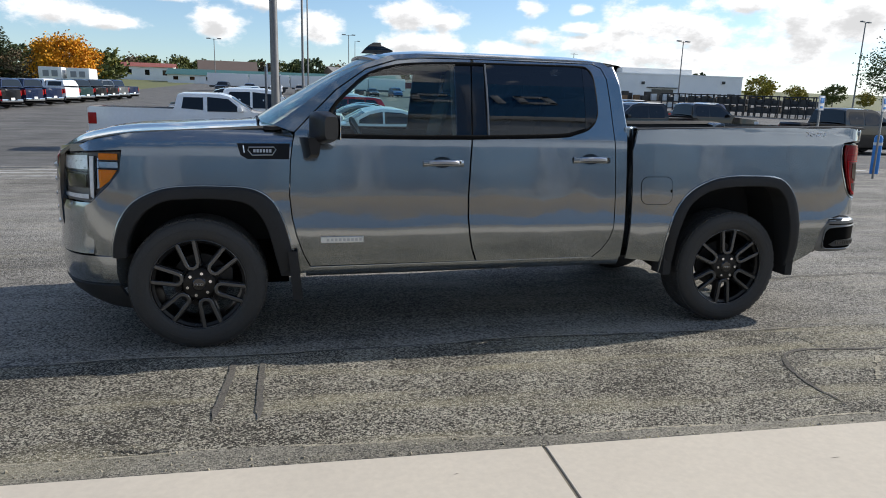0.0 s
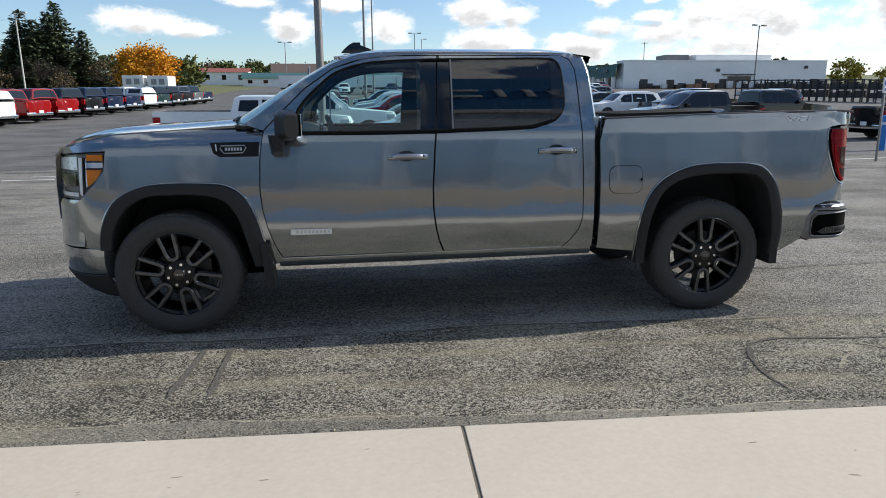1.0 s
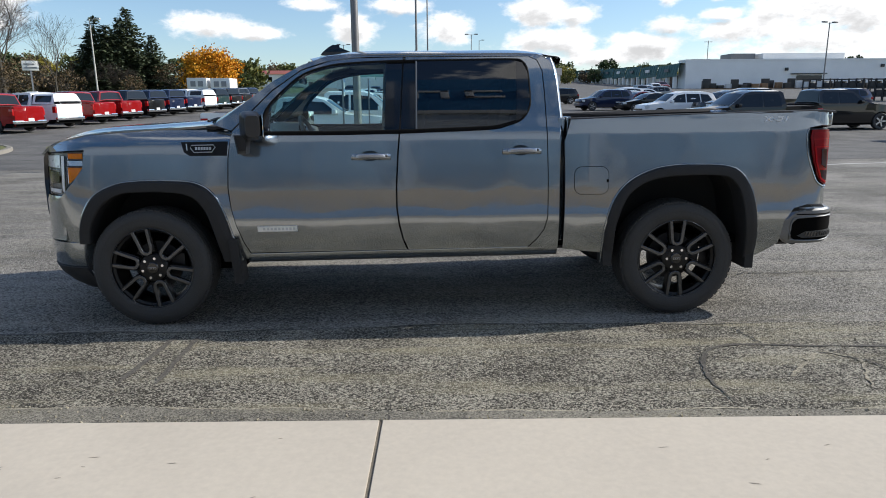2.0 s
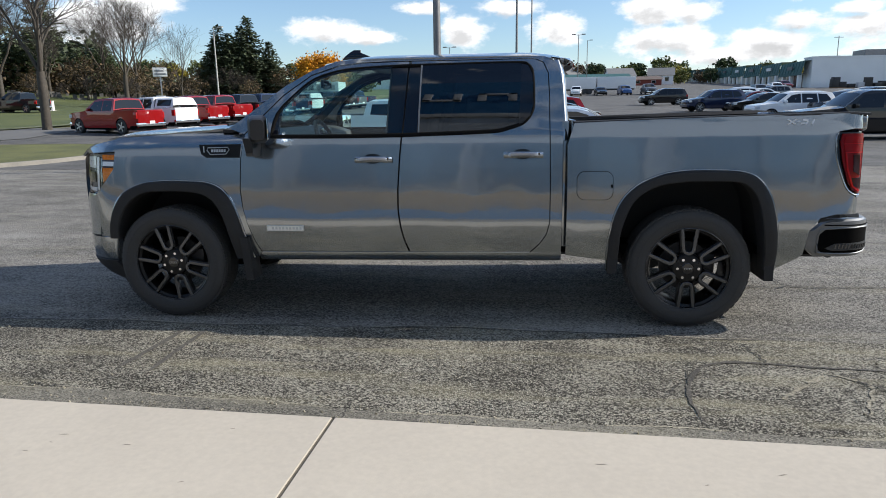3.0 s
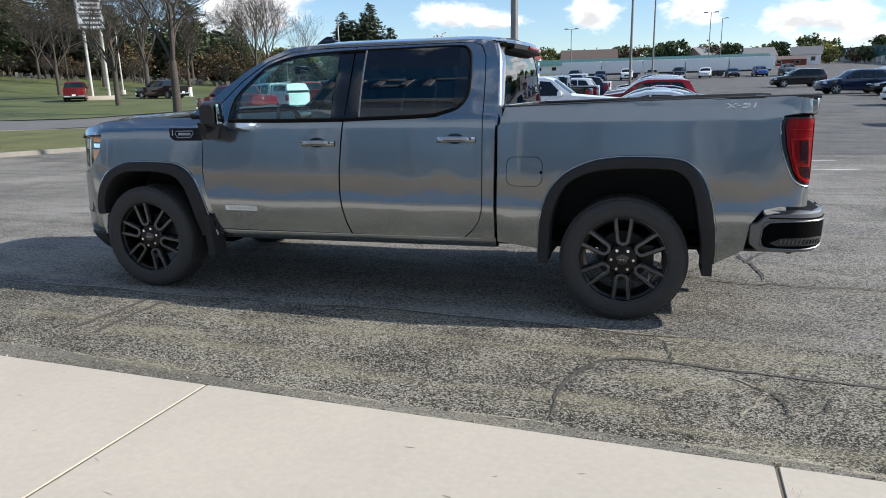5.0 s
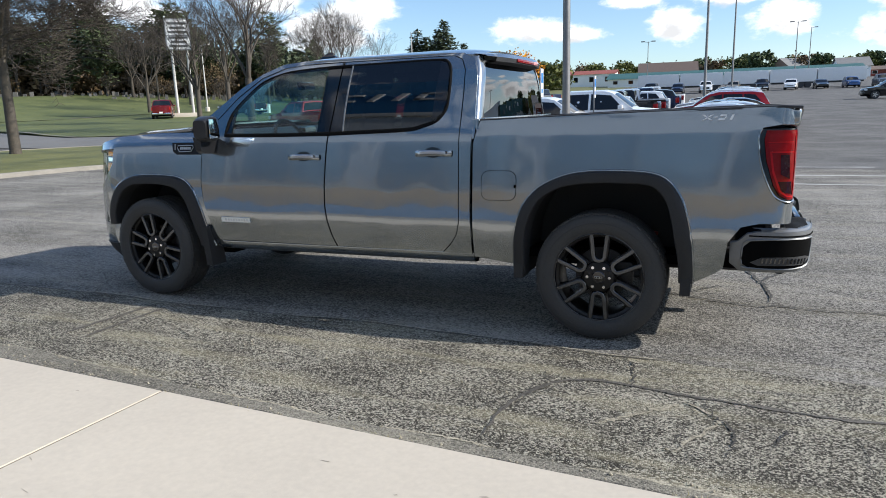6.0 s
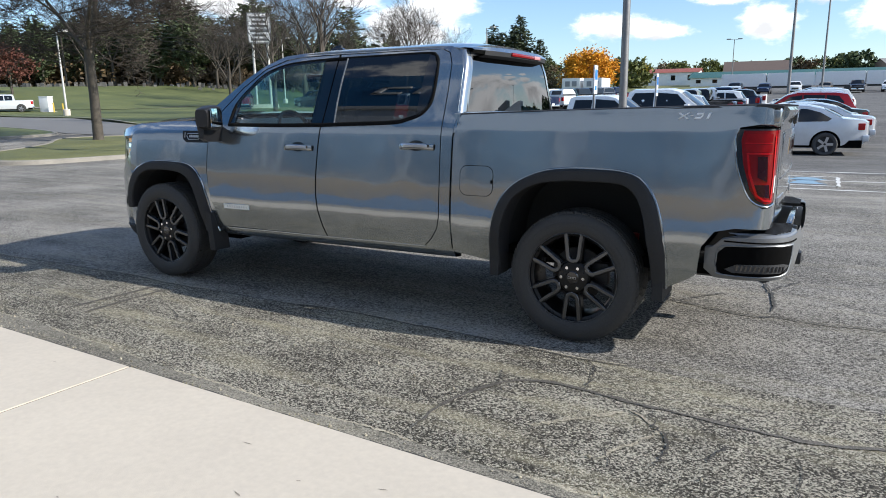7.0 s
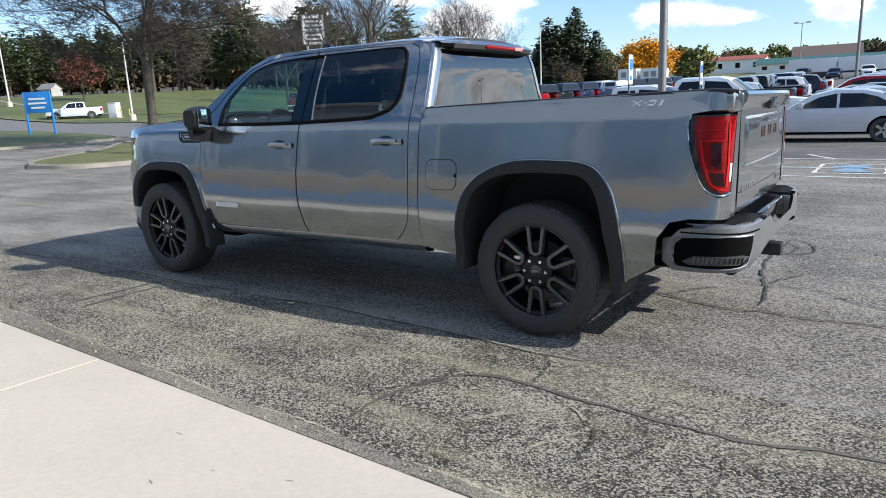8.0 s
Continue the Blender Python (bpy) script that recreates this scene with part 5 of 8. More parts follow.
FUEL = [(3.093 + sx * (0.120 - 0.052) + 0.052 * math.cos(a), 0.998 + sz * (0.096 - 0.052) + 0.052 * math.sin(a)) for sx, sz, q in ((1, 1, 0), (-1, 1, 1), (-1, -1, 2), (1, -1, 3)) for a in (q * math.pi / 2 + k * math.pi / 10 for k in range(6))]
fd = panel(FUEL, lambda x, z: bed_at(x, z) - Vector((0, 0.003, 0)), 0.03, 0.003, inset=0.003)
fuel = part("fuel_door", fd, PAINT, bL)
part("fuel_door_gap", tube([bed_at(x, z) - Vector((0, 0.0005, 0)) for x, z in FUEL], 0.0020, 6, closed=True), GAPSHADE, bL)
part("finger_notch", box(3.198, 3.211, bed_y(1.0) - 0.006, bed_y(1.0) + 0.004, 0.984, 1.006, 0.002), GAPSHADE, fuel)
for pts in ([(4.318, 1.392), (4.328, 1.392), (4.385, 1.424), (4.372, 1.424)], [(4.318, 1.424), (4.332, 1.424), (4.378, 1.392), (4.366, 1.392)], [(4.382, 1.406), (4.40, 1.406), (4.404, 1.412), (4.386, 1.412)],
            [(4.405, 1.392), (4.44, 1.392), (4.446, 1.402), (4.411, 1.402)], [(4.415, 1.414), (4.45, 1.414), (4.456, 1.424), (4.421, 1.424)], [(4.44, 1.402), (4.448, 1.402), (4.456, 1.414), (4.448, 1.414)], [(4.468, 1.392), (4.480, 1.392), (4.494, 1.424), (4.482, 1.424)]):
    part("badge_bar", panel(pts, lambda x, z: bed_at(x, z) - Vector((0, 0.005, 0)), 0.05, 0.006), WHITELENS, bL)

# door mirror: head swept back outwards, on a short foot
def door_mirror():
    rows = []
    for k in np.linspace(0, 1, 9):                 # from the window out to the tip
        sc = (0.80 + 0.20 * math.sin(math.pi * min(1, k * 0.9 + 0.25))) * (1 if k < 0.95 else 0.85)
        a, b = 0.068 * sc, 0.098 * sc
        rows.append([(a * math.copysign(abs(math.cos(t)) ** 0.45, math.cos(t)) - 0.028 * k, -0.205 * k, b * math.copysign(abs(math.sin(t)) ** 0.5, math.sin(t))) for t in np.linspace(0, 2 * math.pi, 24, endpoint=False)])
    bm = loft(rows, close=True)
    vs = list(bm.verts)
    bm.faces.new(vs[-24:])
    bm.faces.new(vs[:24][::-1])
    bmesh.ops.recalc_face_normals(bm, faces=bm.faces[:])
    bm.transform(MIRROR_AT)
    return bm


MIRROR_AT = pose(0.745, -0.035, 1.40, 0, 0, 27)
MIRRORBLACK = mat("satin_black_mirror_shell", (0.010, 0.010, 0.011), 0.35, var=0.1)
MIRRORGLASS = mat("mirror_silver", (0.86, 0.88, 0.88), 0.03, 1.0, var=0.01)
for far in (0, 1):
    bm = door_mirror()
    mir = part("door_mirror", mirror(bm, YC) if far else bm, MIRRORBLACK, truck, "black door mirror")
    face = box(-0.003, 0.003, -0.192, -0.015, -0.072, 0.072, 0.0025)
    face.transform(MIRROR_AT @ pose(0.069, 0, 0.002, 0, 0, -8))
    part("mirror_glass", mirror(face, YC) if far else face, MIRRORGLASS, mir, "mirror glass")
    foot = loft([[(x0, y, z1), (x1, y, z1 - 0.004), (x1 - 0.012, y, z0), (x0 + 0.02, y, z0)] for y, x0, x1, z0, z1 in ((-0.16, 0.675, 0.755, 1.24, 1.34), (-0.11, 0.655, 0.745, 1.215, 1.34), (-0.04, 0.64, 0.735, 1.208, 1.335), (0.06, 0.63, 0.735, 1.212, 1.335))], close=True)
    vs = list(foot.verts)
    foot.faces.new(vs[:4])
    bmesh.ops.recalc_face_normals(foot, faces=foot.faces[:])
    part("mirror_foot", mirror(foot, YC) if far else foot, MIRRORBLACK, mir)

# roof antenna
fin = loft([[(1.12 + dx0, YC - w, z), (1.12 + dx1, YC - w, z), (1.12 + dx1, YC + w, z), (1.12 + dx0, YC + w, z)] for dx0, dx1, w, z in ((0.0, 0.24, 0.038, 1.925), (0.02, 0.235, 0.034, 1.95), (0.06, 0.15, 0.016, 1.985), (0.095, 0.15, 0.006, 2.005))], close=True)
fin.faces.new(list(fin.verts)[-4:])
part("roof_antenna", fin, GLOSSBLACK, truck, "black shark fin antenna")

# bed: floor, inner walls, rail caps
part("bed_floor", box(2.96, 4.80, 0.42, 2 * YC - 0.42, 0.86, 0.90), BEDLINER, truck)
both("bed_inner_wall", box(2.94, 4.80, 0.10, 0.13, 1.12, 1.43), BEDLINER, truck)
part("bed_front_wall", box(2.935, 2.965, 0.09, 2 * YC - 0.09, 0.60, 1.435, 0.004), PAINT, truck)
rail = loft([[(x, 0.030, zz - 0.008), (x, 0.034, zz + 0.004), (x, 0.05, zz + 0.008), (x, 0.11, zz + 0.007), (x, 0.135, zz - 0.02)] for x, zz in ((2.945, 1.420), (3.65, 1.440), (4.34, 1.455), (4.74, 1.462), (4.84, 1.455))])
both("bed_rail_cap", thicken(rail, 0.006), TRIM, truck, "black bed rail cap")

both("bed_corner_cap", box(4.70, 4.838, 0.046, 0.248, 1.345, 1.4535, 0.028, seg=4), PAINT, truck)

# tailgate
tg = []
for z, x in ((0.805, 4.855), (0.84, 4.862), (1.0, 4.864), (1.20, 4.862), (1.345, 4.860), (1.375, 4.866), (1.40, 4.885), (1.435, 4.892), (1.452, 4.88), (1.455, 4.80)):
    tg.append([(x + 0.018 * (1 - abs(s) ** 2), YC + s * 0.725, z) for s in np.linspace(-1, 1, 25)])
tailgate = part("tailgate", thicken(loft(tg), 0.03), PAINT, truck)
tailgate.location.x = -0.03
def on_gate(y, proud):
    return 4.862 + 0.018 * (1 - ((y - YC) / 0.725) ** 2) + proud


def gate_bar(a, b, z0, z1, proud):
    """A thin raised piece that follows the tailgate's curve."""
    ys = [a + (b - a) * k / 8 for k in range(9)]
    bm = loft([[(on_gate(y, -0.004), y, z0), (on_gate(y, proud), y, z0 + 0.003), (on_gate(y, proud), y, z1 - 0.003), (on_gate(y, -0.004), y, z1)] for y in ys])
    vs = list(bm.verts)
    bm.faces.new(vs[:4])
    bm.faces.new(vs[-4:])
    bmesh.ops.recalc_face_normals(bm, faces=bm.faces[:])
    return bm


pressed = loft([[(on_gate(y, -0.002), y, 1.03), (on_gate(y, q), y, 1.05), (on_gate(y, q), y, 1.30), (on_gate(y, -0.002), y, 1.32)] for y, q in [(0.33, -0.002)] + [(y, 0.005) for y in np.linspace(0.36, 2 * YC - 0.36, 25)] + [(2 * YC - 0.33, -0.002)]])
part("pressed_panel", pressed, PAINT, tailgate)
part("bright_crease", tube([(on_gate(y, 0.003), y, 1.052) for y in np.linspace(0.36, 2 * YC - 0.36, 25)], 0.0045, 6), PAINT, tailgate)
part("lower_gap", tube([(on_gate(y, -0.004), y, 0.915) for y in np.linspace(0.262, 2 * YC - 0.262, 25)], 0.006, 6), GAPSHADE, tailgate)
part("tailgate_handle", box(4.885, 4.906, 0.86, 1.10, 1.345, 1.425, 0.01), GLOSSBLACK, tailgate, "black tailgate handle with camera")
for a, b in ((0.70, 0.86), (0.91, 1.07), (1.12, 1.28)):
    lb = part("letter_block", gate_bar(a, b, 1.165, 1.275, 0.009), CHROME, tailgate, "chrome-edged letter block")
    for c, d in ((a + 0.022, a + 0.066), (b - 0.066, b - 0.022)):
        part("letter_face", gate_bar(c, d, 1.187, 1.253, 0.0105), REDDARK, lb, "dark red face")
for k in range(6):
    part("letter_bar", gate_bar(0.33 + 0.05 * k, 0.365 + 0.05 * k, 0.905, 0.945, 0.006), SILVER, tailgate)
for k in range(3):
    part("letter_bar", gate_bar(1.42 + 0.05 * k, 1.455 + 0.05 * k, 0.87, 0.905, 0.006), SILVER, tailgate)
both("tailgate_gap", box(4.79, 4.818, 0.240, 0.252, 0.81, 1.43), GAPSHADE, truck)

# tail lights
tl_out = [(4.647, 1.338), (4.633, 1.29), (4.647, 1.16), (4.698, 1.015), (4.742, 0.953), (4.795, 0.928), (4.885, 0.938), (4.925, 1.34)]
def tail_in(d):
    return lambda s, z: bed_at(s, z) + Vector((-0.3 * d, d, 0))


both("lamp_surround", tube([bed_at(s, z) + Vector((0, -0.001, 0)) for s, z in curve([(a + (0.006 if a > 4.78 else -0.006), b) for a, b in tl_out[:7]], 4)], 0.0055, 6), PAINT, truck)
t1, t2 = both("tail_light", panel(tl_out, tail_in(0.010), 0.03, 0.03), GLOSSBLACK, truck, "red tail light in a black housing")
for lamp, far in ((t1, 0), (t2, 1)):
    for nm, o, m, d in (("red_lens", [(4.664, 1.330), (4.655, 1.28), (4.672, 1.16), (4.716, 1.02), (4.752, 0.965), (4.80, 0.942), (4.878, 0.948), (4.917, 1.330)], REDLENS, -0.003),
                        ("upper_lens", [(4.682, 1.312), (4.812, 1.312), (4.812, 1.272), (4.674, 1.272)], REDMID, -0.006), ("upper_lens", [(4.676, 1.258), (4.812, 1.258), (4.812, 1.218), (4.684, 1.218)], REDMID, -0.006),
                        ("lens_rib", [(4.674, 1.268), (4.81, 1.268), (4.81, 1.262), (4.674, 1.262)], REDGLOW, -0.008), ("lens_rib", [(4.684, 1.214), (4.815, 1.214), (4.822, 1.206), (4.686, 1.206)], REDGLOW, -0.008),
                        ("dark_lens", [(4.748, 1.085), (4.742, 1.195), (4.79, 1.195), (4.80, 1.06)], REDDARK, -0.006), ("dark_lens", [(4.735, 1.045), (4.762, 0.985), (4.82, 0.975), (4.812, 1.045)], REDDARK, -0.006),
                        ("side_lens", [(4.862, 1.31), (4.905, 1.31), (4.895, 1.12), (4.858, 1.12)], REDMID, -0.006),
                        ("light_guide", [(4.830, 1.300), (4.846, 1.300), (4.852, 1.10), (4.842, 0.970), (4.828, 0.970), (4.838, 1.10)], REDGLOW, -0.008), ("light_guide", [(4.686, 1.204), (4.696, 1.204), (4.712, 1.105), (4.752, 0.995), (4.79, 0.966), (4.842, 0.962), (4.842, 0.954), (4.79, 0.957), (4.744, 0.986), (4.702, 1.10)], REDGLOW, -0.008),
                        ("reverse_lens", [(4.866, 1.09), (4.888, 1.09), (4.880, 0.998), (4.862, 0.998)], WHITELENS, -0.006)):
        bm = panel(o, tail_in(d), 0.03, 0.01)
        part(nm, mirror(bm, YC) if far else bm, m, lamp)

# rear bumper with corner steps
BUMP = curve([(4.50, 0.02), (4.62, -0.005), (4.76, 0.0), (4.86, 0.04), (4.925, 0.12), (4.955, 0.26), (4.965, 0.45), (4.97, 0.70), (4.97, 0.98)], 7)
BUMP_S = [0.0]
for a, b in zip(BUMP, BUMP[1:]):
    BUMP_S.append(BUMP_S[-1] + math.dist(a, b))


def bump_at(d=0.0):
    def at(s, z):
        x, y = float(np.interp(s, BUMP_S, [p[0] for p in BUMP])), float(np.interp(s, BUMP_S, [p[1] for p in BUMP]))
        round_ = 0.02 * (max(0, abs(z - 0.655) - 0.08) / 0.06) ** 2
        return Vector((x - (d + round_) * min(1, s / 0.4), y + (d + round_) * max(0.0, 1 - s / 0.6), z))
    return at


top = [(0.05, 0.69), (0.10, 0.738), (0.16, 0.752), (BUMP_S[-1] - 0.50, 0.762), (BUMP_S[-1] - 0.43, 0.72), (BUMP_S[-1] - 0.36, 0.69)]
skin = [(0.008, 0.68), (0.008, 0.56), (0.07, 0.512), (0.45, 0.518), (0.56, 0.555), (0.70, 0.598), (0.85, 0.618), (BUMP_S[-1], 0.625), (BUMP_S[-1], 0.69)] + top[::-1]
pocket = [(0.075, 0.655), (0.075, 0.565), (0.115, 0.537), (0.42, 0.542), (0.49, 0.60), (0.515, 0.70), (0.48, 0.712), (0.125, 0.704)]
BUMPER = mat("satin_grey_bumper", (0.20, 0.205, 0.21), 0.42, 0.6, var=0.08, coat=0.25)
both("rear_bumper", panel(skin, bump_at(), 0.04, 0.05), BUMPER, truck)
both("step_recess", panel(pocket, bump_at(-0.004), 0.04, 0.004), GAPSHADE, truck, "black step recess")
both("upper_groove", tube([bump_at(-0.001)(s, 0.728) for s in np.linspace(0.11, 0.60, 16)], 0.0045, 6), GAPSHADE, truck)
rim_path = curve(pocket + pocket[:1], 4)[:-1]
both("recess_rim", tube([bump_at(-0.004)(s, z) for s, z in rim_path], 0.006, 6, closed=True), BUMPER, truck)
step_bm = panel([(0.12, 0.572), (0.16, 0.556), (0.41, 0.562), (0.475, 0.600), (0.42, 0.612), (0.18, 0.604)], bump_at(-0.010), 0.03, 0.01)
s1, s2 = both("step_pad", step_bm, mat("ribbed_step_plastic", (0.045, 0.045, 0.046), 0.5, 0.0), truck, "ribbed corner step")
for lamp, far in ((s1, 0), (s2, 1)):
    for k in range(12):
        s = 0.175 + 0.022 * k
        bm = panel([(s, 0.570), (s + 0.009, 0.571), (s + 0.014, 0.60), (s + 0.005, 0.60)], bump_at(-0.013), 0.05, 0.004)
        part("tread_bar", mirror(bm, YC) if far else bm, GLOSSBLACK, lamp)
pad = loft([[(x - 0.004, y + 0.006, 0.752), (x - 0.014, y + 0.020, 0.766), (x - 0.05, y + 0.036, 0.768), (min(x - 0.06, 4.80), y + 0.06, 0.768)] for x, y in BUMP[10:-18]])
p1, p2 = both("bumper_top", pad, BUMPER, truck, "satin grey bumper top with black ribs")
for lamp, far in ((p1, 0), (p2, 1)):
    for k in range(12):
        y = 0.075 + 0.034 * k
        bm = box(4.80, 4.865 + 0.06 * min(1.0, k / 4), y + 0.02, y + 0.031, 0.764, 0.7725, 0.002)
        part("rib", mirror(bm, YC) if far else bm, TRIM, lamp)
_, e2 = both("bumper_end_face", box(4.80, 4.945, 0.545, 0.562, 0.630, 0.758, 0.006), BUMPER, truck)
part("socket_hole", box(4.885, 4.915, 2 * YC - 0.566, 2 * YC - 0.55, 0.672, 0.700, 0.002), GAPSHADE, e2)
part("plate_recess", box(4.88, 4.915, 0.57, 2 * YC - 0.57, 0.63, 0.765, 0.01), GLOSSBLACK, truck, "black licence plate recess")
both("plate_lamp", box(4.914, 4.92, 0.735, 0.755, 0.765, 0.78, 0.002), WHITELENS, truck)
part("hitch_receiver", box(4.78, 4.975, 0.93, 1.03, 0.44, 0.52, 0.012), STEEL, truck, "black hitch receiver")
part("hitch_cross_tube", cyl((4.80, 0.35, 0.47), (4.80, 1.61, 0.47), 0.04), STEEL, truck)

# underbody
both("frame_rail", box(-0.7, 4.8, 0.42, 0.52, 0.42, 0.56, 0.01), STEEL, truck)
# near-black boxes close the underside; its shade is in their colour
part("floor_pan", box(0.55, 4.75, 0.14, 2 * YC - 0.14, 0.50, 0.56), GAPSHADE, truck)
part("engine_tray", box(-0.60, 0.55, 0.34, 2 * YC - 0.34, 0.33, 0.62), GAPSHADE, truck)
part("firewall", box(0.50, 0.56, 0.12, 2 * YC - 0.12, 0.50, 1.36), GAPSHADE, truck)
part("rear_axle", cyl((3.745, 0.2, 0.40), (3.745, 2 * YC - 0.2, 0.40), 0.05), STEEL, truck)
part("axle_housing", spin([(0.0, 0.82), (0.10, 0.86), (0.15, 0.95), (0.15, 1.02), (0.10, 1.10), (0.0, 1.14)], 20).copy(), STEEL, truck).location = (3.745, 0, 0.40)
both("shock_absorber", cyl((4.035, 0.31, 0.48), (4.05, 0.31, 0.675), 0.024), mat("red_shock_paint", (0.25, 0.010, 0.013), 0.4), truck, "red shock absorber")
part("front_axle", cyl((0, 0.2, 0.40), (0, 2 * YC - 0.2, 0.40), 0.04), STEEL, truck)
part("exhaust_pipe", tube([(1.6, 1.45, 0.42), (3.2, 1.45, 0.42), (3.7, 1.45, 0.62), (4.2, 1.52, 0.50), (4.4, 1.52, 0.48)], 0.04, 12), STEEL, truck)
part("fuel_tank", box(1.5, 2.9, 0.55, 0.85, 0.36, 0.52, 0.04), STEEL, truck)

# cabin: pillar linings first
for pts in ([(1.63, 1.32), (1.65, 1.845), (1.90, 1.845), (1.88, 1.32)], [(2.66, 1.34), (2.69, 1.50), (2.68, 1.845), (2.84, 1.83), (2.86, 1.33)], [(0.60, 1.36), (0.72, 1.46), (0.89, 1.62), (1.09, 1.755), (1.28, 1.815), (2.70, 1.85), (2.70, 1.875), (1.26, 1.855), (1.05, 1.79), (0.84, 1.645), (0.56, 1.40)]):
    both("pillar_lining", panel(pts, lambda x, z: door_at(x, z) + Vector((0, 0.035, 0)), 0.1, 0.02), CABIN, truck)
part("headliner", thicken(loft([[(x, YC + s * 0.68, 1.855 + 0.05 * (1 - s * s)) for s in np.linspace(-1, 1, 9)] for x in (1.25, 1.6, 2.2, 2.82)]), 0.01), HEADLINER, truck, "grey headliner")
both("door_trim", panel([(0.62, 0.56), (0.62, 1.33), (2.80, 1.345), (2.82, 0.56)], lambda x, z: Vector((x, door_y(min(z, 1.3)) + 0.09, z)), 0.2, 0.02), CABIN, truck)
dash = loft([[(x, y, z) for x, z in ((0.50, 1.30), (0.62, 1.385), (0.80, 1.375), (0.95, 1.33), (0.98, 1.24), (0.93, 1.0), (0.85, 0.75))] for y in np.linspace(0.12, 2 * YC - 0.12, 7)])
part("dashboard", dash, CABIN, truck, "dark dashboard")
part("centre_screen", box(0.93, 0.95, 0.85, 1.12, 1.22, 1.38, 0.008), GLOSSBLACK, truck)
ring_pts = [(0, 0.19 * math.cos(a), 0.19 * math.sin(a)) for a in np.linspace(0, 2 * math.pi, 32, endpoint=False)]
sw = tube(ring_pts, 0.016, 8, closed=True)
for a in (0.1, math.pi - 0.1, -math.pi / 2):
    cyl((0.02, 0, 0), (0, 0.19 * math.cos(a), 0.19 * math.sin(a)), 0.016, 0.012, 8, sw)
sw = merged(sw, spin([(0.0, -0.02), (0.05, -0.015), (0.06, 0.02), (0.0, 0.03)], 16), pose(0, 0, 0, 0, 0, 90))
sw.transform(pose(1.08, 0.55, 1.27, 0, -24, 0))
part("steering_wheel", sw, CABIN, truck, "black three-spoke steering wheel")
part("steering_column", cyl((0.80, 0.55, 1.15), (1.06, 0.55, 1.26), 0.045, 0.04), CABIN, truck)


def seat(x, y, w):
    root = None
    cushion = box(x - 0.30, x + 0.24, y - w / 2, y + w / 2, 0.86, 1.02, 0.05, seg=3)
    root = part("seat_cushion", cushion, CLOTH, truck)
    back = box(-0.06, 0.08, y - w / 2, y + w / 2, 0, 0.66, 0.055, seg=3)
    back.transform(pose(x + 0.20, 0, 0.98, 0, 14, 0))
    part("seat_back", back, CLOTH, truck)
    head = box(-0.05, 0.06, y - 0.14, y + 0.14, 0, 0.20, 0.045, seg=3)
    head.transform(pose(x + 0.385, 0, 1.66, 0, 8, 0))
    part("head_restraint", head, CLOTH, truck)


for y in (0.53, 1.43):
    seat(1.55, y, 0.54)
seat(2.30, 0.60, 0.62)
seat(2.30, 1.36, 0.62)
part("cabin_floor", box(0.60, 2.86, 0.12, 2 * YC - 0.12, 0.57, 0.60), CABIN, truck)
part("inside_mirror", box(0.95, 0.98, 0.86, 1.10, 1.70, 1.77, 0.012), GLOSSBLACK, truck)

# ---- wheels of the pickup ----
def ribbon(path, w, d, y):
    """A flat bar of width w and depth d along a path in the wheel's plane (x, z), its face at y."""
    rows = []
    k = len(path)
    for i in range(k):
        a, b = Vector(path[max(0, i - 1)]), Vector(path[min(k - 1, i + 1)])
        t = (b - a).normalized()
        n = Vector((-t.y, t.x))
        p = Vector(path[i])
        o, q = p + n * w / 2, p - n * w / 2
        r = p.length
        yy = y + 0.02 * max(0.0, (0.14 - r) / 0.06) * 0
        o2, q2 = p + n * (w / 2 - 0.003), p - n * (w / 2 - 0.003)
        rows.append([(o.x, yy + d, o.y), (o.x, yy + 0.003, o.y), (o2.x, yy, o2.y), (q2.x, yy, q2.y), (q.x, yy + 0.003, q.y), (q.x, yy + d, q.y)])
    return loft(rows, close=True)


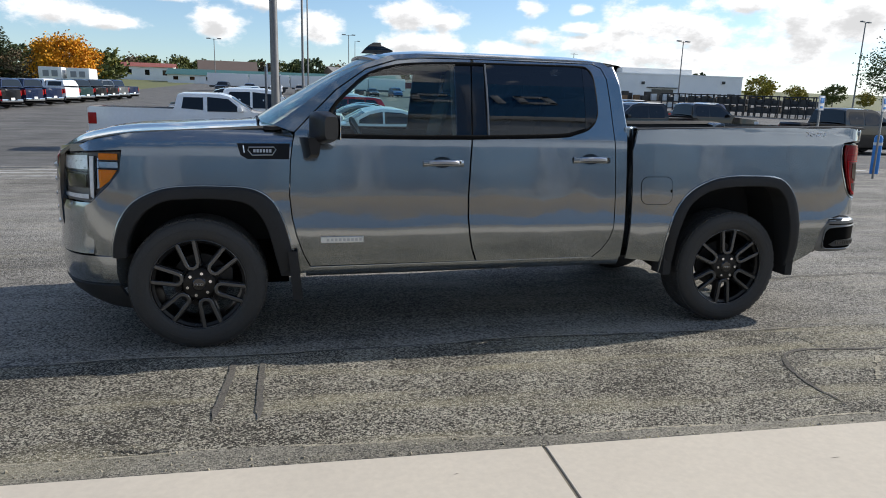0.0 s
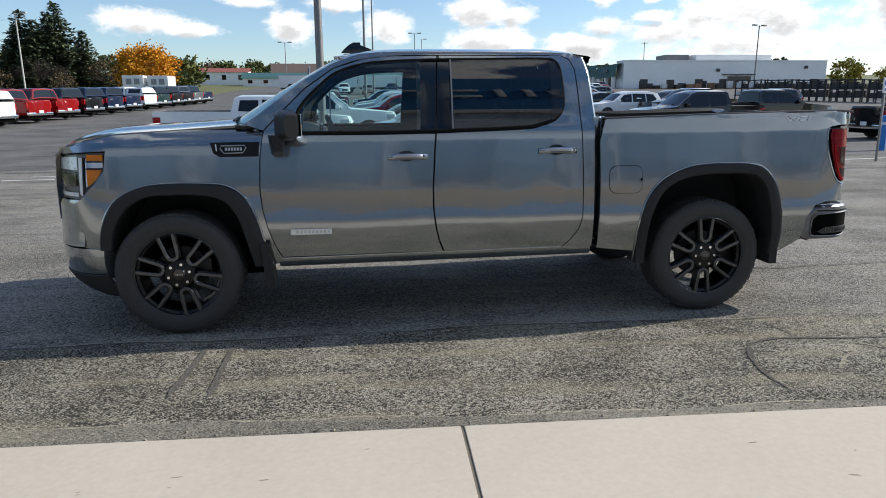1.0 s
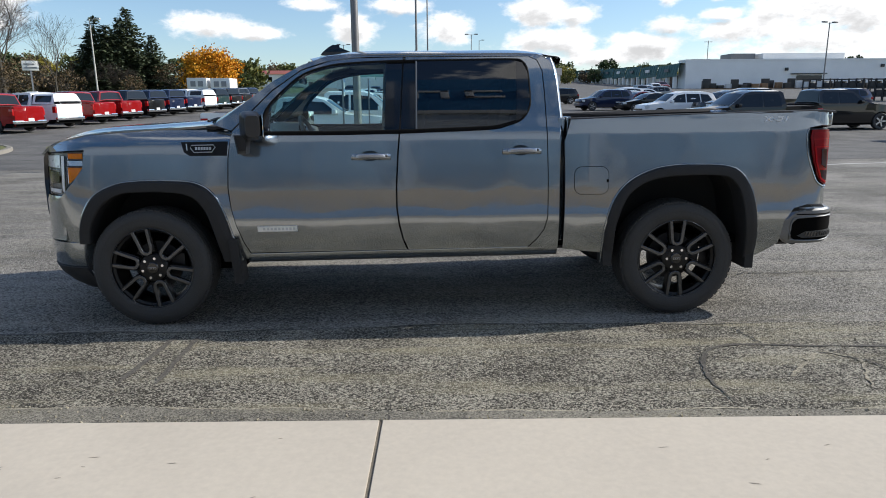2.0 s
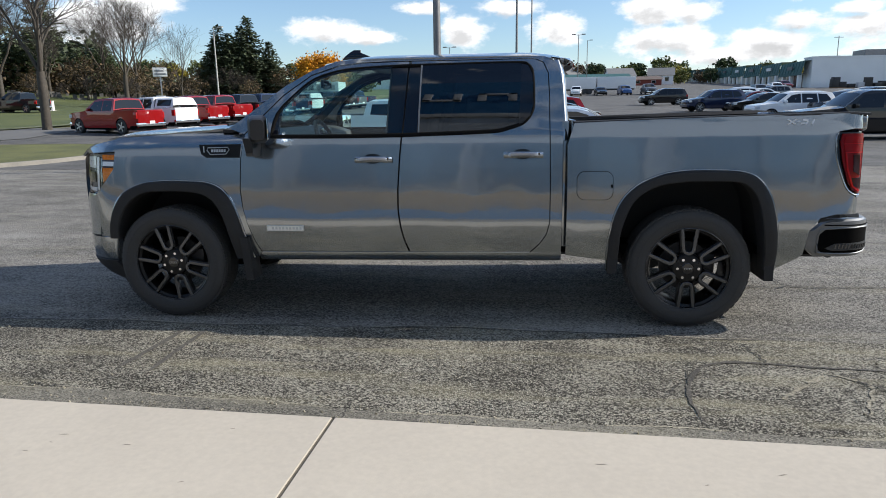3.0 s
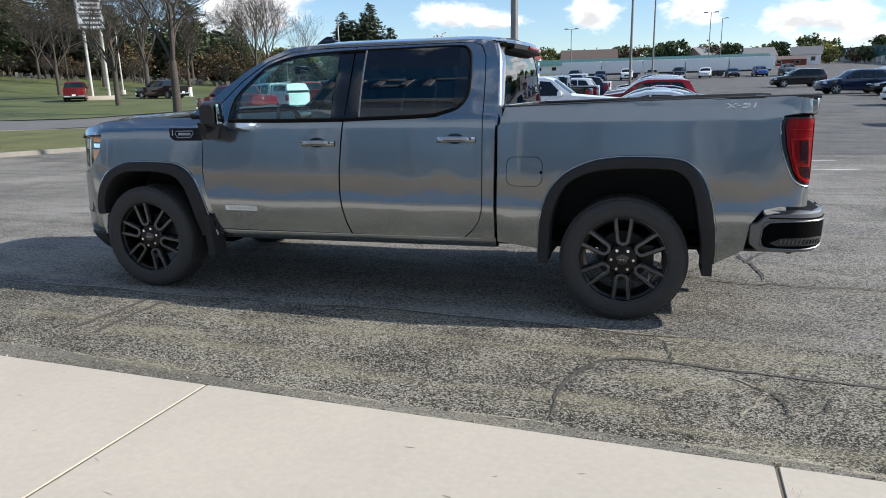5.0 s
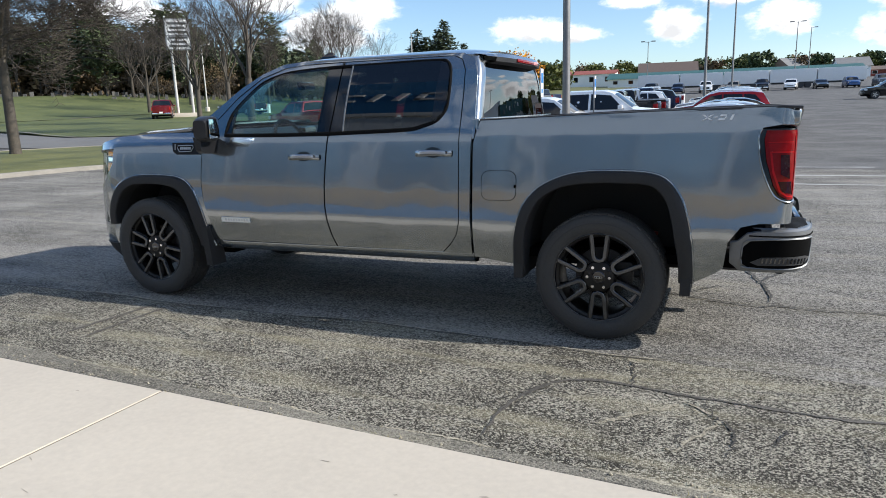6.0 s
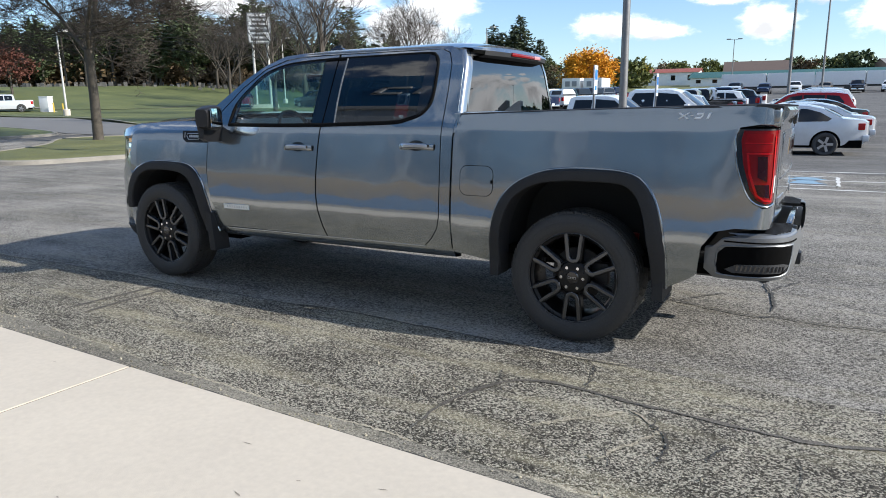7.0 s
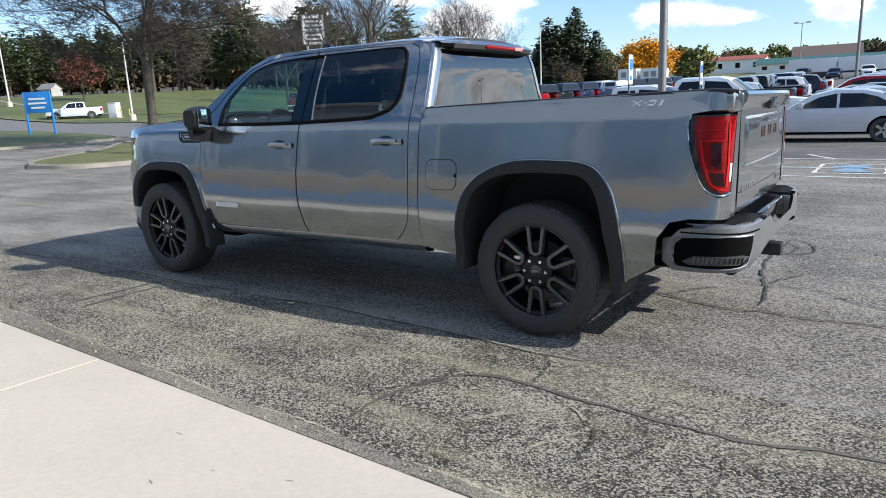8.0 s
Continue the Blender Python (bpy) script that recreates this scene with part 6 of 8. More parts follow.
def truck_wheel(turn, m):
    root = new("wheel")
    root.parent = truck
    root.matrix_basis = m
    tagged(root, "all-terrain tyre on a black six-spoke alloy wheel")
    prof = [(0.282, 0.012), (0.286, -0.006), (0.291, -0.012), (0.299, -0.017), (0.314, -0.023), (0.338, -0.027), (0.365, -0.025), (0.388, -0.019), (0.402, -0.006), (0.4095, 0.012), (0.411, 0.03), (0.412, 0.06), (0.413, 0.125), (0.412, 0.19), (0.408, 0.23), (0.385, 0.262), (0.33, 0.275), (0.282, 0.25)]
    tyre = part("tyre", spin(prof, 72), RUBBER, root, "black all-terrain tyre")
    for nm, r in (("sidewall_rib", 0.352), ("sidewall_rib", 0.309)):
        part(nm, tube([(r * math.cos(a), -0.0255 + (0.006 if r < 0.33 else 0), r * math.sin(a)) for a in np.linspace(0, 2 * math.pi, 72, endpoint=False)], 0.0022, 5, closed=True), RUBBER, tyre)
    lug = bmesh.new()
    for i in range(54):
        a = 2 * math.pi * i / 54
        rot = Matrix.Rotation(-a, 4, "Y")
        box(0.400, 0.4128, -0.002 + 0.003 * (i % 2), 0.014, -0.018, 0.018, 0, lug, m=rot)
        for y0, y1, off in ((0.018, 0.062, 0.3), (0.07, 0.115, 0.0), (0.123, 0.168, 0.5), (0.176, 0.222, 0.2)):
            b = a + off * 2 * math.pi / 54
            box(0.405, 0.4155, y0, y1, -0.021, 0.021, 0, lug, m=Matrix.Rotation(-b, 4, "Y"))
    part("tread", lug, RUBBER, tyre, smooth=0)
    rim = part("rim", spin([(0.262, 0.25), (0.262, 0.22), (0.235, 0.20), (0.232, 0.06), (0.243, 0.02), (0.258, 0.010), (0.262, -0.006), (0.268, -0.010), (0.272, -0.004), (0.270, 0.01)], 64), RIMBLACK, root, "gloss black alloy rim")
    rim.scale = (1.075, 1.0, 1.075)
    part("rim_lip", tube([(0.264 * math.cos(a), -0.008, 0.264 * math.sin(a)) for a in np.linspace(0, 2 * math.pi, 64, endpoint=False)], 0.003, 6, closed=True), RIMGREY, rim)
    part("brake_disc", spin([(0.0, 0.125), (0.06, 0.12), (0.10, 0.125), (0.172, 0.125), (0.172, 0.15), (0.0, 0.15)], 40), STEEL, root, "steel brake disc")
    part("brake_caliper", box(0.09, 0.20, 0.09, 0.16, -0.05, 0.09, 0.015), STEEL, root)
    part("hub", spin([(0.0, 0.004), (0.060, 0.004), (0.088, 0.010), (0.098, 0.022), (0.10, 0.08), (0.0, 0.09)], 40), RIMBLACK, rim)
    cap = part("centre_cap", spin([(0.0, -0.004), (0.034, -0.003), (0.039, 0.002), (0.040, 0.01)], 28), GLOSSBLACK, rim, "black centre cap with pale emblem")
    part("emblem", box(-0.024, 0.024, -0.0075, -0.003, -0.006, 0.006, 0.002), SILVER, cap)
    for u in (-0.016, 0.0, 0.016):
        part("emblem_bar", box(u - 0.0055, u + 0.0055, -0.0085, -0.007, -0.004, 0.004), GLOSSBLACK, cap)
    for k in range(6):
        a = turn + k * math.pi / 3
        c, s = math.cos(a), math.sin(a)
        local = [(0.258, 0.047), (0.20, 0.040), (0.15, 0.035), (0.122, 0.032), (0.104, 0.022), (0.097, 0.0), (0.104, -0.022), (0.122, -0.032), (0.15, -0.035), (0.20, -0.040), (0.258, -0.047)]
        path = [(u * c - v * s, u * s + v * c) for u, v in local]
        part("spoke", ribbon(path, 0.022, 0.035, 0.0), RIMGREY, rim, "dark grey forked spoke")
        inner = [(u * c - v * s, u * s + v * c) for u, v in [(0.258, 0.060), (0.19, 0.051), (0.135, 0.046), (0.10, 0.04)]]
        inner2 = [(u * c - v * s, u * s + v * c) for u, v in [(0.258, -0.060), (0.19, -0.051), (0.135, -0.046), (0.10, -0.04)]]
        part("spoke_edge", ribbon(inner, 0.012, 0.05, 0.012), RIMBLACK, rim)
        part("spoke_edge", ribbon(inner2, 0.012, 0.05, 0.012), RIMBLACK, rim)
        b = a + math.pi / 6
        part("lug_nut", cyl((0.066 * math.cos(b), 0.012, 0.066 * math.sin(b)), (0.066 * math.cos(b), -0.006, 0.066 * math.sin(b)), 0.0105, 0.009, 10), CHROME, rim, "chrome lug nut")
    return root


truck_wheel(math.pi / 2 + 0.26, pose(0, 0, 0.4175))
truck_wheel(math.pi / 2, pose(3.745, 0, 0.4175))
truck_wheel(math.pi / 2 + 0.4, pose(0, 2 * YC, 0.4175, 0, 0, 180))
truck_wheel(math.pi / 2 + 0.8, pose(3.745, 2 * YC, 0.4175, 0, 0, 180))

# ---- unseen building behind the walk: blue fascia, pale band, panes added for reflections ----
FASCIA = mat("blue_fascia_panel", (0.05, 0.22, 0.46), 0.35, 0.2, var=0.08, scale=0.8)
BLOCKWALL = mat("beige_block_wall", (0.57, 0.42, 0.25), 0.85, var=0.12, scale=1.0, fine=14, bump=0.2)
PALEBAND = mat("pale_metal_band", (0.76, 0.76, 0.74), 0.5, var=0.06)
ALU = mat("aluminium_frame", (0.5, 0.5, 0.5), 0.4, 0.8)
LETTER = mat("white_letter_face", (0.9, 0.9, 0.9), 0.4)
# sky's reflection put into a pale colour, out of view, to brighten the truck
SKYWALL = mat("sky_reflection_panel", (0.72, 0.765, 0.80), 0.45, 0.2, var=0.08, scale=0.6)
# made-up band out of view that gives the doors their blue stripe
BLUEBAND = mat("blue_reflection_band", (0.17, 0.36, 0.62), 0.45, 0.1, var=0.08, scale=0.6)
shop = thing("dealership_building", "tall building with blue fascia and beige wall", "building")
FY = -5.6
part("base_band", box(-17, 30, FY - 0.4, FY, 0.0, 0.50, 0.01), BLUEBAND, shop, "unseen blue band for reflections in the truck")
part("wall", box(-17, 30, FY - 0.4, FY - 0.01, 0.50, 1.15, 0.01), BLOCKWALL, shop, "beige block wall")
part("sky_panel", box(-17, 30, FY - 0.4, FY - 0.02, 1.15, 3.8, 0.01), SKYWALL, shop)
# added panes, sky blue put into their colour, vary the reflections on the truck
BLUEPANE = mat("sky_blue_pane", (0.20, 0.31, 0.42), 0.04, var=0.05, coat=1.0)
for k in range(9):
    x0 = -9.6 + 2.9 * k
    pane = part("added_pane", box(x0, x0 + 2.45, FY - 0.019, FY - 0.003, 1.32, 3.3, 0.004), BLUEPANE, shop, "added blue pane for reflections in the truck")
    for a, b in ((x0 - 0.05, x0), (x0 + 1.20, x0 + 1.25), (x0 + 2.45, x0 + 2.5)):
        part("mullion", box(a, b, FY - 0.019, FY + 0.03, 1.28, 3.34, 0.004), ALU, pane)
    for z0 in (1.27, 3.3):
        part("frame_rail", box(x0, x0 + 2.45, FY - 0.019, FY + 0.02, z0, z0 + 0.05, 0.004), ALU, pane)
part("upper_wall", box(-17, 30, FY - 0.4, FY - 0.005, 3.8, 5.4), SKYWALL, shop)
part("pale_band", box(-17, 30, FY - 0.4, FY + 0.12, 5.4, 5.7, 0.02), PALEBAND, shop)
part("fascia", box(-17, 13, FY - 0.4, FY + 0.08, 5.7, 9.1, 0.02), FASCIA, shop, "blue fascia")
part("roof_slab", box(-17, 30, FY - 14, FY - 0.41, 5.2, 5.5), PALEBAND, shop)
for k in range(9):
    x0 = -3.3 + 1.02 * k
    bm = box(x0, x0 + 0.16, FY + 0.08, FY + 0.16, 6.85, 7.62, 0.01)
    if k % 3 != 1:
        box(x0, x0 + 0.72, FY + 0.08, FY + 0.16, 7.46, 7.62, 0.01, bm)
    if k % 2 == 0:
        box(x0, x0 + 0.72, FY + 0.08, FY + 0.16, 6.85, 7.01, 0.01, bm)
    if k % 3 != 0:
        box(x0 + 0.56, x0 + 0.72, FY + 0.08, FY + 0.16, 6.85, 7.62, 0.01, bm)
    part("sign_block", bm, LETTER, shop, "white sign letter block")

# ---- vehicles of the lot ----
CARGLASS = mat("dark_car_glass", (0.008, 0.010, 0.012), 0.05, spec=0.5)
PAINTS = {
    "red": car_paint("bright_red_paint", (0.27, 0.003, 0.004), 0.1, 0.4), "darkred": car_paint("dark_red_paint", (0.16, 0.012, 0.015), 0.3, 0.4), "white": car_paint("white_paint", (0.85, 0.86, 0.86), 0.0, 0.4),
    "black": car_paint("black_paint", (0.010, 0.010, 0.011), 0.2, 0.35), "navy": car_paint("navy_paint", (0.012, 0.022, 0.06), 0.4, 0.35), "silver": car_paint("silver_paint", (0.66, 0.68, 0.70), 0.4, 0.35),
    "grey": car_paint("mid_grey_paint", (0.16, 0.165, 0.17), 0.6, 0.35), "blue": car_paint("blue_paint", (0.03, 0.09, 0.25), 0.5, 0.35), "teal": car_paint("dark_teal_paint", (0.02, 0.05, 0.05), 0.4, 0.35), "tan": car_paint("tan_paint", (0.30, 0.25, 0.18), 0.4, 0.4)}
TAILRED = lamp_lens("car_tail_red", (0.38, 0.01, 0.01))
HEADLAMP = lamp_lens("car_headlamp", (0.6, 0.62, 0.63))


def small_wheel(r, w, parent, m):
    root = new("wheel")
    root.parent = parent
    root.matrix_basis = m
    part("tyre", spin([(r * 0.66, 0.0), (r * 0.72, -0.015), (r * 0.9, -0.018), (r * 0.98, 0.01), (r, 0.05), (r, w - 0.05), (r * 0.95, w), (r * 0.6, w)], 24), RUBBER, root)
    bm = spin([(r * 0.68, 0.0), (r * 0.64, 0.012), (r * 0.60, 0.05), (0.0, 0.055)], 24)
    for f in bm.faces:
        f.material_index = 1
    for k in range(5):
        a = 2 * math.pi * k / 5
        box(0.03, r * 0.64, -0.002, 0.03, -0.035, 0.035, 0, bm, m=Matrix.Rotation(a, 4, "Y"))
    part("rim", bm, [SILVER, STEEL], root, "silver alloy rim")
    return root


def vehicle(kind, colour, label, category, cap=False):
    """A car of its kind: front towards -x, its middle on the origin, wheels on z = 0."""
    K = {
        "pickup": dict(L=5.85, W=2.0, belt=1.22, wx=(-1.95, 1.72), r=0.40, top=[(-2.92, 0.45), (-2.92, 0.95), (-2.80, 1.12), (-1.30, 1.24), (-0.55, 1.80), (-0.25, 1.88), (1.00, 1.88), (1.12, 1.82), (1.22, 1.28), (1.26, 1.26), (2.86, 1.28), (2.92, 1.22), (2.92, 0.55)],
                       wins=[[(-0.98, 1.25), (-0.50, 1.73), (0.18, 1.79), (0.18, 1.25)], [(0.26, 1.25), (0.26, 1.79), (0.92, 1.78), (1.02, 1.60), (1.0, 1.26)]], ws=(3, 4), rw=(7, 8)),
        "suv": dict(L=4.75, W=1.88, belt=1.05, wx=(-1.45, 1.35), r=0.36, top=[(-2.36, 0.40), (-2.36, 0.78), (-2.22, 0.95), (-1.15, 1.08), (-0.45, 1.58), (0.0, 1.69), (1.5, 1.67), (1.95, 1.60), (2.22, 1.15), (2.34, 0.95), (2.36, 0.45)],
                    wins=[[(-0.85, 1.08), (-0.35, 1.50), (0.15, 1.58), (0.15, 1.07)], [(0.22, 1.07), (0.22, 1.58), (1.05, 1.57), (1.10, 1.09)], [(1.17, 1.10), (1.12, 1.57), (1.62, 1.53), (1.85, 1.25), (1.75, 1.14)]], ws=(3, 4), rw=(7, 8)),
        "work_pickup": dict(L=6.30, W=2.0, belt=1.24, wx=(-2.15, 1.85), r=0.40, top=[(-3.15, 0.45), (-3.15, 0.95), (-3.03, 1.14), (-1.70, 1.25), (-0.98, 1.72), (-0.70, 1.79), (0.42, 1.79), (0.56, 1.74), (0.66, 1.34), (0.70, 1.32), (3.09, 1.34), (3.15, 1.28), (3.15, 0.55)],
                    wins=[[(-1.42, 1.26), (-0.95, 1.65), (-0.32, 1.70), (-0.32, 1.26)], [(-0.20, 1.30), (-0.20, 1.68), (0.38, 1.68), (0.44, 1.34)]], ws=(3, 4), rw=(7, 8)),
        "sedan": dict(L=4.80, W=1.84, belt=0.95, wx=(-1.42, 1.38), r=0.335, top=[(-2.38, 0.35), (-2.38, 0.62), (-2.25, 0.76), (-1.05, 0.94), (-0.30, 1.34), (0.15, 1.45), (0.85, 1.43), (1.25, 1.34), (1.78, 1.06), (2.28, 1.02), (2.38, 0.95), (2.40, 0.42)],
                      wins=[[(-0.80, 0.97), (-0.22, 1.27), (0.22, 1.36), (0.22, 0.97)], [(0.29, 0.97), (0.29, 1.36), (0.85, 1.34), (1.20, 1.24), (1.50, 1.06), (1.40, 0.99)]], ws=(3, 4), rw=(7, 8)),
    }[kind]
    kind = "pickup" if kind == "work_pickup" else kind
    L, W, belt, r, wins = K["L"], K["W"], K["belt"], K["r"], K["wins"]
    top = list(K["top"])
    car = thing({"pickup": "pickup", "work_pickup": "pickup", "suv": "crossover_car", "sedan": "sedan"}[kind], label, category)
    col = PAINTS[colour]

    def at(x, z):
        e = min(1.0, abs(x) / (L / 2))
        y = -W / 2 + 0.20 * e ** 7 + 0.36 * max(0.0, z - belt) ** 1.15 + 0.10 * max(0.0, 0.55 - z) ** 1.5 * 2 + 0.012 * ((z - 0.75) / 0.3) ** 2 * (z < belt)
        return Vector((x, y, z))
    arches = []
    for wx in K["wx"]:
        arches.append([(wx + (r + 0.06) * math.cos(a), max(0.30, r + (r + 0.06) * math.sin(a))) for a in np.linspace(-0.15, math.pi + 0.15, 13)])
    bottom = arches[0][::-1] + arches[1][::-1]
    outline = [(top[0][0] + 0.06, 0.32)] + bottom + [(top[-1][0] - 0.06, 0.34)] + top[::-1]
    side = panel(outline, at, 0.22, 0.03)
    side2 = mirror(side, 0)
    part("body_side", side, col, car)
    part("body_side", side2, col, car)
    rows = []
    for x, z in top:
        y0 = at(x, z).y
        rows.append([(x - 0.10 * (1 - s * s) * (1 if x < -L * 0.42 else -1 if x > L * 0.46 else 0), -y0 * s, z + 0.05 * (1 - s * s) * (abs(x) < L * 0.46)) for s in np.linspace(-1, 1, 7)])
    if kind == "pickup":
        skin = loft(rows[:9])
        part("body_top", skin, col, car)
        part("bed_cover", loft([[(x, y * 0.93, z - 0.02) for x, y, z in rows[9]], [(x, y * 0.93, z - 0.02) for x, y, z in rows[10]]]), BEDLINER, car)
        part("tailgate", loft(rows[10:]), col, car)
    else:
        part("body_top", loft(rows), col, car)
    # underbody and arches get their shade from the near-black colour
    part("underbody", box(-L / 2 + 0.1, L / 2 - 0.1, -W / 2 + 0.08, W / 2 - 0.08, 0.24, 0.45), GAPSHADE, car)
    for wx in K["wx"]:
        for s in (-1, 1):
            part("wheel_housing", box(wx - r - 0.05, wx + r + 0.05, s * (W / 2 - 0.32), s * (W / 2 - 0.10), 0.3, r * 2 + 0.04), GAPSHADE, car)
            small_wheel(r, 0.22, car, pose(wx, s * (W / 2 - 0.005), r, 0, 0, 0 if s < 0 else 180))
    for (i, j), nm in ((K["ws"], "windscreen"), (K["rw"], "rear_window")):
        A, B = rows[i], rows[j]
        q = []
        for k in (0.10, 0.5, 0.92):
            q.append([tuple(Vector(a).lerp(Vector(b), k) * 1.0 + Vector(((-0.012 if nm == "windscreen" else 0.012), 0, 0.012)) - Vector((0, a[1] * 0.09, 0))) for a, b in zip(A, B)])
        part(nm, loft(q), CARGLASS, car)
    for w in wins:
        bm = panel(w, lambda x, z: at(x, z) - Vector((0, 0.006, 0)), 0.4, 0.008)
        two = mirror(bm, 0)
        part("side_window", bm, CARGLASS, car)
        part("side_window", two, CARGLASS, car)
    zl = {"pickup": (0.82, 1.16), "suv": (0.86, 1.05), "sedan": (0.74, 0.93)}[kind]
    for s in (-1, 1):
        part("tail_lamp", box(L / 2 - 0.26, L / 2 - (0.02 if kind == "pickup" else 0.055), s * (W / 2 - 0.30), s * (W / 2 - 0.105), *zl, 0.02), TAILRED, car, "red tail lamp")
        part("head_lamp", box(-L / 2 + 0.05, -L / 2 + 0.36, s * (W / 2 - 0.42), s * (W / 2 - 0.09), zl[0] - 0.12 if kind != "pickup" else 0.86, zl[1] - 0.14 if kind != "pickup" else 1.05, 0.03), HEADLAMP, car, "clear head lamp")
        part("door_mirror", box(wins[0][0][0] + 0.05, wins[0][0][0] + 0.20, s * (W / 2 - 0.04), s * (W / 2 + 0.14), belt + 0.02, belt + 0.18, 0.03), col, car)
    part("rear_bumper", box(L / 2 - 0.10, L / 2 + 0.07, -W / 2 + 0.12, W / 2 - 0.12, 0.42, 0.60, 0.03), CHROME if kind == "pickup" else col, car)
    part("front_bumper", box(-L / 2 - 0.09, -L / 2 + 0.14, -W / 2 + 0.16, W / 2 - 0.16, 0.38, 0.62, 0.03), CHROME if kind == "pickup" else col, car)
    part("grille", box(-L / 2 - 0.11, -L / 2 - 0.02, -0.50, 0.50, 0.62, 0.92 if kind == "pickup" else 0.72, 0.02), GLOSSBLACK, car)
    part("licence_plate", box(L / 2 + 0.071 if kind == "pickup" else L / 2 + 0.09, L / 2 + 0.095, -0.16, 0.16, 0.55 if kind == "pickup" else 0.72, 0.70 if kind == "pickup" else 0.86), WHITELENS, car)
    if cap:
        crow = []
        for x, k in ((1.24, 1.0), (1.3, 1.0), (2.70, 1.0), (2.86, 0.25)):
            crow.append([(x, s * (W / 2 - 0.10 - 0.18 * t * k), 1.285 + 0.55 * t * k) for s, t in CAPS])
        part("bed_cap", loft(crow), col, car, "bed cap with dark windows")
        for s in (-1, 1):
            part("cap_window", loft([[(x, s * (W / 2 - 0.085 - 0.16 * t), 1.33 + 0.42 * t) for t in (0.15, 0.95)] for x in (1.45, 2.62)]), CARGLASS, car)
    return car


CAPS = [(-1, 0.0), (-1, 0.5), (-1, 0.92), (-0.85, 1.0), (-0.4, 1.03), (0, 1.04), (0.4, 1.03), (0.85, 1.0), (1, 0.92), (1, 0.5), (1, 0.0)]
MODELS = {}
WORDS = {"pickup": "pickup truck", "work_pickup": "long-bed pickup truck", "suv": "crossover", "sedan": "sedan"}


def park(kind, colour, x, y, yaw, cap=False, where="parked in the lot", group="cars in the lot", k=1.0):
    """yaw: degrees; 0 faces -x."""
    key = (kind, cap)
    word = {"darkred": "dark red", "navy": "dark blue", "teal": "dark teal"}.get(colour, colour)
    label = f"{word} {'crew cab ' if kind == 'pickup' else ''}{WORDS[kind]}{' with bed cap' if cap else ''} {where}"
    m = on_ground(x, y, yaw)
    if key not in MODELS:
        car = vehicle(kind, colour, label, WORDS[kind], cap)
        car.matrix_basis = m @ Matrix.Scale(k, 4)
        MODELS[key] = (car, colour)
    else:
        src, was = MODELS[key]
        keep = src.matrix_basis.copy()
        src.matrix_basis = Matrix()
        car = copy_thing(src, m @ Matrix.Scale(k, 4))
        src.matrix_basis = keep
        old = PAINTS[was]
        for o in car.children:
            if o.data and o.material_slots and o.material_slots[0].material == old:
                o.material_slots[0].link = "OBJECT"
                o.material_slots[0].material = PAINTS[colour]
    tagged(car, label, WORDS[kind], group)
    return car


# row of pickups along the lawn, tails to the lot
ROW = ["red", "white", "red", "red", "black", "navy", "navy", "white", "teal", "black", "black", "grey", "navy"]
for i, c in enumerate(ROW):
    park("pickup", c, -19.9 + 0.2 * i, 31.6 + 3.75 * i, -22 + RNG.uniform(-2, 2), cap=i in (1, 7), where="by the lawn", group="pickups along the lawn")
# white pickups behind the grey truck
park("work_pickup", "white", -2.05, 19.3, 180, where="parked behind the grey truck", group="white pickups")
park("pickup", "white", -0.3, 22.6, 180, where="parked behind the grey truck", group="white pickups", k=1.06)
# column of cars, tails to the lane
park("sedan", "silver", 3.57, 19.5, 2, where="beside worn stall lines", group="cars along the lane")
for i, (kd, c) in enumerate((("sedan", "silver"), ("sedan", "grey"), ("sedan", "black"), ("suv", "red"), ("sedan", "darkred"), ("suv", "silver"), ("sedan", "black"), ("suv", "white"), ("sedan", "grey"), ("suv", "navy"))):
    park(kd, c, 3.7 + RNG.uniform(-0.3, 0.3), 23.0 + 3.2 * i, 2 + RNG.uniform(-2, 2), where="in a row along the lane", group="cars along the lane")
for i, (kd, c) in enumerate((("suv", "grey"), ("suv", "silver"), ("pickup", "black"), ("pickup", "black"), ("pickup", "silver"), ("suv", "white"), ("pickup", "navy"), ("suv", "black"), ("pickup", "white"))):
    park(kd, c, -2.2 + RNG.uniform(-0.3, 0.3), 28.0 + 3.3 * i, 2 + RNG.uniform(-3, 3), where="in the middle rows", group="cars of the middle rows")
# cars across the lane
for kd, c, x, y, yaw in (("suv", "black", 17.5, 70.5, 4), ("suv", "navy", 18.0, 53.0, 8), ("sedan", "black", 20.5, 49.5, 5), ("suv", "white", 18.2, 37.6, 4), ("sedan", "darkred", 22.5, 58.0, 3), ("suv", "black", 22.5, 40.5, 5), ("pickup", "black", 21.5, 35.5, 5), ("pickup", "black", 16.2, 24.5, 2),
                       ("pickup", "black", 22.2, 28.2, 182), ("pickup", "black", 24.2, 20.5, 184), ("sedan", "blue", 21.5, 11.0, 181), ("sedan", "white", 23, 63, 4), ("suv", "silver", 24, 68, 5), ("sedan", "silver", 30, 80, 10), ("suv", "grey", 33, 84, 8), ("suv", "navy", 35, 48, 4),
                       ("suv", "darkred", 58, 150, 95), ("suv", "grey", 40, 110, 90), ("sedan", "white", 36, 104, 80), ("sedan", "silver", 44, 118, 85), ("suv", "white", 48, 126, 88)):
    park(kd, c, x, y, yaw, where="across the lane", group="cars across the lane")
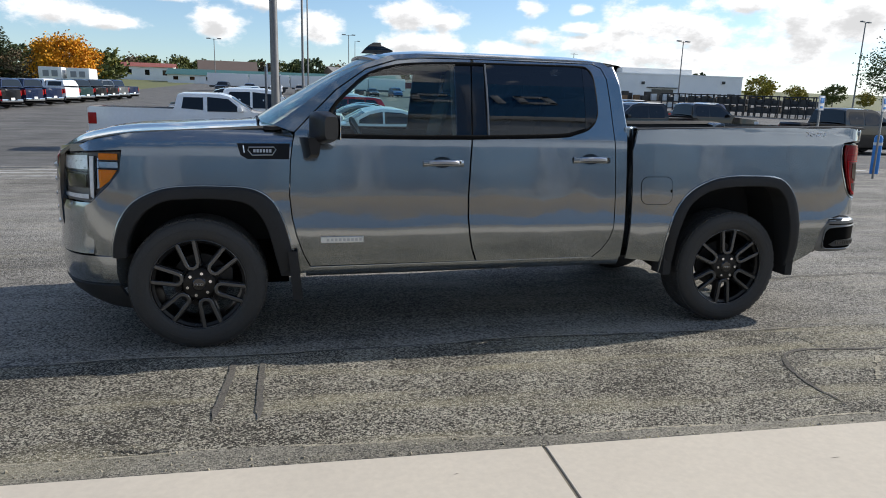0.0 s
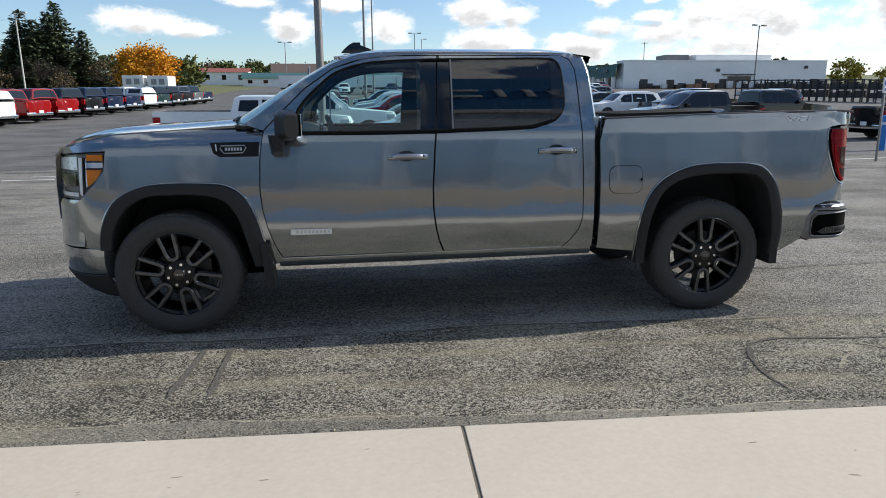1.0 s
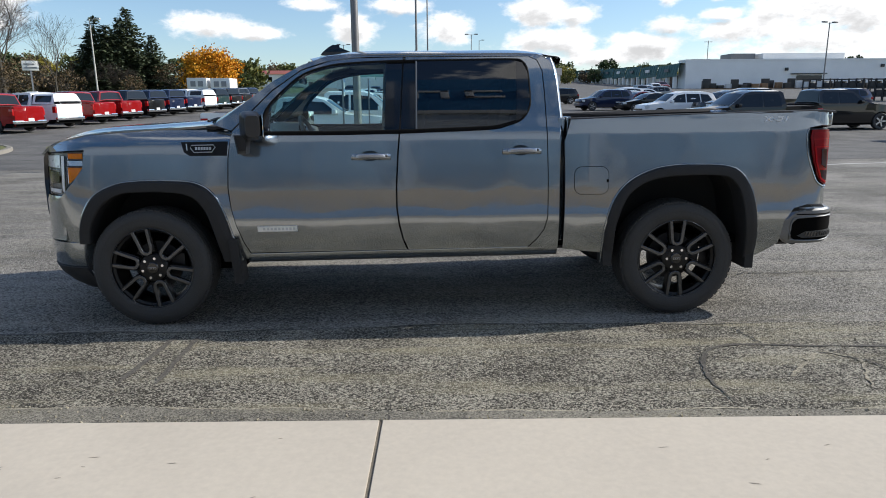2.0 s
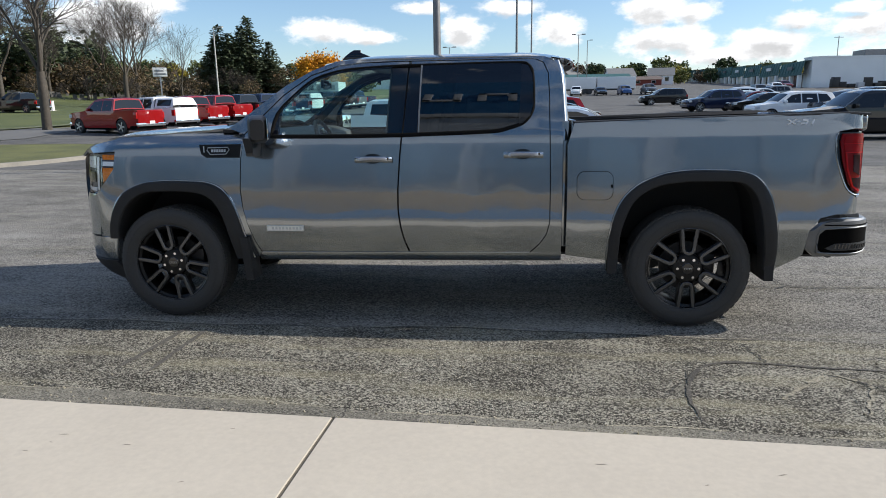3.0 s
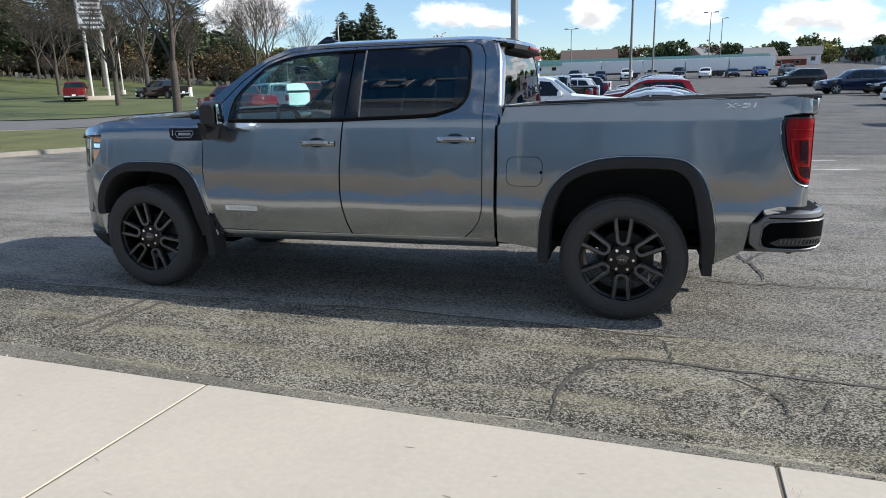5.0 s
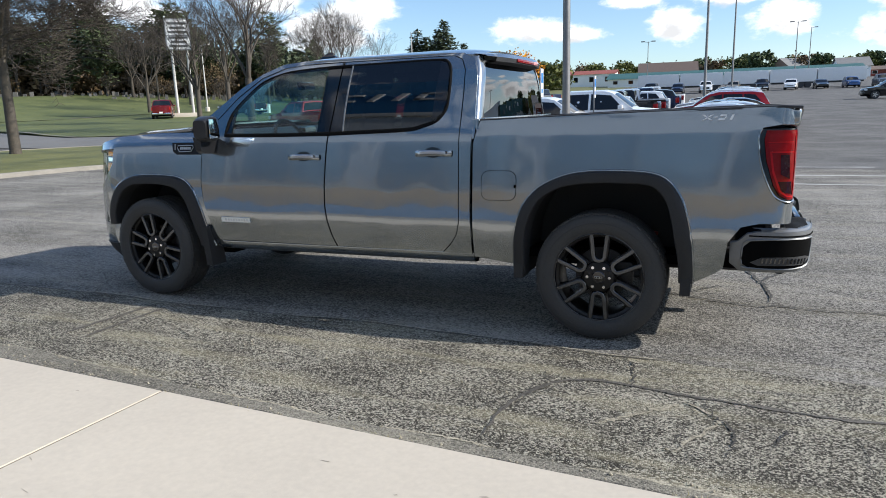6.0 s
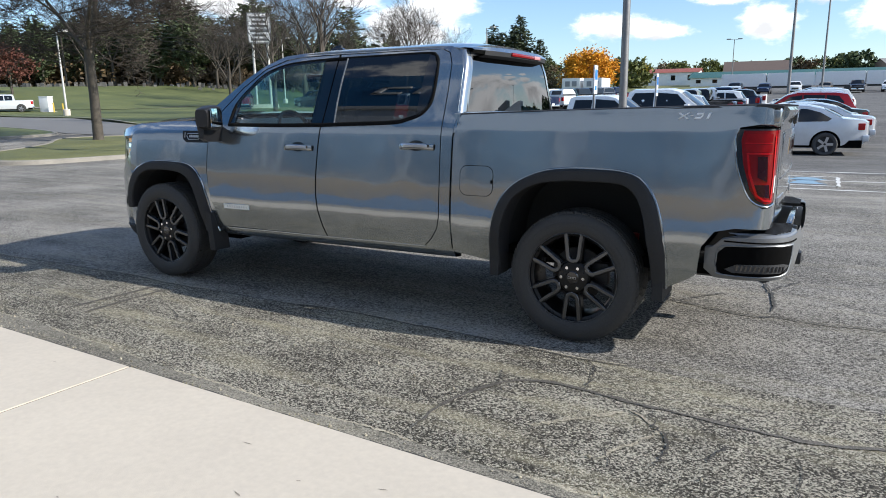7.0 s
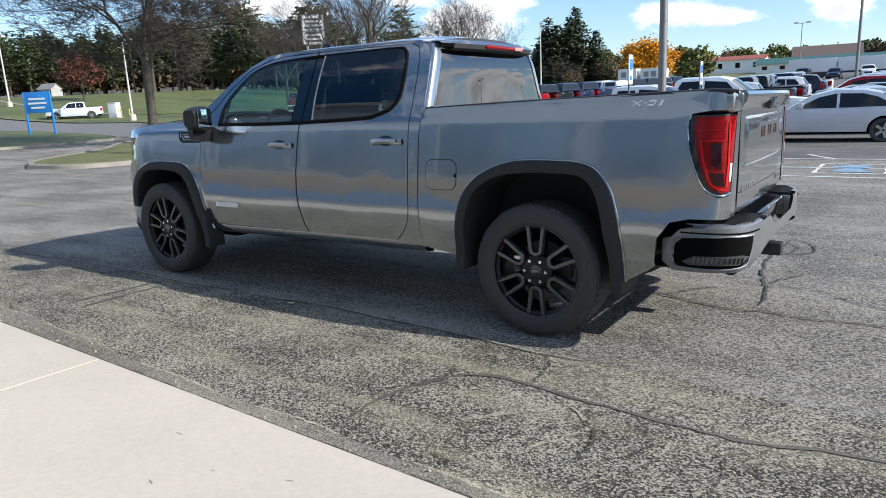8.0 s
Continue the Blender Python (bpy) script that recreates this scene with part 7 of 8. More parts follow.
# far row before the trailers
for i, (kd, c) in enumerate((("pickup", "black"), ("suv", "navy"), ("pickup", "white"), ("suv", "tan"), ("pickup", "black"), ("suv", "white"), ("sedan", "black"), ("suv", "blue"), ("pickup", "grey"))):
    park(kd, c, -9 + 4.3 * i, 119 + 0.6 * i, 90 + RNG.uniform(-8, 8), where="far across the lot", group="cars far across the lot")
# on the drive and the lawn
park("pickup", "darkred", -50.9, 51.2, -50, where="on the grass by a sign", group="trucks on the grass")
park("pickup", "black", -45.8, 57.5, -8, where="on the grass among trees", group="trucks on the grass")
park("pickup", "silver", -65.0, 33.6, 62, k=0.88, where="standing beside the lawn", group="trucks on the grass")

# ---- poles and signs ----
POLE = mat("weathered_steel_pole", (0.22, 0.215, 0.21), 0.5, 0.6, var=0.2, scale=2)
PALEPOLE = mat("pale_pole", (0.50, 0.49, 0.46), 0.7, var=0.15, scale=2)
SIGNBLUE = mat("blue_sign_face", (0.02, 0.20, 0.55), 0.4, var=0.06)
SIGNWHITE = mat("white_sign_face", (0.75, 0.75, 0.74), 0.5, var=0.05)
SIGNDARK = mat("dark_sign_panel", (0.10, 0.105, 0.11), 0.5)
SIGNGREY = mat("grey_sign_bars", (0.25, 0.26, 0.28), 0.5)


def lamp_post(x, y, h, r, heads=1, base=True, m=POLE, yaw=0):
    p = thing("street_lamp", "tall grey steel light pole in the lot", "light pole", "light poles", on_ground(x, y, yaw))
    part("pole", cyl((0, 0, 0), (0, 0, h), r, r * 0.62, 12), m, p)
    if base:
        part("footing", spin([(0.0, 0.0), (0.30, 0.0), (0.30, 0.55), (0.26, 0.60), (0.0, 0.6)], 20, axis="Z"), CONCRETE, p, "concrete footing")
    for s in ([-1, 1] if heads == 2 else [1]):
        part("arm", cyl((0, 0, h - 0.15), (s * 0.8, 0, h), 0.035, n=8), m, p)
        part("lamp_head", box(min(s * 0.6, s * 1.35), max(s * 0.6, s * 1.35), -0.22, 0.22, h - 0.06, h + 0.12, 0.04), m, p, "flat grey lamp head")
    return p


lamp_post(0.38, 13.8, 11.5, 0.11, 2, False)
lamp_post(2.22, 52.0, 12.5, 0.11, 2)
lamp_post(3.87, 85.5, 14.0, 0.12, 2)
lamp_post(-11.7, 136.0, 9.5, 0.10, 2)
lamp_post(14.0, 139.0, 11.5, 0.11, 2)
lamp_post(20.0, 185.0, 12.5, 0.12, 1)
lamp_post(59.0, 90.0, 10.0, 0.11, 2, yaw=20)
lamp_post(86.0, 85.0, 13.7, 0.13, 2, yaw=20)
lamp_post(-39.7, 89.0, 10.3, 0.12, 1, m=PALEPOLE)
lamp_post(-55.3, 33.9, 7.3, 0.10, 1, m=PALEPOLE)
lamp_post(-60.0, 68.0, 8.5, 0.10, 1, m=PALEPOLE)
lamp_post(-84.0, 36.0, 8.0, 0.11, 1, m=PALEPOLE)


def stall_sign(x, y, yaw, low, top):
    s = thing("stall_sign", "white and blue accessible parking sign on post", "parking sign", "accessible parking signs", on_ground(x, y, yaw, far=False))
    part("post", box(-0.03, 0.03, -0.02, 0.02, 0, top - 0.05, 0.004), POLE, s)
    f = part("sign_face", box(-0.15, 0.15, -0.035, -0.022, low, top, 0.02), SIGNWHITE, s)
    part("sign_mark", box(-0.09, 0.09, -0.04, -0.036, top - 0.5 * (top - low), top - 0.15 * (top - low), 0.01), SIGNBLUE, f)
    part("sign_mark", box(-0.07, 0.07, -0.04, -0.036, low + 0.14 * (top - low), low + 0.29 * (top - low), 0.005), SIGNBLUE, f)


for x, y, yaw, low, top in ((0.19, 11.9, 93, 1.75, 2.40), (0.48, 17.05, 93, 1.75, 2.40), (14.5, 11.35, 24, 1.72, 2.10), (15.53, 10.37, 24, 1.72, 2.10)):
    stall_sign(x, y, yaw, low, top)


def bollard(x, y):
    b = thing("bollard", "blue painted steel bollard beside stalls", "bollard", "blue bollards", on_ground(x, y, far=False))
    part("post", spin([(0.0, 0.0), (0.11, 0.0), (0.11, 1.0), (0.08, 1.07), (0.0, 1.09)], 18, axis="Z"), SIGNBLUE, b)
    part("reflective_band", spin([(0.112, 0.80), (0.113, 0.80), (0.113, 0.88), (0.112, 0.88)], 18, axis="Z"), SIGNWHITE, b)


bollard(16.9, 11.7)
bollard(17.5, 14.8)

# tall twin-post roadside sign
ts = thing("roadside_sign", "tall sign board on two pale steel posts", "road sign", m=on_ground(-50.5, 54, 42))
for s in (-1, 1):
    part("post", cyl((s * 0.78, 0, 0), (s * 0.78, 0, 10.2), 0.14, 0.13, 14), PALEPOLE, ts)
board = part("board", box(-1.25, 1.25, -0.25, 0.25, 7.0, 10.2, 0.04), SIGNGREY, ts, "grey framed sign board")
for z0, z1, rows_ in ((8.55, 10.08, 3), (7.12, 8.42, 3)):
    pn = part("panel", box(-1.14, 1.14, -0.275, -0.252, z0, z1, 0.01), SIGNWHITE, board, "weathered white panel")
    for k in range(rows_):
        w = 0.95 - 0.2 * (k % 2)
        part("text_bar", box(-w, w, -0.285, -0.277, z0 + 0.16 + 0.44 * k, z0 + 0.40 + 0.44 * k), SIGNDARK, pn)
part("plinth", box(-1.6, 1.6, -0.6, 0.6, -0.1, 0.45, 0.03), CONCRETE, ts)

# blue sign on two blue posts
bs = thing("blue_sign", "blue sign with white lettering on two posts", "sign", m=on_ground(-40, 18.2, 28))
for s in (-1, 1):
    part("post", box(s * 0.88 - 0.05, s * 0.88 + 0.05, -0.05, 0.05, 0.0, 2.75, 0.01), SIGNBLUE, bs)
bp_ = part("board", box(-0.88, 0.88, -0.04, 0.04, 1.45, 2.75, 0.02), SIGNBLUE, bs)
for k, w in enumerate((0.45, 0.62, 0.55)):
    part("text_bar", box(-w, w, -0.055, -0.045, 1.72 + 0.27 * k, 1.83 + 0.27 * k), SIGNWHITE, bp_)
# white sign board across the lot
wsn = thing("white_sign", "white sign board on a dark post", "sign", m=on_ground(-40.2, 74.4, 28))
part("post", box(-0.08, 0.08, -0.08, 0.08, 0, 3.7), SIGNGREY, wsn)
wb = part("board", box(-0.8, 0.8, -0.1, 0.1, 3.6, 4.65, 0.03), SIGNWHITE, wsn)
for k in range(2):
    part("text_bar", box(-0.62, 0.62 - 0.2 * k, -0.115, -0.102, 3.82 + 0.36 * k, 4.0 + 0.36 * k), SIGNGREY, wb)
# service boxes on the lawn
for x, y, h, w in ((-62.8, 36.6, 1.5, 1.0), (-45.9, 62.0, 1.0, 0.7), (-38, 70.0, 1.4, 0.9)):
    c = thing("service_cabinet", "pale steel service cabinet on the lawn", "cabinet", "service cabinets", on_ground(x, y, 20))
    part("body", box(-w / 2, w / 2, -0.35, 0.35, 0.05, h, 0.03), SIGNWHITE, c)
    part("lid", box(-w / 2 - 0.03, w / 2 + 0.03, -0.38, 0.38, h, h + 0.05, 0.01), SIGNWHITE, c)
    part("pad", box(-w / 2 - 0.2, w / 2 + 0.2, -0.5, 0.5, -0.1, 0.06), CONCRETE, c)
for k in range(3):
    yp = thing("marker_post", "short yellow marker post on the lawn", "post", "yellow marker posts", on_ground(-59.5 - 2.0 * k, 36.2 + 0.3 * k))
    part("post", cyl((0, 0, 0), (0, 0, 1.0), 0.07, n=10), mat("yellow_post_paint", (0.55, 0.38, 0.05), 0.6), yp)

# ---- store with the green mansard ----
GREENROOF = mat("green_standing_seam", (0.025, 0.10, 0.095), 0.65, 0.0, var=0.12, scale=0.5)
WHITEWALL = mat("white_painted_wall", (0.82, 0.82, 0.80), 0.85, var=0.08, scale=0.3, fine=20)
STOREDARK = mat("dark_storefront", (0.03, 0.03, 0.032), 0.2)
store = thing("store_building", "long white store with a green metal mansard", "store")
gz = ground_z(66, 156)
part("side_wall", box(65.5, 118, 155.5, 160, gz - 2, gz + 6.3), WHITEWALL, store)
part("parapet", box(65.4, 118.1, 155.4, 160.1, gz + 6.3, gz + 6.6), WHITEWALL, store)
part("upper_wall", box(86, 106, 160.2, 175, gz + 5.0, gz + 8.2), WHITEWALL, store)
part("roof_unit", box(79, 85, 162, 168, gz + 5.0, gz + 8.3, 0.1), POLE, store, "grey rooftop unit")
part("roof_mast", cyl((74, 164, gz + 6), (74, 164, gz + 11.5), 0.09, n=8), POLE, store, "thin rooftop mast")
part("mast_bar", cyl((73, 164, gz + 11.2), (75, 164, gz + 11.2), 0.07, n=6), POLE, store)
part("roof_unit", box(69, 73.5, 161, 165, gz + 6.0, gz + 7.0, 0.1), POLE, store, "low grey rooftop unit")
part("wall_lamp", box(89.0, 89.7, 155.0, 155.5, gz + 3.9, gz + 4.6, 0.05), STOREDARK, store)
part("wall_lamp", box(112.0, 112.7, 155.0, 155.5, gz + 4.6, gz + 5.3, 0.05), STOREDARK, store)
part("awning_strip", box(90.5, 99, 154.9, 155.5, gz + 3.1, gz + 3.3, 0.03), STOREDARK, store)
part("wall_door", box(92, 98, 155.3, 155.5, gz - 0.2, gz + 2.8), STOREDARK, store)
for k in range(9):
    y0, y1 = 156 + 17.3 * k, 156 + 17.3 * (k + 1)
    z = 4.3 + 0.036 * (y0 + 8.6 - 156)

    def front(y, dx=0.0):
        return 63.6 + dx + 0.07 * (y - 156)
    rows = [[(front(y, 0.5), y, z + 3.0), (front(y), y, z + 3.0), (front(y), y, z + 3.4), (front(y, 0.6), y, z + 6.0), (front(y, 5), y, z + 6.0)] for y in (y0, y1)]
    ms = part("mansard", loft(rows), GREENROOF, store, "green metal mansard")
    for q in range(8):
        y = y0 + 17.3 * (q + 0.5) / 8
        part("seam_rib", cyl((front(y, -0.02), y, z + 3.4), (front(y, 0.58), y, z + 6.0), 0.07, n=4), GREENROOF, ms)
    part("front_wall", box(front(y0, 3.4), front(y0, 3.7), y0, y1, z - 2, z + 3.6), STOREDARK if k % 2 == 0 else WHITEWALL, store)
    for q in range(3):
        y = y0 + 17.3 * (q + 0.5) / 3
        part("column", box(front(y, 0.1), front(y, 0.9), y - 0.4, y + 0.4, z - 2, z + 3.4, 0.03), WHITEWALL, store)
    if k < 5:
        part("store_sign", box(front(y0, 0.15), front(y0, 0.35), y0 + 6, y0 + 9, z + 4.3, z + 5.0), SIGNWHITE if k % 2 else SIGNDARK, store)


def rack(x, y, yaw, load):
    """Garden stock in an open steel rack."""
    t = thing("stock_rack", "dark steel rack stacked with garden stock", "rack", "stock racks by the store", on_ground(x, y, yaw))
    for sx in (-1.9, -0.95, 0, 0.95, 1.9):
        for sy in (-0.6, 0.6):
            part("upright", box(sx - 0.06, sx + 0.06, sy - 0.06, sy + 0.06, 0, 2.5), STEEL, t)
    for z in (0.45, 1.35, 2.35):
        part("deck", box(-2.0, 2.0, -0.7, 0.7, z, z + 0.12), STEEL, t)
    for k in range(4):
        part("load", box(-1.85 + 0.95 * k, -1.1 + 0.95 * k, -0.6, 0.6, 0.57, 1.25 if k % 2 else 1.05, 0.08), load, t)
        part("load", box(-1.85 + 0.95 * k, -1.1 + 0.95 * k, -0.6, 0.6, 1.47, 2.2 if k % 2 == 0 else 2.0, 0.08), STEEL if k % 2 else load, t)


WRAP = mat("white_wrapped_stock", (0.6, 0.6, 0.6), 0.5, var=0.2)
DARKSTOCK = mat("dark_stock", (0.05, 0.045, 0.04), 0.8, var=0.4, scale=3)
for k in range(1, 6):
    rack(51 + 1.5 * k, 84 - 4.1 * k, -70, WRAP if k == 1 else DARKSTOCK)
BROWNSTOCK = mat("brown_stock", (0.22, 0.13, 0.07), 0.85, var=0.4, scale=3)


def pallet_stack(x, y, h, load):
    """Wrapped goods on a pallet along the store wall."""
    t = thing("pallet_stack", "pallet stacked with wrapped garden goods", "pallet", "pallets along the store", on_ground(x, y, RNG.uniform(-8, 8)))
    for s in (-0.55, 0, 0.55):
        part("runner", box(-0.7, 0.7, s - 0.06, s + 0.06, 0, 0.12), BROWNSTOCK, t)
    part("deck", box(-0.75, 0.75, -0.65, 0.65, 0.12, 0.16), BROWNSTOCK, t)
    part("load", box(-0.7, 0.7, -0.6, 0.6, 0.16, h, 0.06), load, t)


for k in range(34):
    pallet_stack(67 + 1.45 * k + RNG.uniform(-0.4, 0.4), 149 + RNG.uniform(-2, 2), RNG.uniform(0.8, 2.3), (DARKSTOCK, BROWNSTOCK, WRAP, STEEL)[RNG.randrange(4)])

# ---- white trailers, containers and far houses ----
def trailer(x, y, yaw, L, h, colour, label="white box trailer parked far across the lot"):
    t = thing("box_trailer", label, "trailer", "box trailers", on_ground(x, y, yaw))
    part("box", box(-L / 2, L / 2, -1.25, 1.25, 1.0, h, 0.04), colour, t)
    part("chassis", box(-L / 2 + 0.3, L / 2 - 0.3, -1.0, 1.0, 0.7, 1.0), STEEL, t)
    for sx in (L / 2 - 1.2, L / 2 - 2.3):
        for sy in (-1.22, 1.22):
            part("wheel", spin([(0.0, -0.1), (0.3, -0.12), (0.5, -0.1), (0.5, 0.1), (0.0, 0.1)], 16), RUBBER, t).location = (sx, sy, 0.5)
    return t


for k in range(5):
    trailer(-9 + 7.4 * k, 130.5 + 0.3 * k, 2, 7.2, 3.2, SIGNWHITE)
for k, L in enumerate((5, 5)):
    t = trailer(-26.4 + 2.9 * k, 90 + 0.4 * k, 93, L, 3.0, SIGNWHITE, "white cargo container beyond the pickups")
    if k < 2:
        part("logo_block", box(-L / 2 - 0.03, -L / 2 - 0.004, -0.8, -0.15, 1.9, 2.6), SIGNGREY, t)
        part("logo_block", box(-L / 2 - 0.03, -L / 2 - 0.004, 0.15, 0.8, 1.9, 2.6), SIGNGREY, t)


def house(name, x, y, yaw, L, W, h, roof_h, wall, roofm, label, cat="house", over=0.5):
    t = thing(name, label, cat, m=on_ground(x, y, yaw))
    part("wall", box(-L / 2, L / 2, -W / 2, W / 2, -3, h), wall, t)
    rf = loft([[(sx * (L / 2 + over), -W / 2 - over, h - 0.1), (sx * (L / 2 + over), 0, h + roof_h), (sx * (L / 2 + over), W / 2 + over, h - 0.1)] for sx in (-1, 1)])
    part("roof", rf, roofm, t)
    for sx in (-1, 1):
        g = bmesh.new()
        g.faces.new([g.verts.new(p) for p in ((sx * L / 2, -W / 2, h), (sx * L / 2, W / 2, h), (sx * L / 2, 0, h + roof_h * 0.93))])
        part("gable", g, wall, t)
    n = max(2, int(L / 4))
    for k in range(n):
        xx = -L / 2 + L * (k + 0.5) / n
        w = part("window", box(xx - 0.6, xx + 0.6, -W / 2 - 0.04, -W / 2 - 0.01, h * 0.35, h * 0.75), CARGLASS, t)
        part("window_frame", box(xx - 0.7, xx + 0.7, -W / 2 - 0.02, -W / 2 + 0.0, h * 0.33, h * 0.78), SIGNWHITE, w)


BROWNROOF = mat("brown_shingle_roof", (0.13, 0.095, 0.08), 0.9, var=0.2, scale=2)
GREYROOF = mat("grey_shingle_roof", (0.20, 0.20, 0.20), 0.9, var=0.2, scale=2)
BRICKWALL = mat("tan_wall", (0.36, 0.26, 0.20), 0.9, var=0.15, scale=2)
house("long_shed", 2, 200, 2, 62, 14, 2.2, 1.6, WHITEWALL, GREENROOF, "long pale shed with green roof", "shed")
house("brown_roofed_hall", -15, 215, 6, 16, 12, 2.5, 4.0, BRICKWALL, BROWNROOF, "tan hall with a brown gabled roof", "hall")
house("house", 34, 225, 10, 8, 7, 3.0, 2.5, WHITEWALL, GREYROOF, "white house with a grey roof")
house("house", 50, 240, -12, 8, 8, 3.0, 2.5, WHITEWALL, GREYROOF, "white house with a grey roof")
house("house", 20, 245, 40, 9, 8, 3.5, 2.8, BRICKWALL, GREYROOF, "tan house with a grey roof")
house("red_shop", 42, 228, 4, 10, 8, 1.8, 1.0, mat("dark_red_wall", (0.20, 0.05, 0.035), 0.9), BROWNROOF, "dark red shop with low roof", "shop")
house("motel", -37, 215, 4, 14, 12, 3.6, 1.2, WHITEWALL, mat("red_brown_roof", (0.26, 0.07, 0.05), 0.8), "white and red low building far off", "building")
house("white_hut", -101.8, 49.9, 15, 2.4, 2.0, 1.1, 0.8, mat("weathered_pale_boards", (0.36, 0.355, 0.33), 0.9, var=0.25, scale=2), GREYROOF, "small pale hut by the woods", "hut", over=0.3)

# ---- trees ----
BARK = mat("grey_brown_bark", (0.034, 0.027, 0.020), 0.95, var=0.45, scale=5, fine=7, bump=1.0, bscale=26, tint=(0.072, 0.060, 0.045))
TWIG = mat("dark_twig", (0.055, 0.044, 0.035), 0.95, var=0.2)


def leaf_mat(name, col, tint):
    m = mat(name, col, 0.7, var=0.45, scale=0.9, fine=7, tint=tint, spec=0.3)
    return m


PINE = leaf_mat("pine_needles", (0.052, 0.084, 0.038), (0.125, 0.155, 0.075))
SPRUCE = leaf_mat("spruce_needles", (0.038, 0.056, 0.032), (0.085, 0.105, 0.055))
ORANGE = leaf_mat("orange_leaves", (0.44, 0.16, 0.010), (0.66, 0.31, 0.015))
OLIVE = leaf_mat("olive_leaves", (0.055, 0.075, 0.018), (0.12, 0.13, 0.035))
YELLOW = leaf_mat("yellow_green_leaves", (0.16, 0.15, 0.02), (0.30, 0.24, 0.03))
RUSSET = leaf_mat("russet_leaves", (0.072, 0.028, 0.020), (0.125, 0.045, 0.030))
BROWN = leaf_mat("brown_leaves", (0.065, 0.048, 0.028), (0.125, 0.085, 0.042))


def limb(V, F, p, q, r0, r1, n):
    d = (q - p)
    m = d.to_track_quat("Z", "Y").to_matrix()
    b = len(V)
    for c, r in ((p, r0), (q, r1)):
        for i in range(n):
            a = 2 * math.pi * i / n
            V.append(c + m @ Vector((r * math.cos(a), r * math.sin(a), 0)))
    for i in range(n):
        F.append((b + i, b + (i + 1) % n, b + n + (i + 1) % n, b + n + i))


def mesh_part(name, V, F, material, parent, label="", smooth=True, kind=""):
    me = bpy.data.meshes.new(name)
    me.from_pydata([tuple(v) for v in V], [], F)
    me.materials.append(material)
    if smooth:
        me.shade_smooth()
    ob = new(name, me)
    ob.parent = parent
    return tagged(ob, label, kind=kind)


def bare_tree(h, r, seed, spread=0.62, fork=0.30, depth=5, wide=1.0, m=None, name="bare_tree", label="leafless tree with a grey trunk and fine branches"):
    rg = random.Random(seed)
    t = thing(name, label, "tree", "bare trees", m)
    V, F, TV, TF = [], [], [], []

    def grow(p, d, length, rad, level):
        steps = 3 if level < 3 else 2
        r = rad
        for i in range(steps):
            d = (d + Vector((rg.uniform(-1, 1), rg.uniform(-1, 1), rg.uniform(-0.25, 0.55))) * (0.10 + 0.05 * level)).normalized()
            q = p + d * length / steps
            r2 = rad * (1 - 0.36 * (i + 1) / steps)
            if level < 3:
                limb(V, F, p, q, r, r2, 9 if level == 0 else 6)
            else:
                limb(TV, TF, p, q, max(r, 0.008), max(r2, 0.006), 3)
            p, r = q, r2
            if level and level < depth and rg.random() < (0.85 if level < 4 else 1.0):
                side(p, d, length, r, level)
        if level < depth:
            for k in range(2 + (rg.random() < 0.45)):
                side(p, d, length, r, level)

    def side(p, d, length, r, level):
        axis = d.cross(Vector((rg.uniform(-1, 1), rg.uniform(-1, 1), rg.uniform(-1, 1)))).normalized()
        e = d.copy()
        e.rotate(Matrix.Rotation(rg.uniform(0.28, 0.28 + spread), 3, axis))
        e = Vector((e.x * wide, e.y * wide, e.z + 0.12)).normalized()
        grow(p, e, length * rg.uniform(0.58, 0.80), r * rg.uniform(0.52, 0.70), level + 1)

    for k in range(6):                              # root flare
        a = k * math.pi / 3
        limb(V, F, Vector((math.cos(a) * r * 0.85, math.sin(a) * r * 0.85, -0.1)), Vector((math.cos(a) * r * 0.35, math.sin(a) * r * 0.35, 0.5)), r * 0.45, r * 0.4, 6)
    trunk_h = h * fork
    limb(V, F, Vector((0, 0, -0.1)), Vector((0.03, 0.02, trunk_h * 0.5)), r * 1.1, r * 0.95, 12)
    limb(V, F, Vector((0.03, 0.02, trunk_h * 0.5)), Vector((0.05, -0.02, trunk_h)), r * 0.95, r * 0.85, 12)
    for k in range(4):
        a = k * math.pi / 2 + rg.uniform(-0.5, 0.5)
        lean = rg.uniform(0.25, 0.75) * (0.3 if k == 0 else 1)
        grow(Vector((0.05, -0.02, trunk_h * rg.uniform(0.85, 1.0))), Vector((math.cos(a) * lean * wide, math.sin(a) * lean * wide, 1)).normalized(), h * 0.26, r * (0.62 if k == 0 else 0.45), 1)
    mesh_part("trunk", V, F, BARK, t, "grey-brown bark")
    mesh_part("branching", TV, TF, TWIG, t, kind="stuff", smooth=False)
    return t


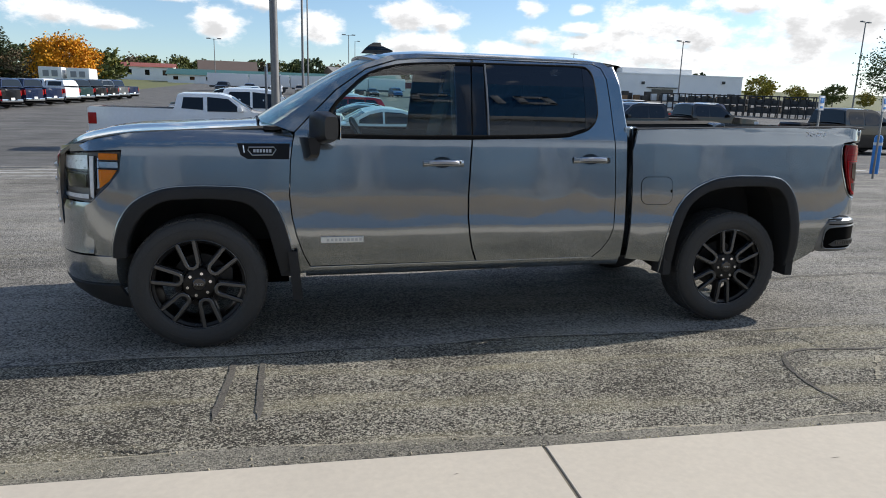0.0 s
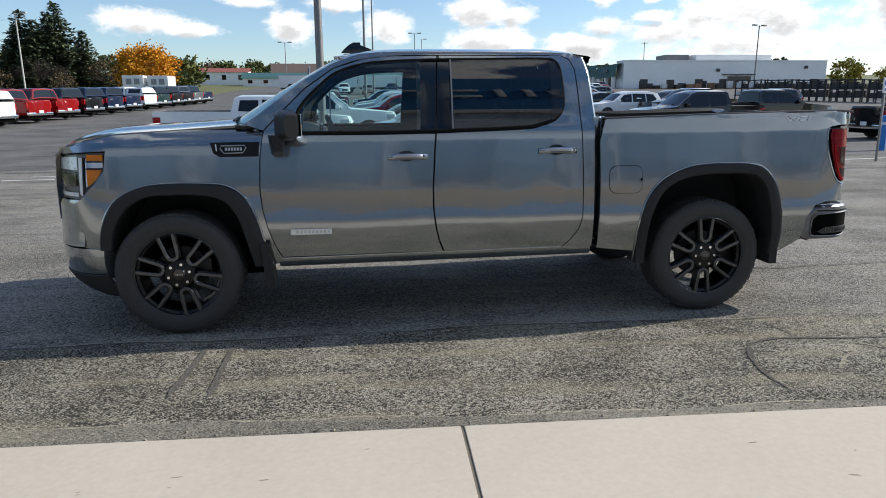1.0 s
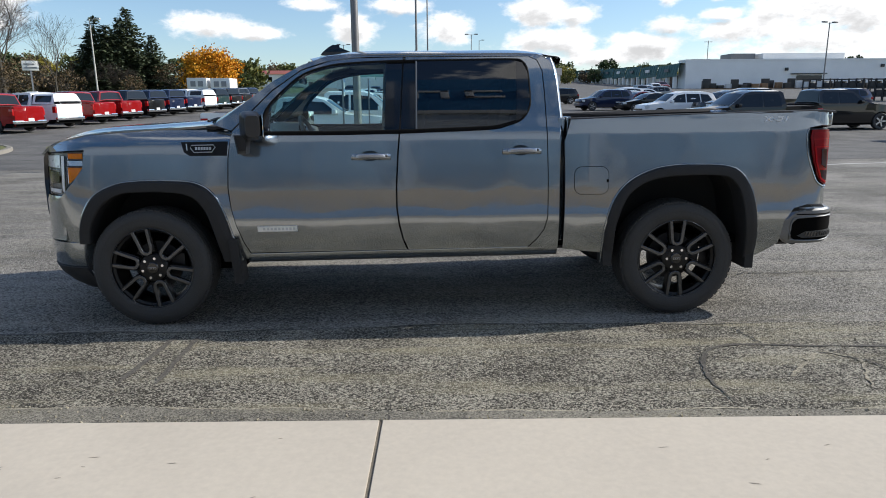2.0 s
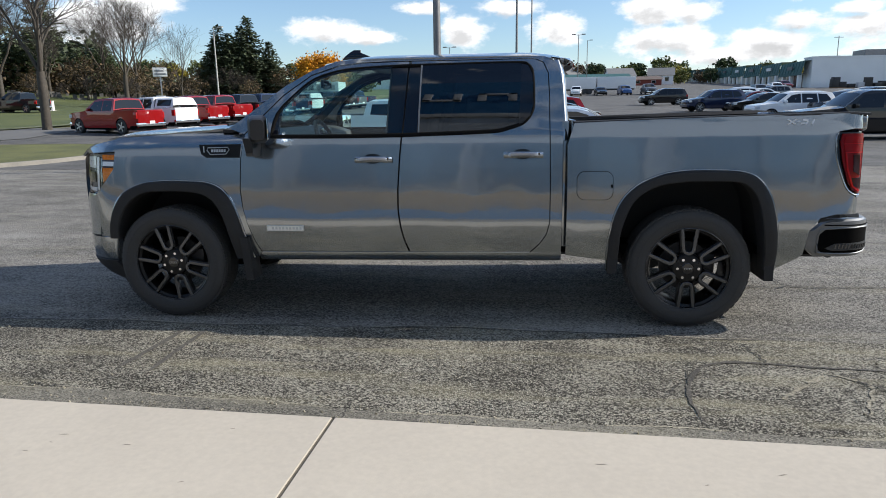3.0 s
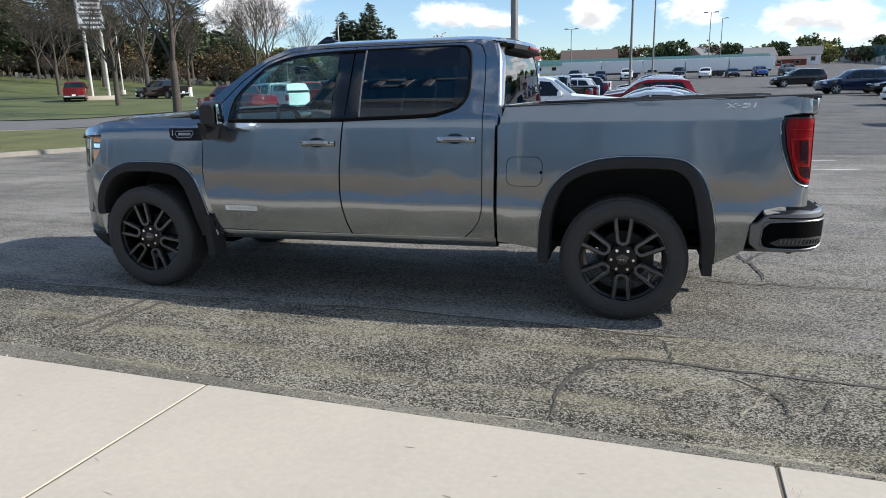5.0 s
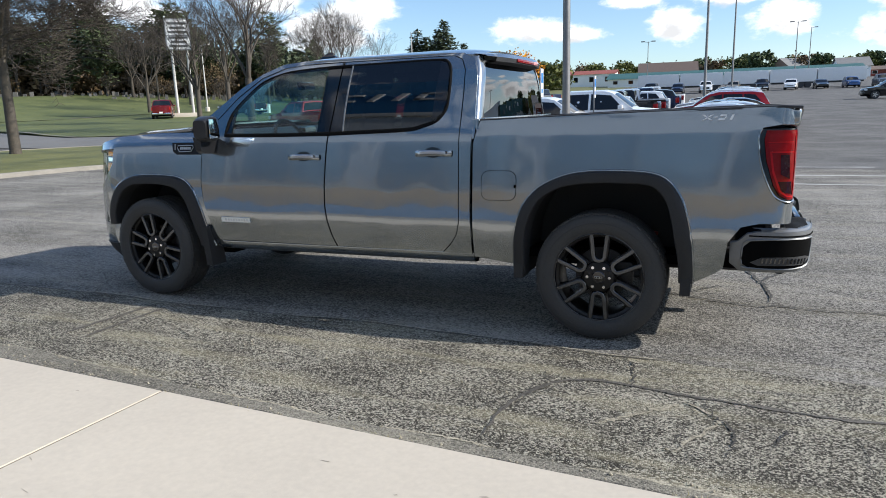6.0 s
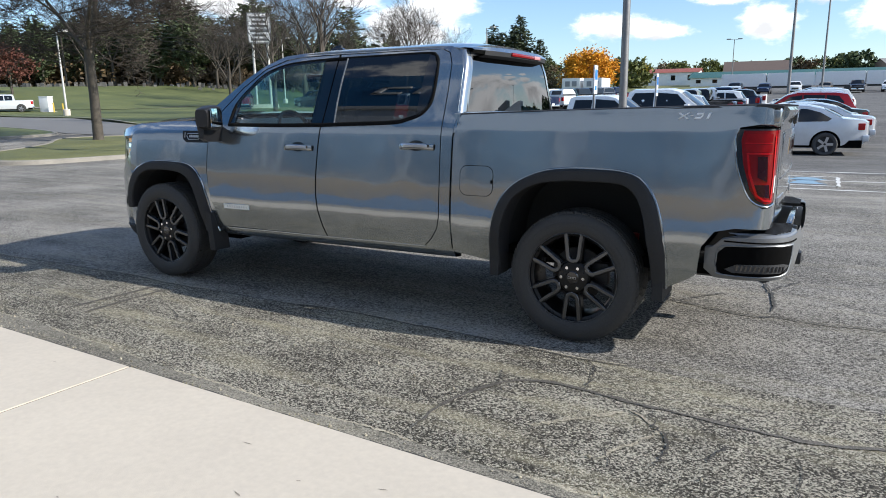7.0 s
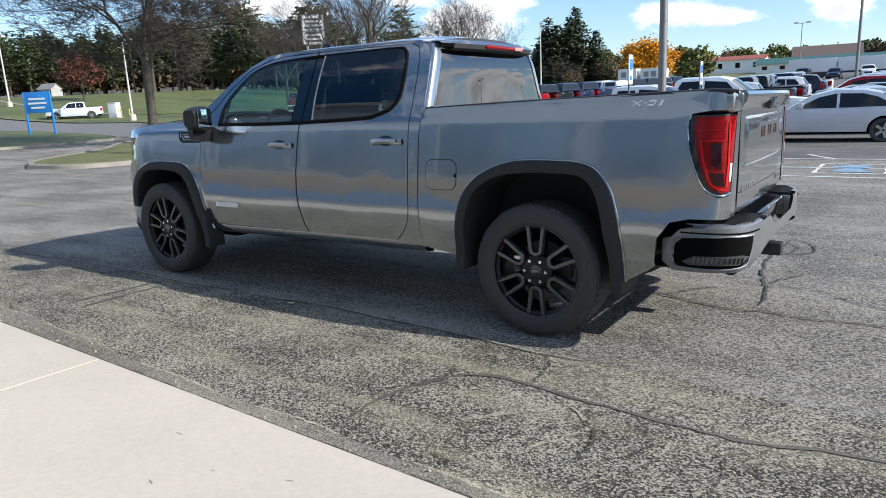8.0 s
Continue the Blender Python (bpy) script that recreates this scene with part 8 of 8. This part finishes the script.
def conifer(h, w, seed, leaf, m=None, low=0.12, name="conifer", label="dark green conifer with ragged branches", pine=False, density=1.0, needle=1.0):
    rg = random.Random(seed)
    t = thing(name, label, "tree", "conifers", m)
    V, F, NV, NF = [], [], [], []
    limb(V, F, Vector((0, 0, -0.2)), Vector((0, 0, h * 0.5)), h * 0.018, h * 0.012, 8)
    limb(V, F, Vector((0, 0, h * 0.5)), Vector((0, 0, h * 0.98)), h * 0.012, h * 0.003, 6)
    z = h * low
    while z < h * 0.985:
        k = (z / h - low) / (1 - low)
        prof = (1 - k) ** 0.85 if not pine else math.sin(math.pi * min(1, 0.18 + 0.82 * (1 - k))) ** 0.6 * (1 - k) ** 0.35
        n = max(4, int((9 if not pine else 7) * density * (0.5 + prof)))
        off = rg.random() * 6
        for i in range(n):
            a = off + 2 * math.pi * i / n + rg.uniform(-0.3, 0.3)
            L = w * prof * rg.uniform(0.6, 1.12) + 0.15
            up_ = rg.uniform(-0.25, 0.10) if not pine else rg.uniform(-0.05, 0.35)
            tip = Vector((math.cos(a) * L, math.sin(a) * L, z + L * up_))
            limb(V, F, Vector((0, 0, z)), tip, 0.02 + 0.02 * L * 0.3, 0.006, 3)
            sprays = max(3, int(L * 3.6))
            for s in range(sprays):
                f = (s + rg.random()) / sprays
                if f < 0.12:
                    continue
                p = Vector((0, 0, z)).lerp(tip, f)
                for _ in range(3):
                    sz = (0.24 + 0.022 * h) * rg.uniform(0.55, 1.15) * needle
                    dirv = Vector((math.cos(a) + rg.uniform(-1.1, 1.1), math.sin(a) + rg.uniform(-1.1, 1.1), rg.uniform(-0.55, 0.45))).normalized()
                    sd = dirv.cross(Vector((rg.uniform(-0.6, 0.6), rg.uniform(-0.6, 0.6), 1))).normalized() * sz * 0.30
                    b = len(NV)
                    c = p + Vector((rg.uniform(-1, 1), rg.uniform(-1, 1), rg.uniform(-0.7, 0.5))) * 0.12 * h * 0.06
                    NV += [c - sd * 0.7, c + dirv * sz * 0.5 - sd, c + dirv * sz, c + dirv * sz * 0.5 + sd]
                    NF.append((b, b + 1, b + 2, b + 3))
        z += h * (0.030 if not pine else 0.040) * rg.uniform(0.8, 1.25)
    mesh_part("trunk", V, F, BARK, t)
    mesh_part("crown", NV, NF, leaf, t, kind="stuff", smooth=False)
    return t


def leafy(h, w, seed, leaf, m=None, name="leafy_tree", label="broad tree in autumn leaf", clumps=60, per=46, low=0.25, size=0.3, cat="tree"):
    rg = random.Random(seed)
    t = thing(name, label, cat, "leafy trees", m)
    V, F, NV, NF = [], [], [], []
    limb(V, F, Vector((0, 0, -0.2)), Vector((0, 0, h * 0.45)), h * 0.028, h * 0.018, 8)
    for i in range(clumps):
        a, u = rg.uniform(0, 2 * math.pi), rg.uniform(-1, 1)
        rr = rg.uniform(0.45, 1.0) ** 0.6
        s = math.sqrt(1 - u * u)
        c = Vector((math.cos(a) * s * w * 0.5 * rr, math.sin(a) * s * w * 0.5 * rr, h * (low + 1) / 2 + u * h * (1 - low) / 2 * rr * 0.93))
        c.x *= 0.85 + 0.3 * rg.random()
        if i % 2 == 0:
            limb(V, F, Vector((0, 0, h * 0.25 + (c.z - h * 0.25) * 0.35)), c, h * 0.008, h * 0.002, 4)
        cr = w * rg.uniform(0.07, 0.16)
        for _ in range(per):
            d = Vector((rg.gauss(0, 1), rg.gauss(0, 1), rg.gauss(0, 0.8)))
            p = c + d * cr * 0.6
            sz = size * rg.uniform(0.6, 1.3)
            n = Vector((rg.gauss(0, 1), rg.gauss(0, 1), rg.gauss(0.5, 1))).normalized()
            x = n.orthogonal().normalized() * sz * 0.5
            y = n.cross(x) * 0.8
            b = len(NV)
            NV += [p - x, p - y, p + x, p + y]
            NF.append((b, b + 1, b + 2, b + 3))
    mesh_part("trunk", V, F, BARK, t)
    mesh_part("crown", NV, NF, leaf, t, kind="stuff", smooth=False)
    return t


def again(src, x, y, yaw, k):
    keep = src.matrix_basis.copy()
    src.matrix_basis = Matrix()
    c = copy_thing(src, on_ground(x, y, yaw) @ Matrix.Scale(k, 4))
    src.matrix_basis = keep
    return c


# the bare tree of the island, and those on the lawn
bare_tree(11.5, 0.205, 3, spread=0.95, fork=0.33, depth=7, wide=1.6, m=on_ground(-22.5, 14.6, 40, 0.08))
bare_b = bare_tree(13.0, 0.26, 11, spread=0.6, fork=0.26, depth=5, m=on_ground(-25.6, 33.6, 10, 0.05))
bare_c = bare_tree(12.0, 0.22, 23, spread=0.55, fork=0.25, depth=5, m=on_ground(-38.8, 43.2, 80))
for src, x, y, yaw, k in ((bare_b, -48, 80, 120, 1.15), (bare_c, -62, 84, 210, 1.1), (bare_c, -72, 78, 30, 1.2), (bare_b, -80, 96, 250, 1.25), (bare_c, -50, 108, 70, 1.1), (bare_b, -58, 100, 300, 1.2), (bare_b, -70, 110, 20, 1.2),
                          (bare_c, -90, 84, 160, 1.1), (bare_b, -100, 66, 40, 1.15), (bare_b, -110, 78, 200, 1.2), (bare_c, -64, 62, 310, 1.0), (bare_b, -47, 57, 190, 1.05)):
    if not 0.30 < (2 - x) / (y + 4.7) < 0.53:
        again(src, x, y, yaw, k)
bare_tree(12.5, 0.12, 77, spread=0.7, fork=0.20, depth=4, wide=0.9, m=on_ground(-38.5, 76, 0), label="slender leafless tree on the lawn")
bush = bare_tree(5.0, 0.05, 91, spread=0.8, fork=0.12, depth=4, wide=1.3, m=on_ground(-52, 88), name="bare_bush", label="leafless grey-brown bush below the pines")
# spruce group beside the pickups
sp_a = conifer(14.0, 6.4, 5, SPRUCE, on_ground(-44, 111.5), low=0.04, density=1.25, needle=1.25, name="spruce_tree", label="tall dark spruce with dense drooping branches")
sp_b = conifer(12.5, 5.4, 8, SPRUCE, on_ground(-48.4, 110), low=0.04, density=1.15, needle=1.3, name="spruce_tree", label="dark spruce with dense drooping branches")
for src, x, y, yaw, k in ((sp_b, -40.8, 113, 100, 0.80), (sp_b, -46.2, 109, 80, 0.9), (sp_a, -46.5, 115, 40, 0.9), (sp_b, -50.2, 112, 150, 0.85)):
    again(src, x, y, yaw, k)
for x, y, k in ((-45.2, 105.5, 1.5), (-43.0, 107, 1.3), (-47.8, 106, 1.2)):
    again(bush, x, y, 60 * k, k)
# pines at the edge of the burial ground
pine_a = conifer(15.0, 4.4, 31, PINE, on_ground(-86, 92), low=0.16, density=0.82, needle=1.5, name="pine_tree", label="green pine with a bare lower trunk", pine=True)
pine_b = conifer(13.5, 4.8, 37, PINE, on_ground(-96, 84, 30), low=0.14, density=0.82, needle=1.5, name="pine_tree", label="green pine with a bare lower trunk", pine=True)
pine_c = conifer(16.0, 4.0, 41, PINE, on_ground(-76, 104, 70), low=0.25, density=0.78, needle=1.5, name="pine_tree", label="green pine with a bare lower trunk", pine=True)
pr = random.Random(99)
for k in range(165):
    f = pr.random()
    x, y = -160 + 100 * f + pr.uniform(-4, 4), 30 + 88 * f + pr.uniform(0, 34)
    off = (2 - x) / (y + 4.7)
    if off < 0.60:
        continue
    again((pine_a, pine_b, pine_c)[k % 3], x, y, pr.uniform(0, 360), pr.uniform(0.62, 0.98) * (1.2 if 0.86 < off < 1.2 else 0.95 if off > 0.86 else 0.6))
# leafy trees near and far
leafy(7.4, 8.6, 51, ORANGE, on_ground(-30.3, 108.5), label="bright orange maple in full autumn leaf", name="maple_tree", clumps=110, per=110, low=0.10, size=0.34)
leafy(6.2, 5.6, 61, RUSSET, on_ground(-86.6, 46.6), label="russet tree before dark pines", clumps=70, per=60, low=0.26, size=0.26)
brn = leafy(5.5, 6.0, 67, BROWN, on_ground(-46, 84), label="small tree with thin brown leaves", clumps=36, per=26, low=0.2, size=0.28)
for x, y, yaw, k in ((-43, 88, 40, 0.7), (-52, 92, 140, 0.8), (-38, 96, 80, 0.6)):
    again(brn, x, y, yaw, k)
big = leafy(13, 11, 71, leaf_mat("mid_green_leaves", (0.035, 0.065, 0.014), (0.08, 0.12, 0.03)), on_ground(84, 74), label="tall green tree by the store lot", clumps=90, per=60, low=0.15)
oli = leafy(9.0, 9.5, 53, OLIVE, on_ground(-40, 175, 0, -1.5), label="broad tree with olive green leaves", clumps=46, per=26, low=0.06, size=0.95)
yel = leafy(7.5, 9.0, 57, YELLOW, on_ground(150, 190), label="broad tree with yellow-green leaves", clumps=44, per=26, low=0.06, size=0.9)
dull = leafy(6.5, 8.5, 73, BROWN, on_ground(-18, 250), label="broad tree with dull brown leaves", clumps=40, per=24, low=0.06, size=0.85)
gre = leafy(8.0, 7.5, 79, leaf_mat("dark_green_leaves", (0.03, 0.05, 0.018), (0.065, 0.09, 0.035)), on_ground(6, 262), label="dense tree with dark green leaves", clumps=46, per=26, low=0.04, size=0.9)
pr = random.Random(5)
for k in range(210):
    a = radians(148 - 116 * k / 209 + pr.uniform(-0.6, 0.6))
    d = pr.uniform(240, 330)
    x, y = d * math.cos(a), d * math.sin(a)
    if y < 110 or 34 < math.degrees(math.atan2(x, y)) < 48:
        continue
    again((oli, gre, dull, oli, yel, gre, oli, gre)[pr.randrange(8)], x, y, pr.uniform(0, 360), pr.choice((0.55, 0.65, 0.75, 0.85, 0.95, 1.15)))
for src, x, y, k in ((yel, 130, 150, 0.62), (oli, 138, 146, 0.62), (yel, 150, 148, 0.5)):
    again(src, x, y, 40 * k, k)
# undergrowth below the pines and along the lawn
for k in range(70):
    f = k / 69
    x, y = -165 + 92 * f + pr.uniform(-3, 3), 50 + 90 * f + pr.uniform(0, 10)
    if (2 - x) > 0.75 * (y + 4.7):
        again((gre, dull)[pr.randrange(2)], x, y, pr.uniform(0, 360), pr.uniform(0.3, 0.55))
for k in range(32):
    f = k / 31
    again((bush, bush, brn)[pr.randrange(3)], -98 + 58 * f + pr.uniform(-3, 3), 84 + 26 * f + pr.uniform(-4, 4), pr.uniform(0, 360), pr.uniform(0.6, 1.3))
for k in range(26):
    f = k / 25
    again((gre, sp_b, dull)[k % 3], -72 + 36 * f + pr.uniform(-2, 2), 112 + 10 * f + pr.uniform(-3, 3), pr.uniform(0, 360), (pr.uniform(0.35, 0.55) if k % 3 == 1 else pr.uniform(0.45, 0.7)))

# the depth of the woods behind: a mass of sprays and twigs with an uneven top
def wood_mass(name, leaf, seed, n, low, tall, size, x0, y0, label):
    wr_ = random.Random(seed)
    V, F = [], []
    for k in range(n):
        f = wr_.random()
        x, y = x0 + 112 * f + wr_.uniform(-4, 4), y0 + 96 * f + wr_.uniform(0, 12)
        if (2 - x) < 0.62 * (y + 4.7):
            continue
        crest = tall * (0.80 + 0.14 * math.sin(f * 61 + seed) + 0.10 * math.sin(f * 167))
        p = Vector((x, y, ground_z(x, y) + low + (crest - low) * wr_.random() ** 0.8))
        nv = Vector((wr_.gauss(0, 1), wr_.gauss(0, 1), wr_.gauss(0.3, 1))).normalized()
        u = nv.orthogonal().normalized()
        u.rotate(Matrix.Rotation(wr_.uniform(0, 6.28), 3, nv))
        s = size * wr_.uniform(0.5, 1.3)
        w = nv.cross(u) * s * 0.28
        b = len(V)
        V += [p - u * s * 0.5, p - w, p + u * s * 0.5, p + w]
        F.append((b, b + 1, b + 2, b + 3))
    tagged(mesh_part(name, V, F, leaf, None, smooth=False), label, "woods", kind="stuff")


wood_mass("far_woods", SPRUCE, 3, 26000, 0.0, 11.5, 1.5, -172, 52, "dark pine woods beyond the burial ground")
wood_mass("woods_thicket", BROWN, 4, 15000, 0.0, 6.0, 1.1, -150, 44, "brown leafless thicket below the pines")

# stones of the burial ground, uncountable at this distance
STONE = mat("grave_stone_grey", (0.12, 0.115, 0.105), 0.85, var=0.4, scale=0.7)
bm = bmesh.new()
sr = random.Random(17)
for k in range(260):
    f = sr.random()
    x, y = -140 + 88 * f + sr.uniform(-3, 3), 38 + 74 * f + sr.uniform(-2, 16)
    w, hh = sr.uniform(0.35, 0.7), sr.uniform(0.35, 0.8)
    box(-w / 2, w / 2, -0.12, 0.12, -0.2, hh, 0.0, bm, m=on_ground(x, y, sr.uniform(20, 60)))
tagged(part("grave_stones", bm, STONE, None), "rows of weathered grey stones below the pines", "stones", kind="stuff")

# overhead wires along the drive
WIRE = mat("black_wire", (0.02, 0.02, 0.02), 0.7)
for k, z in enumerate((8.2, 7.6, 6.4)):
    pts = []
    for q in range(25):
        f = q / 24
        x, y = -170 + 105 * f, 34 + 50 * f
        pts.append((x, y, ground_z(-84, 60) * 0.75 + z + 1.5 * f + 0.9 * math.cos(f * 8 * math.pi)))
    w = thing("overhead_wire", "thin black overhead wire", "wire", "overhead wires")
    part("strand", tube(pts, 0.03, 4), WIRE, w)
for f in (0.125, 0.375, 0.625, 0.875):
    x, y = -170 + 105 * f, 34 + 50 * f
    p = thing("utility_pole", "brown wooden utility pole with crossarm", "utility pole", "utility poles", on_ground(x, y, 25))
    part("pole", cyl((0, 0, -0.5), (0, 0, 9.5), 0.17, 0.12, 10), BARK, p)
    part("crossarm", box(-1.1, 1.1, -0.06, 0.06, 8.8, 8.95), BARK, p)
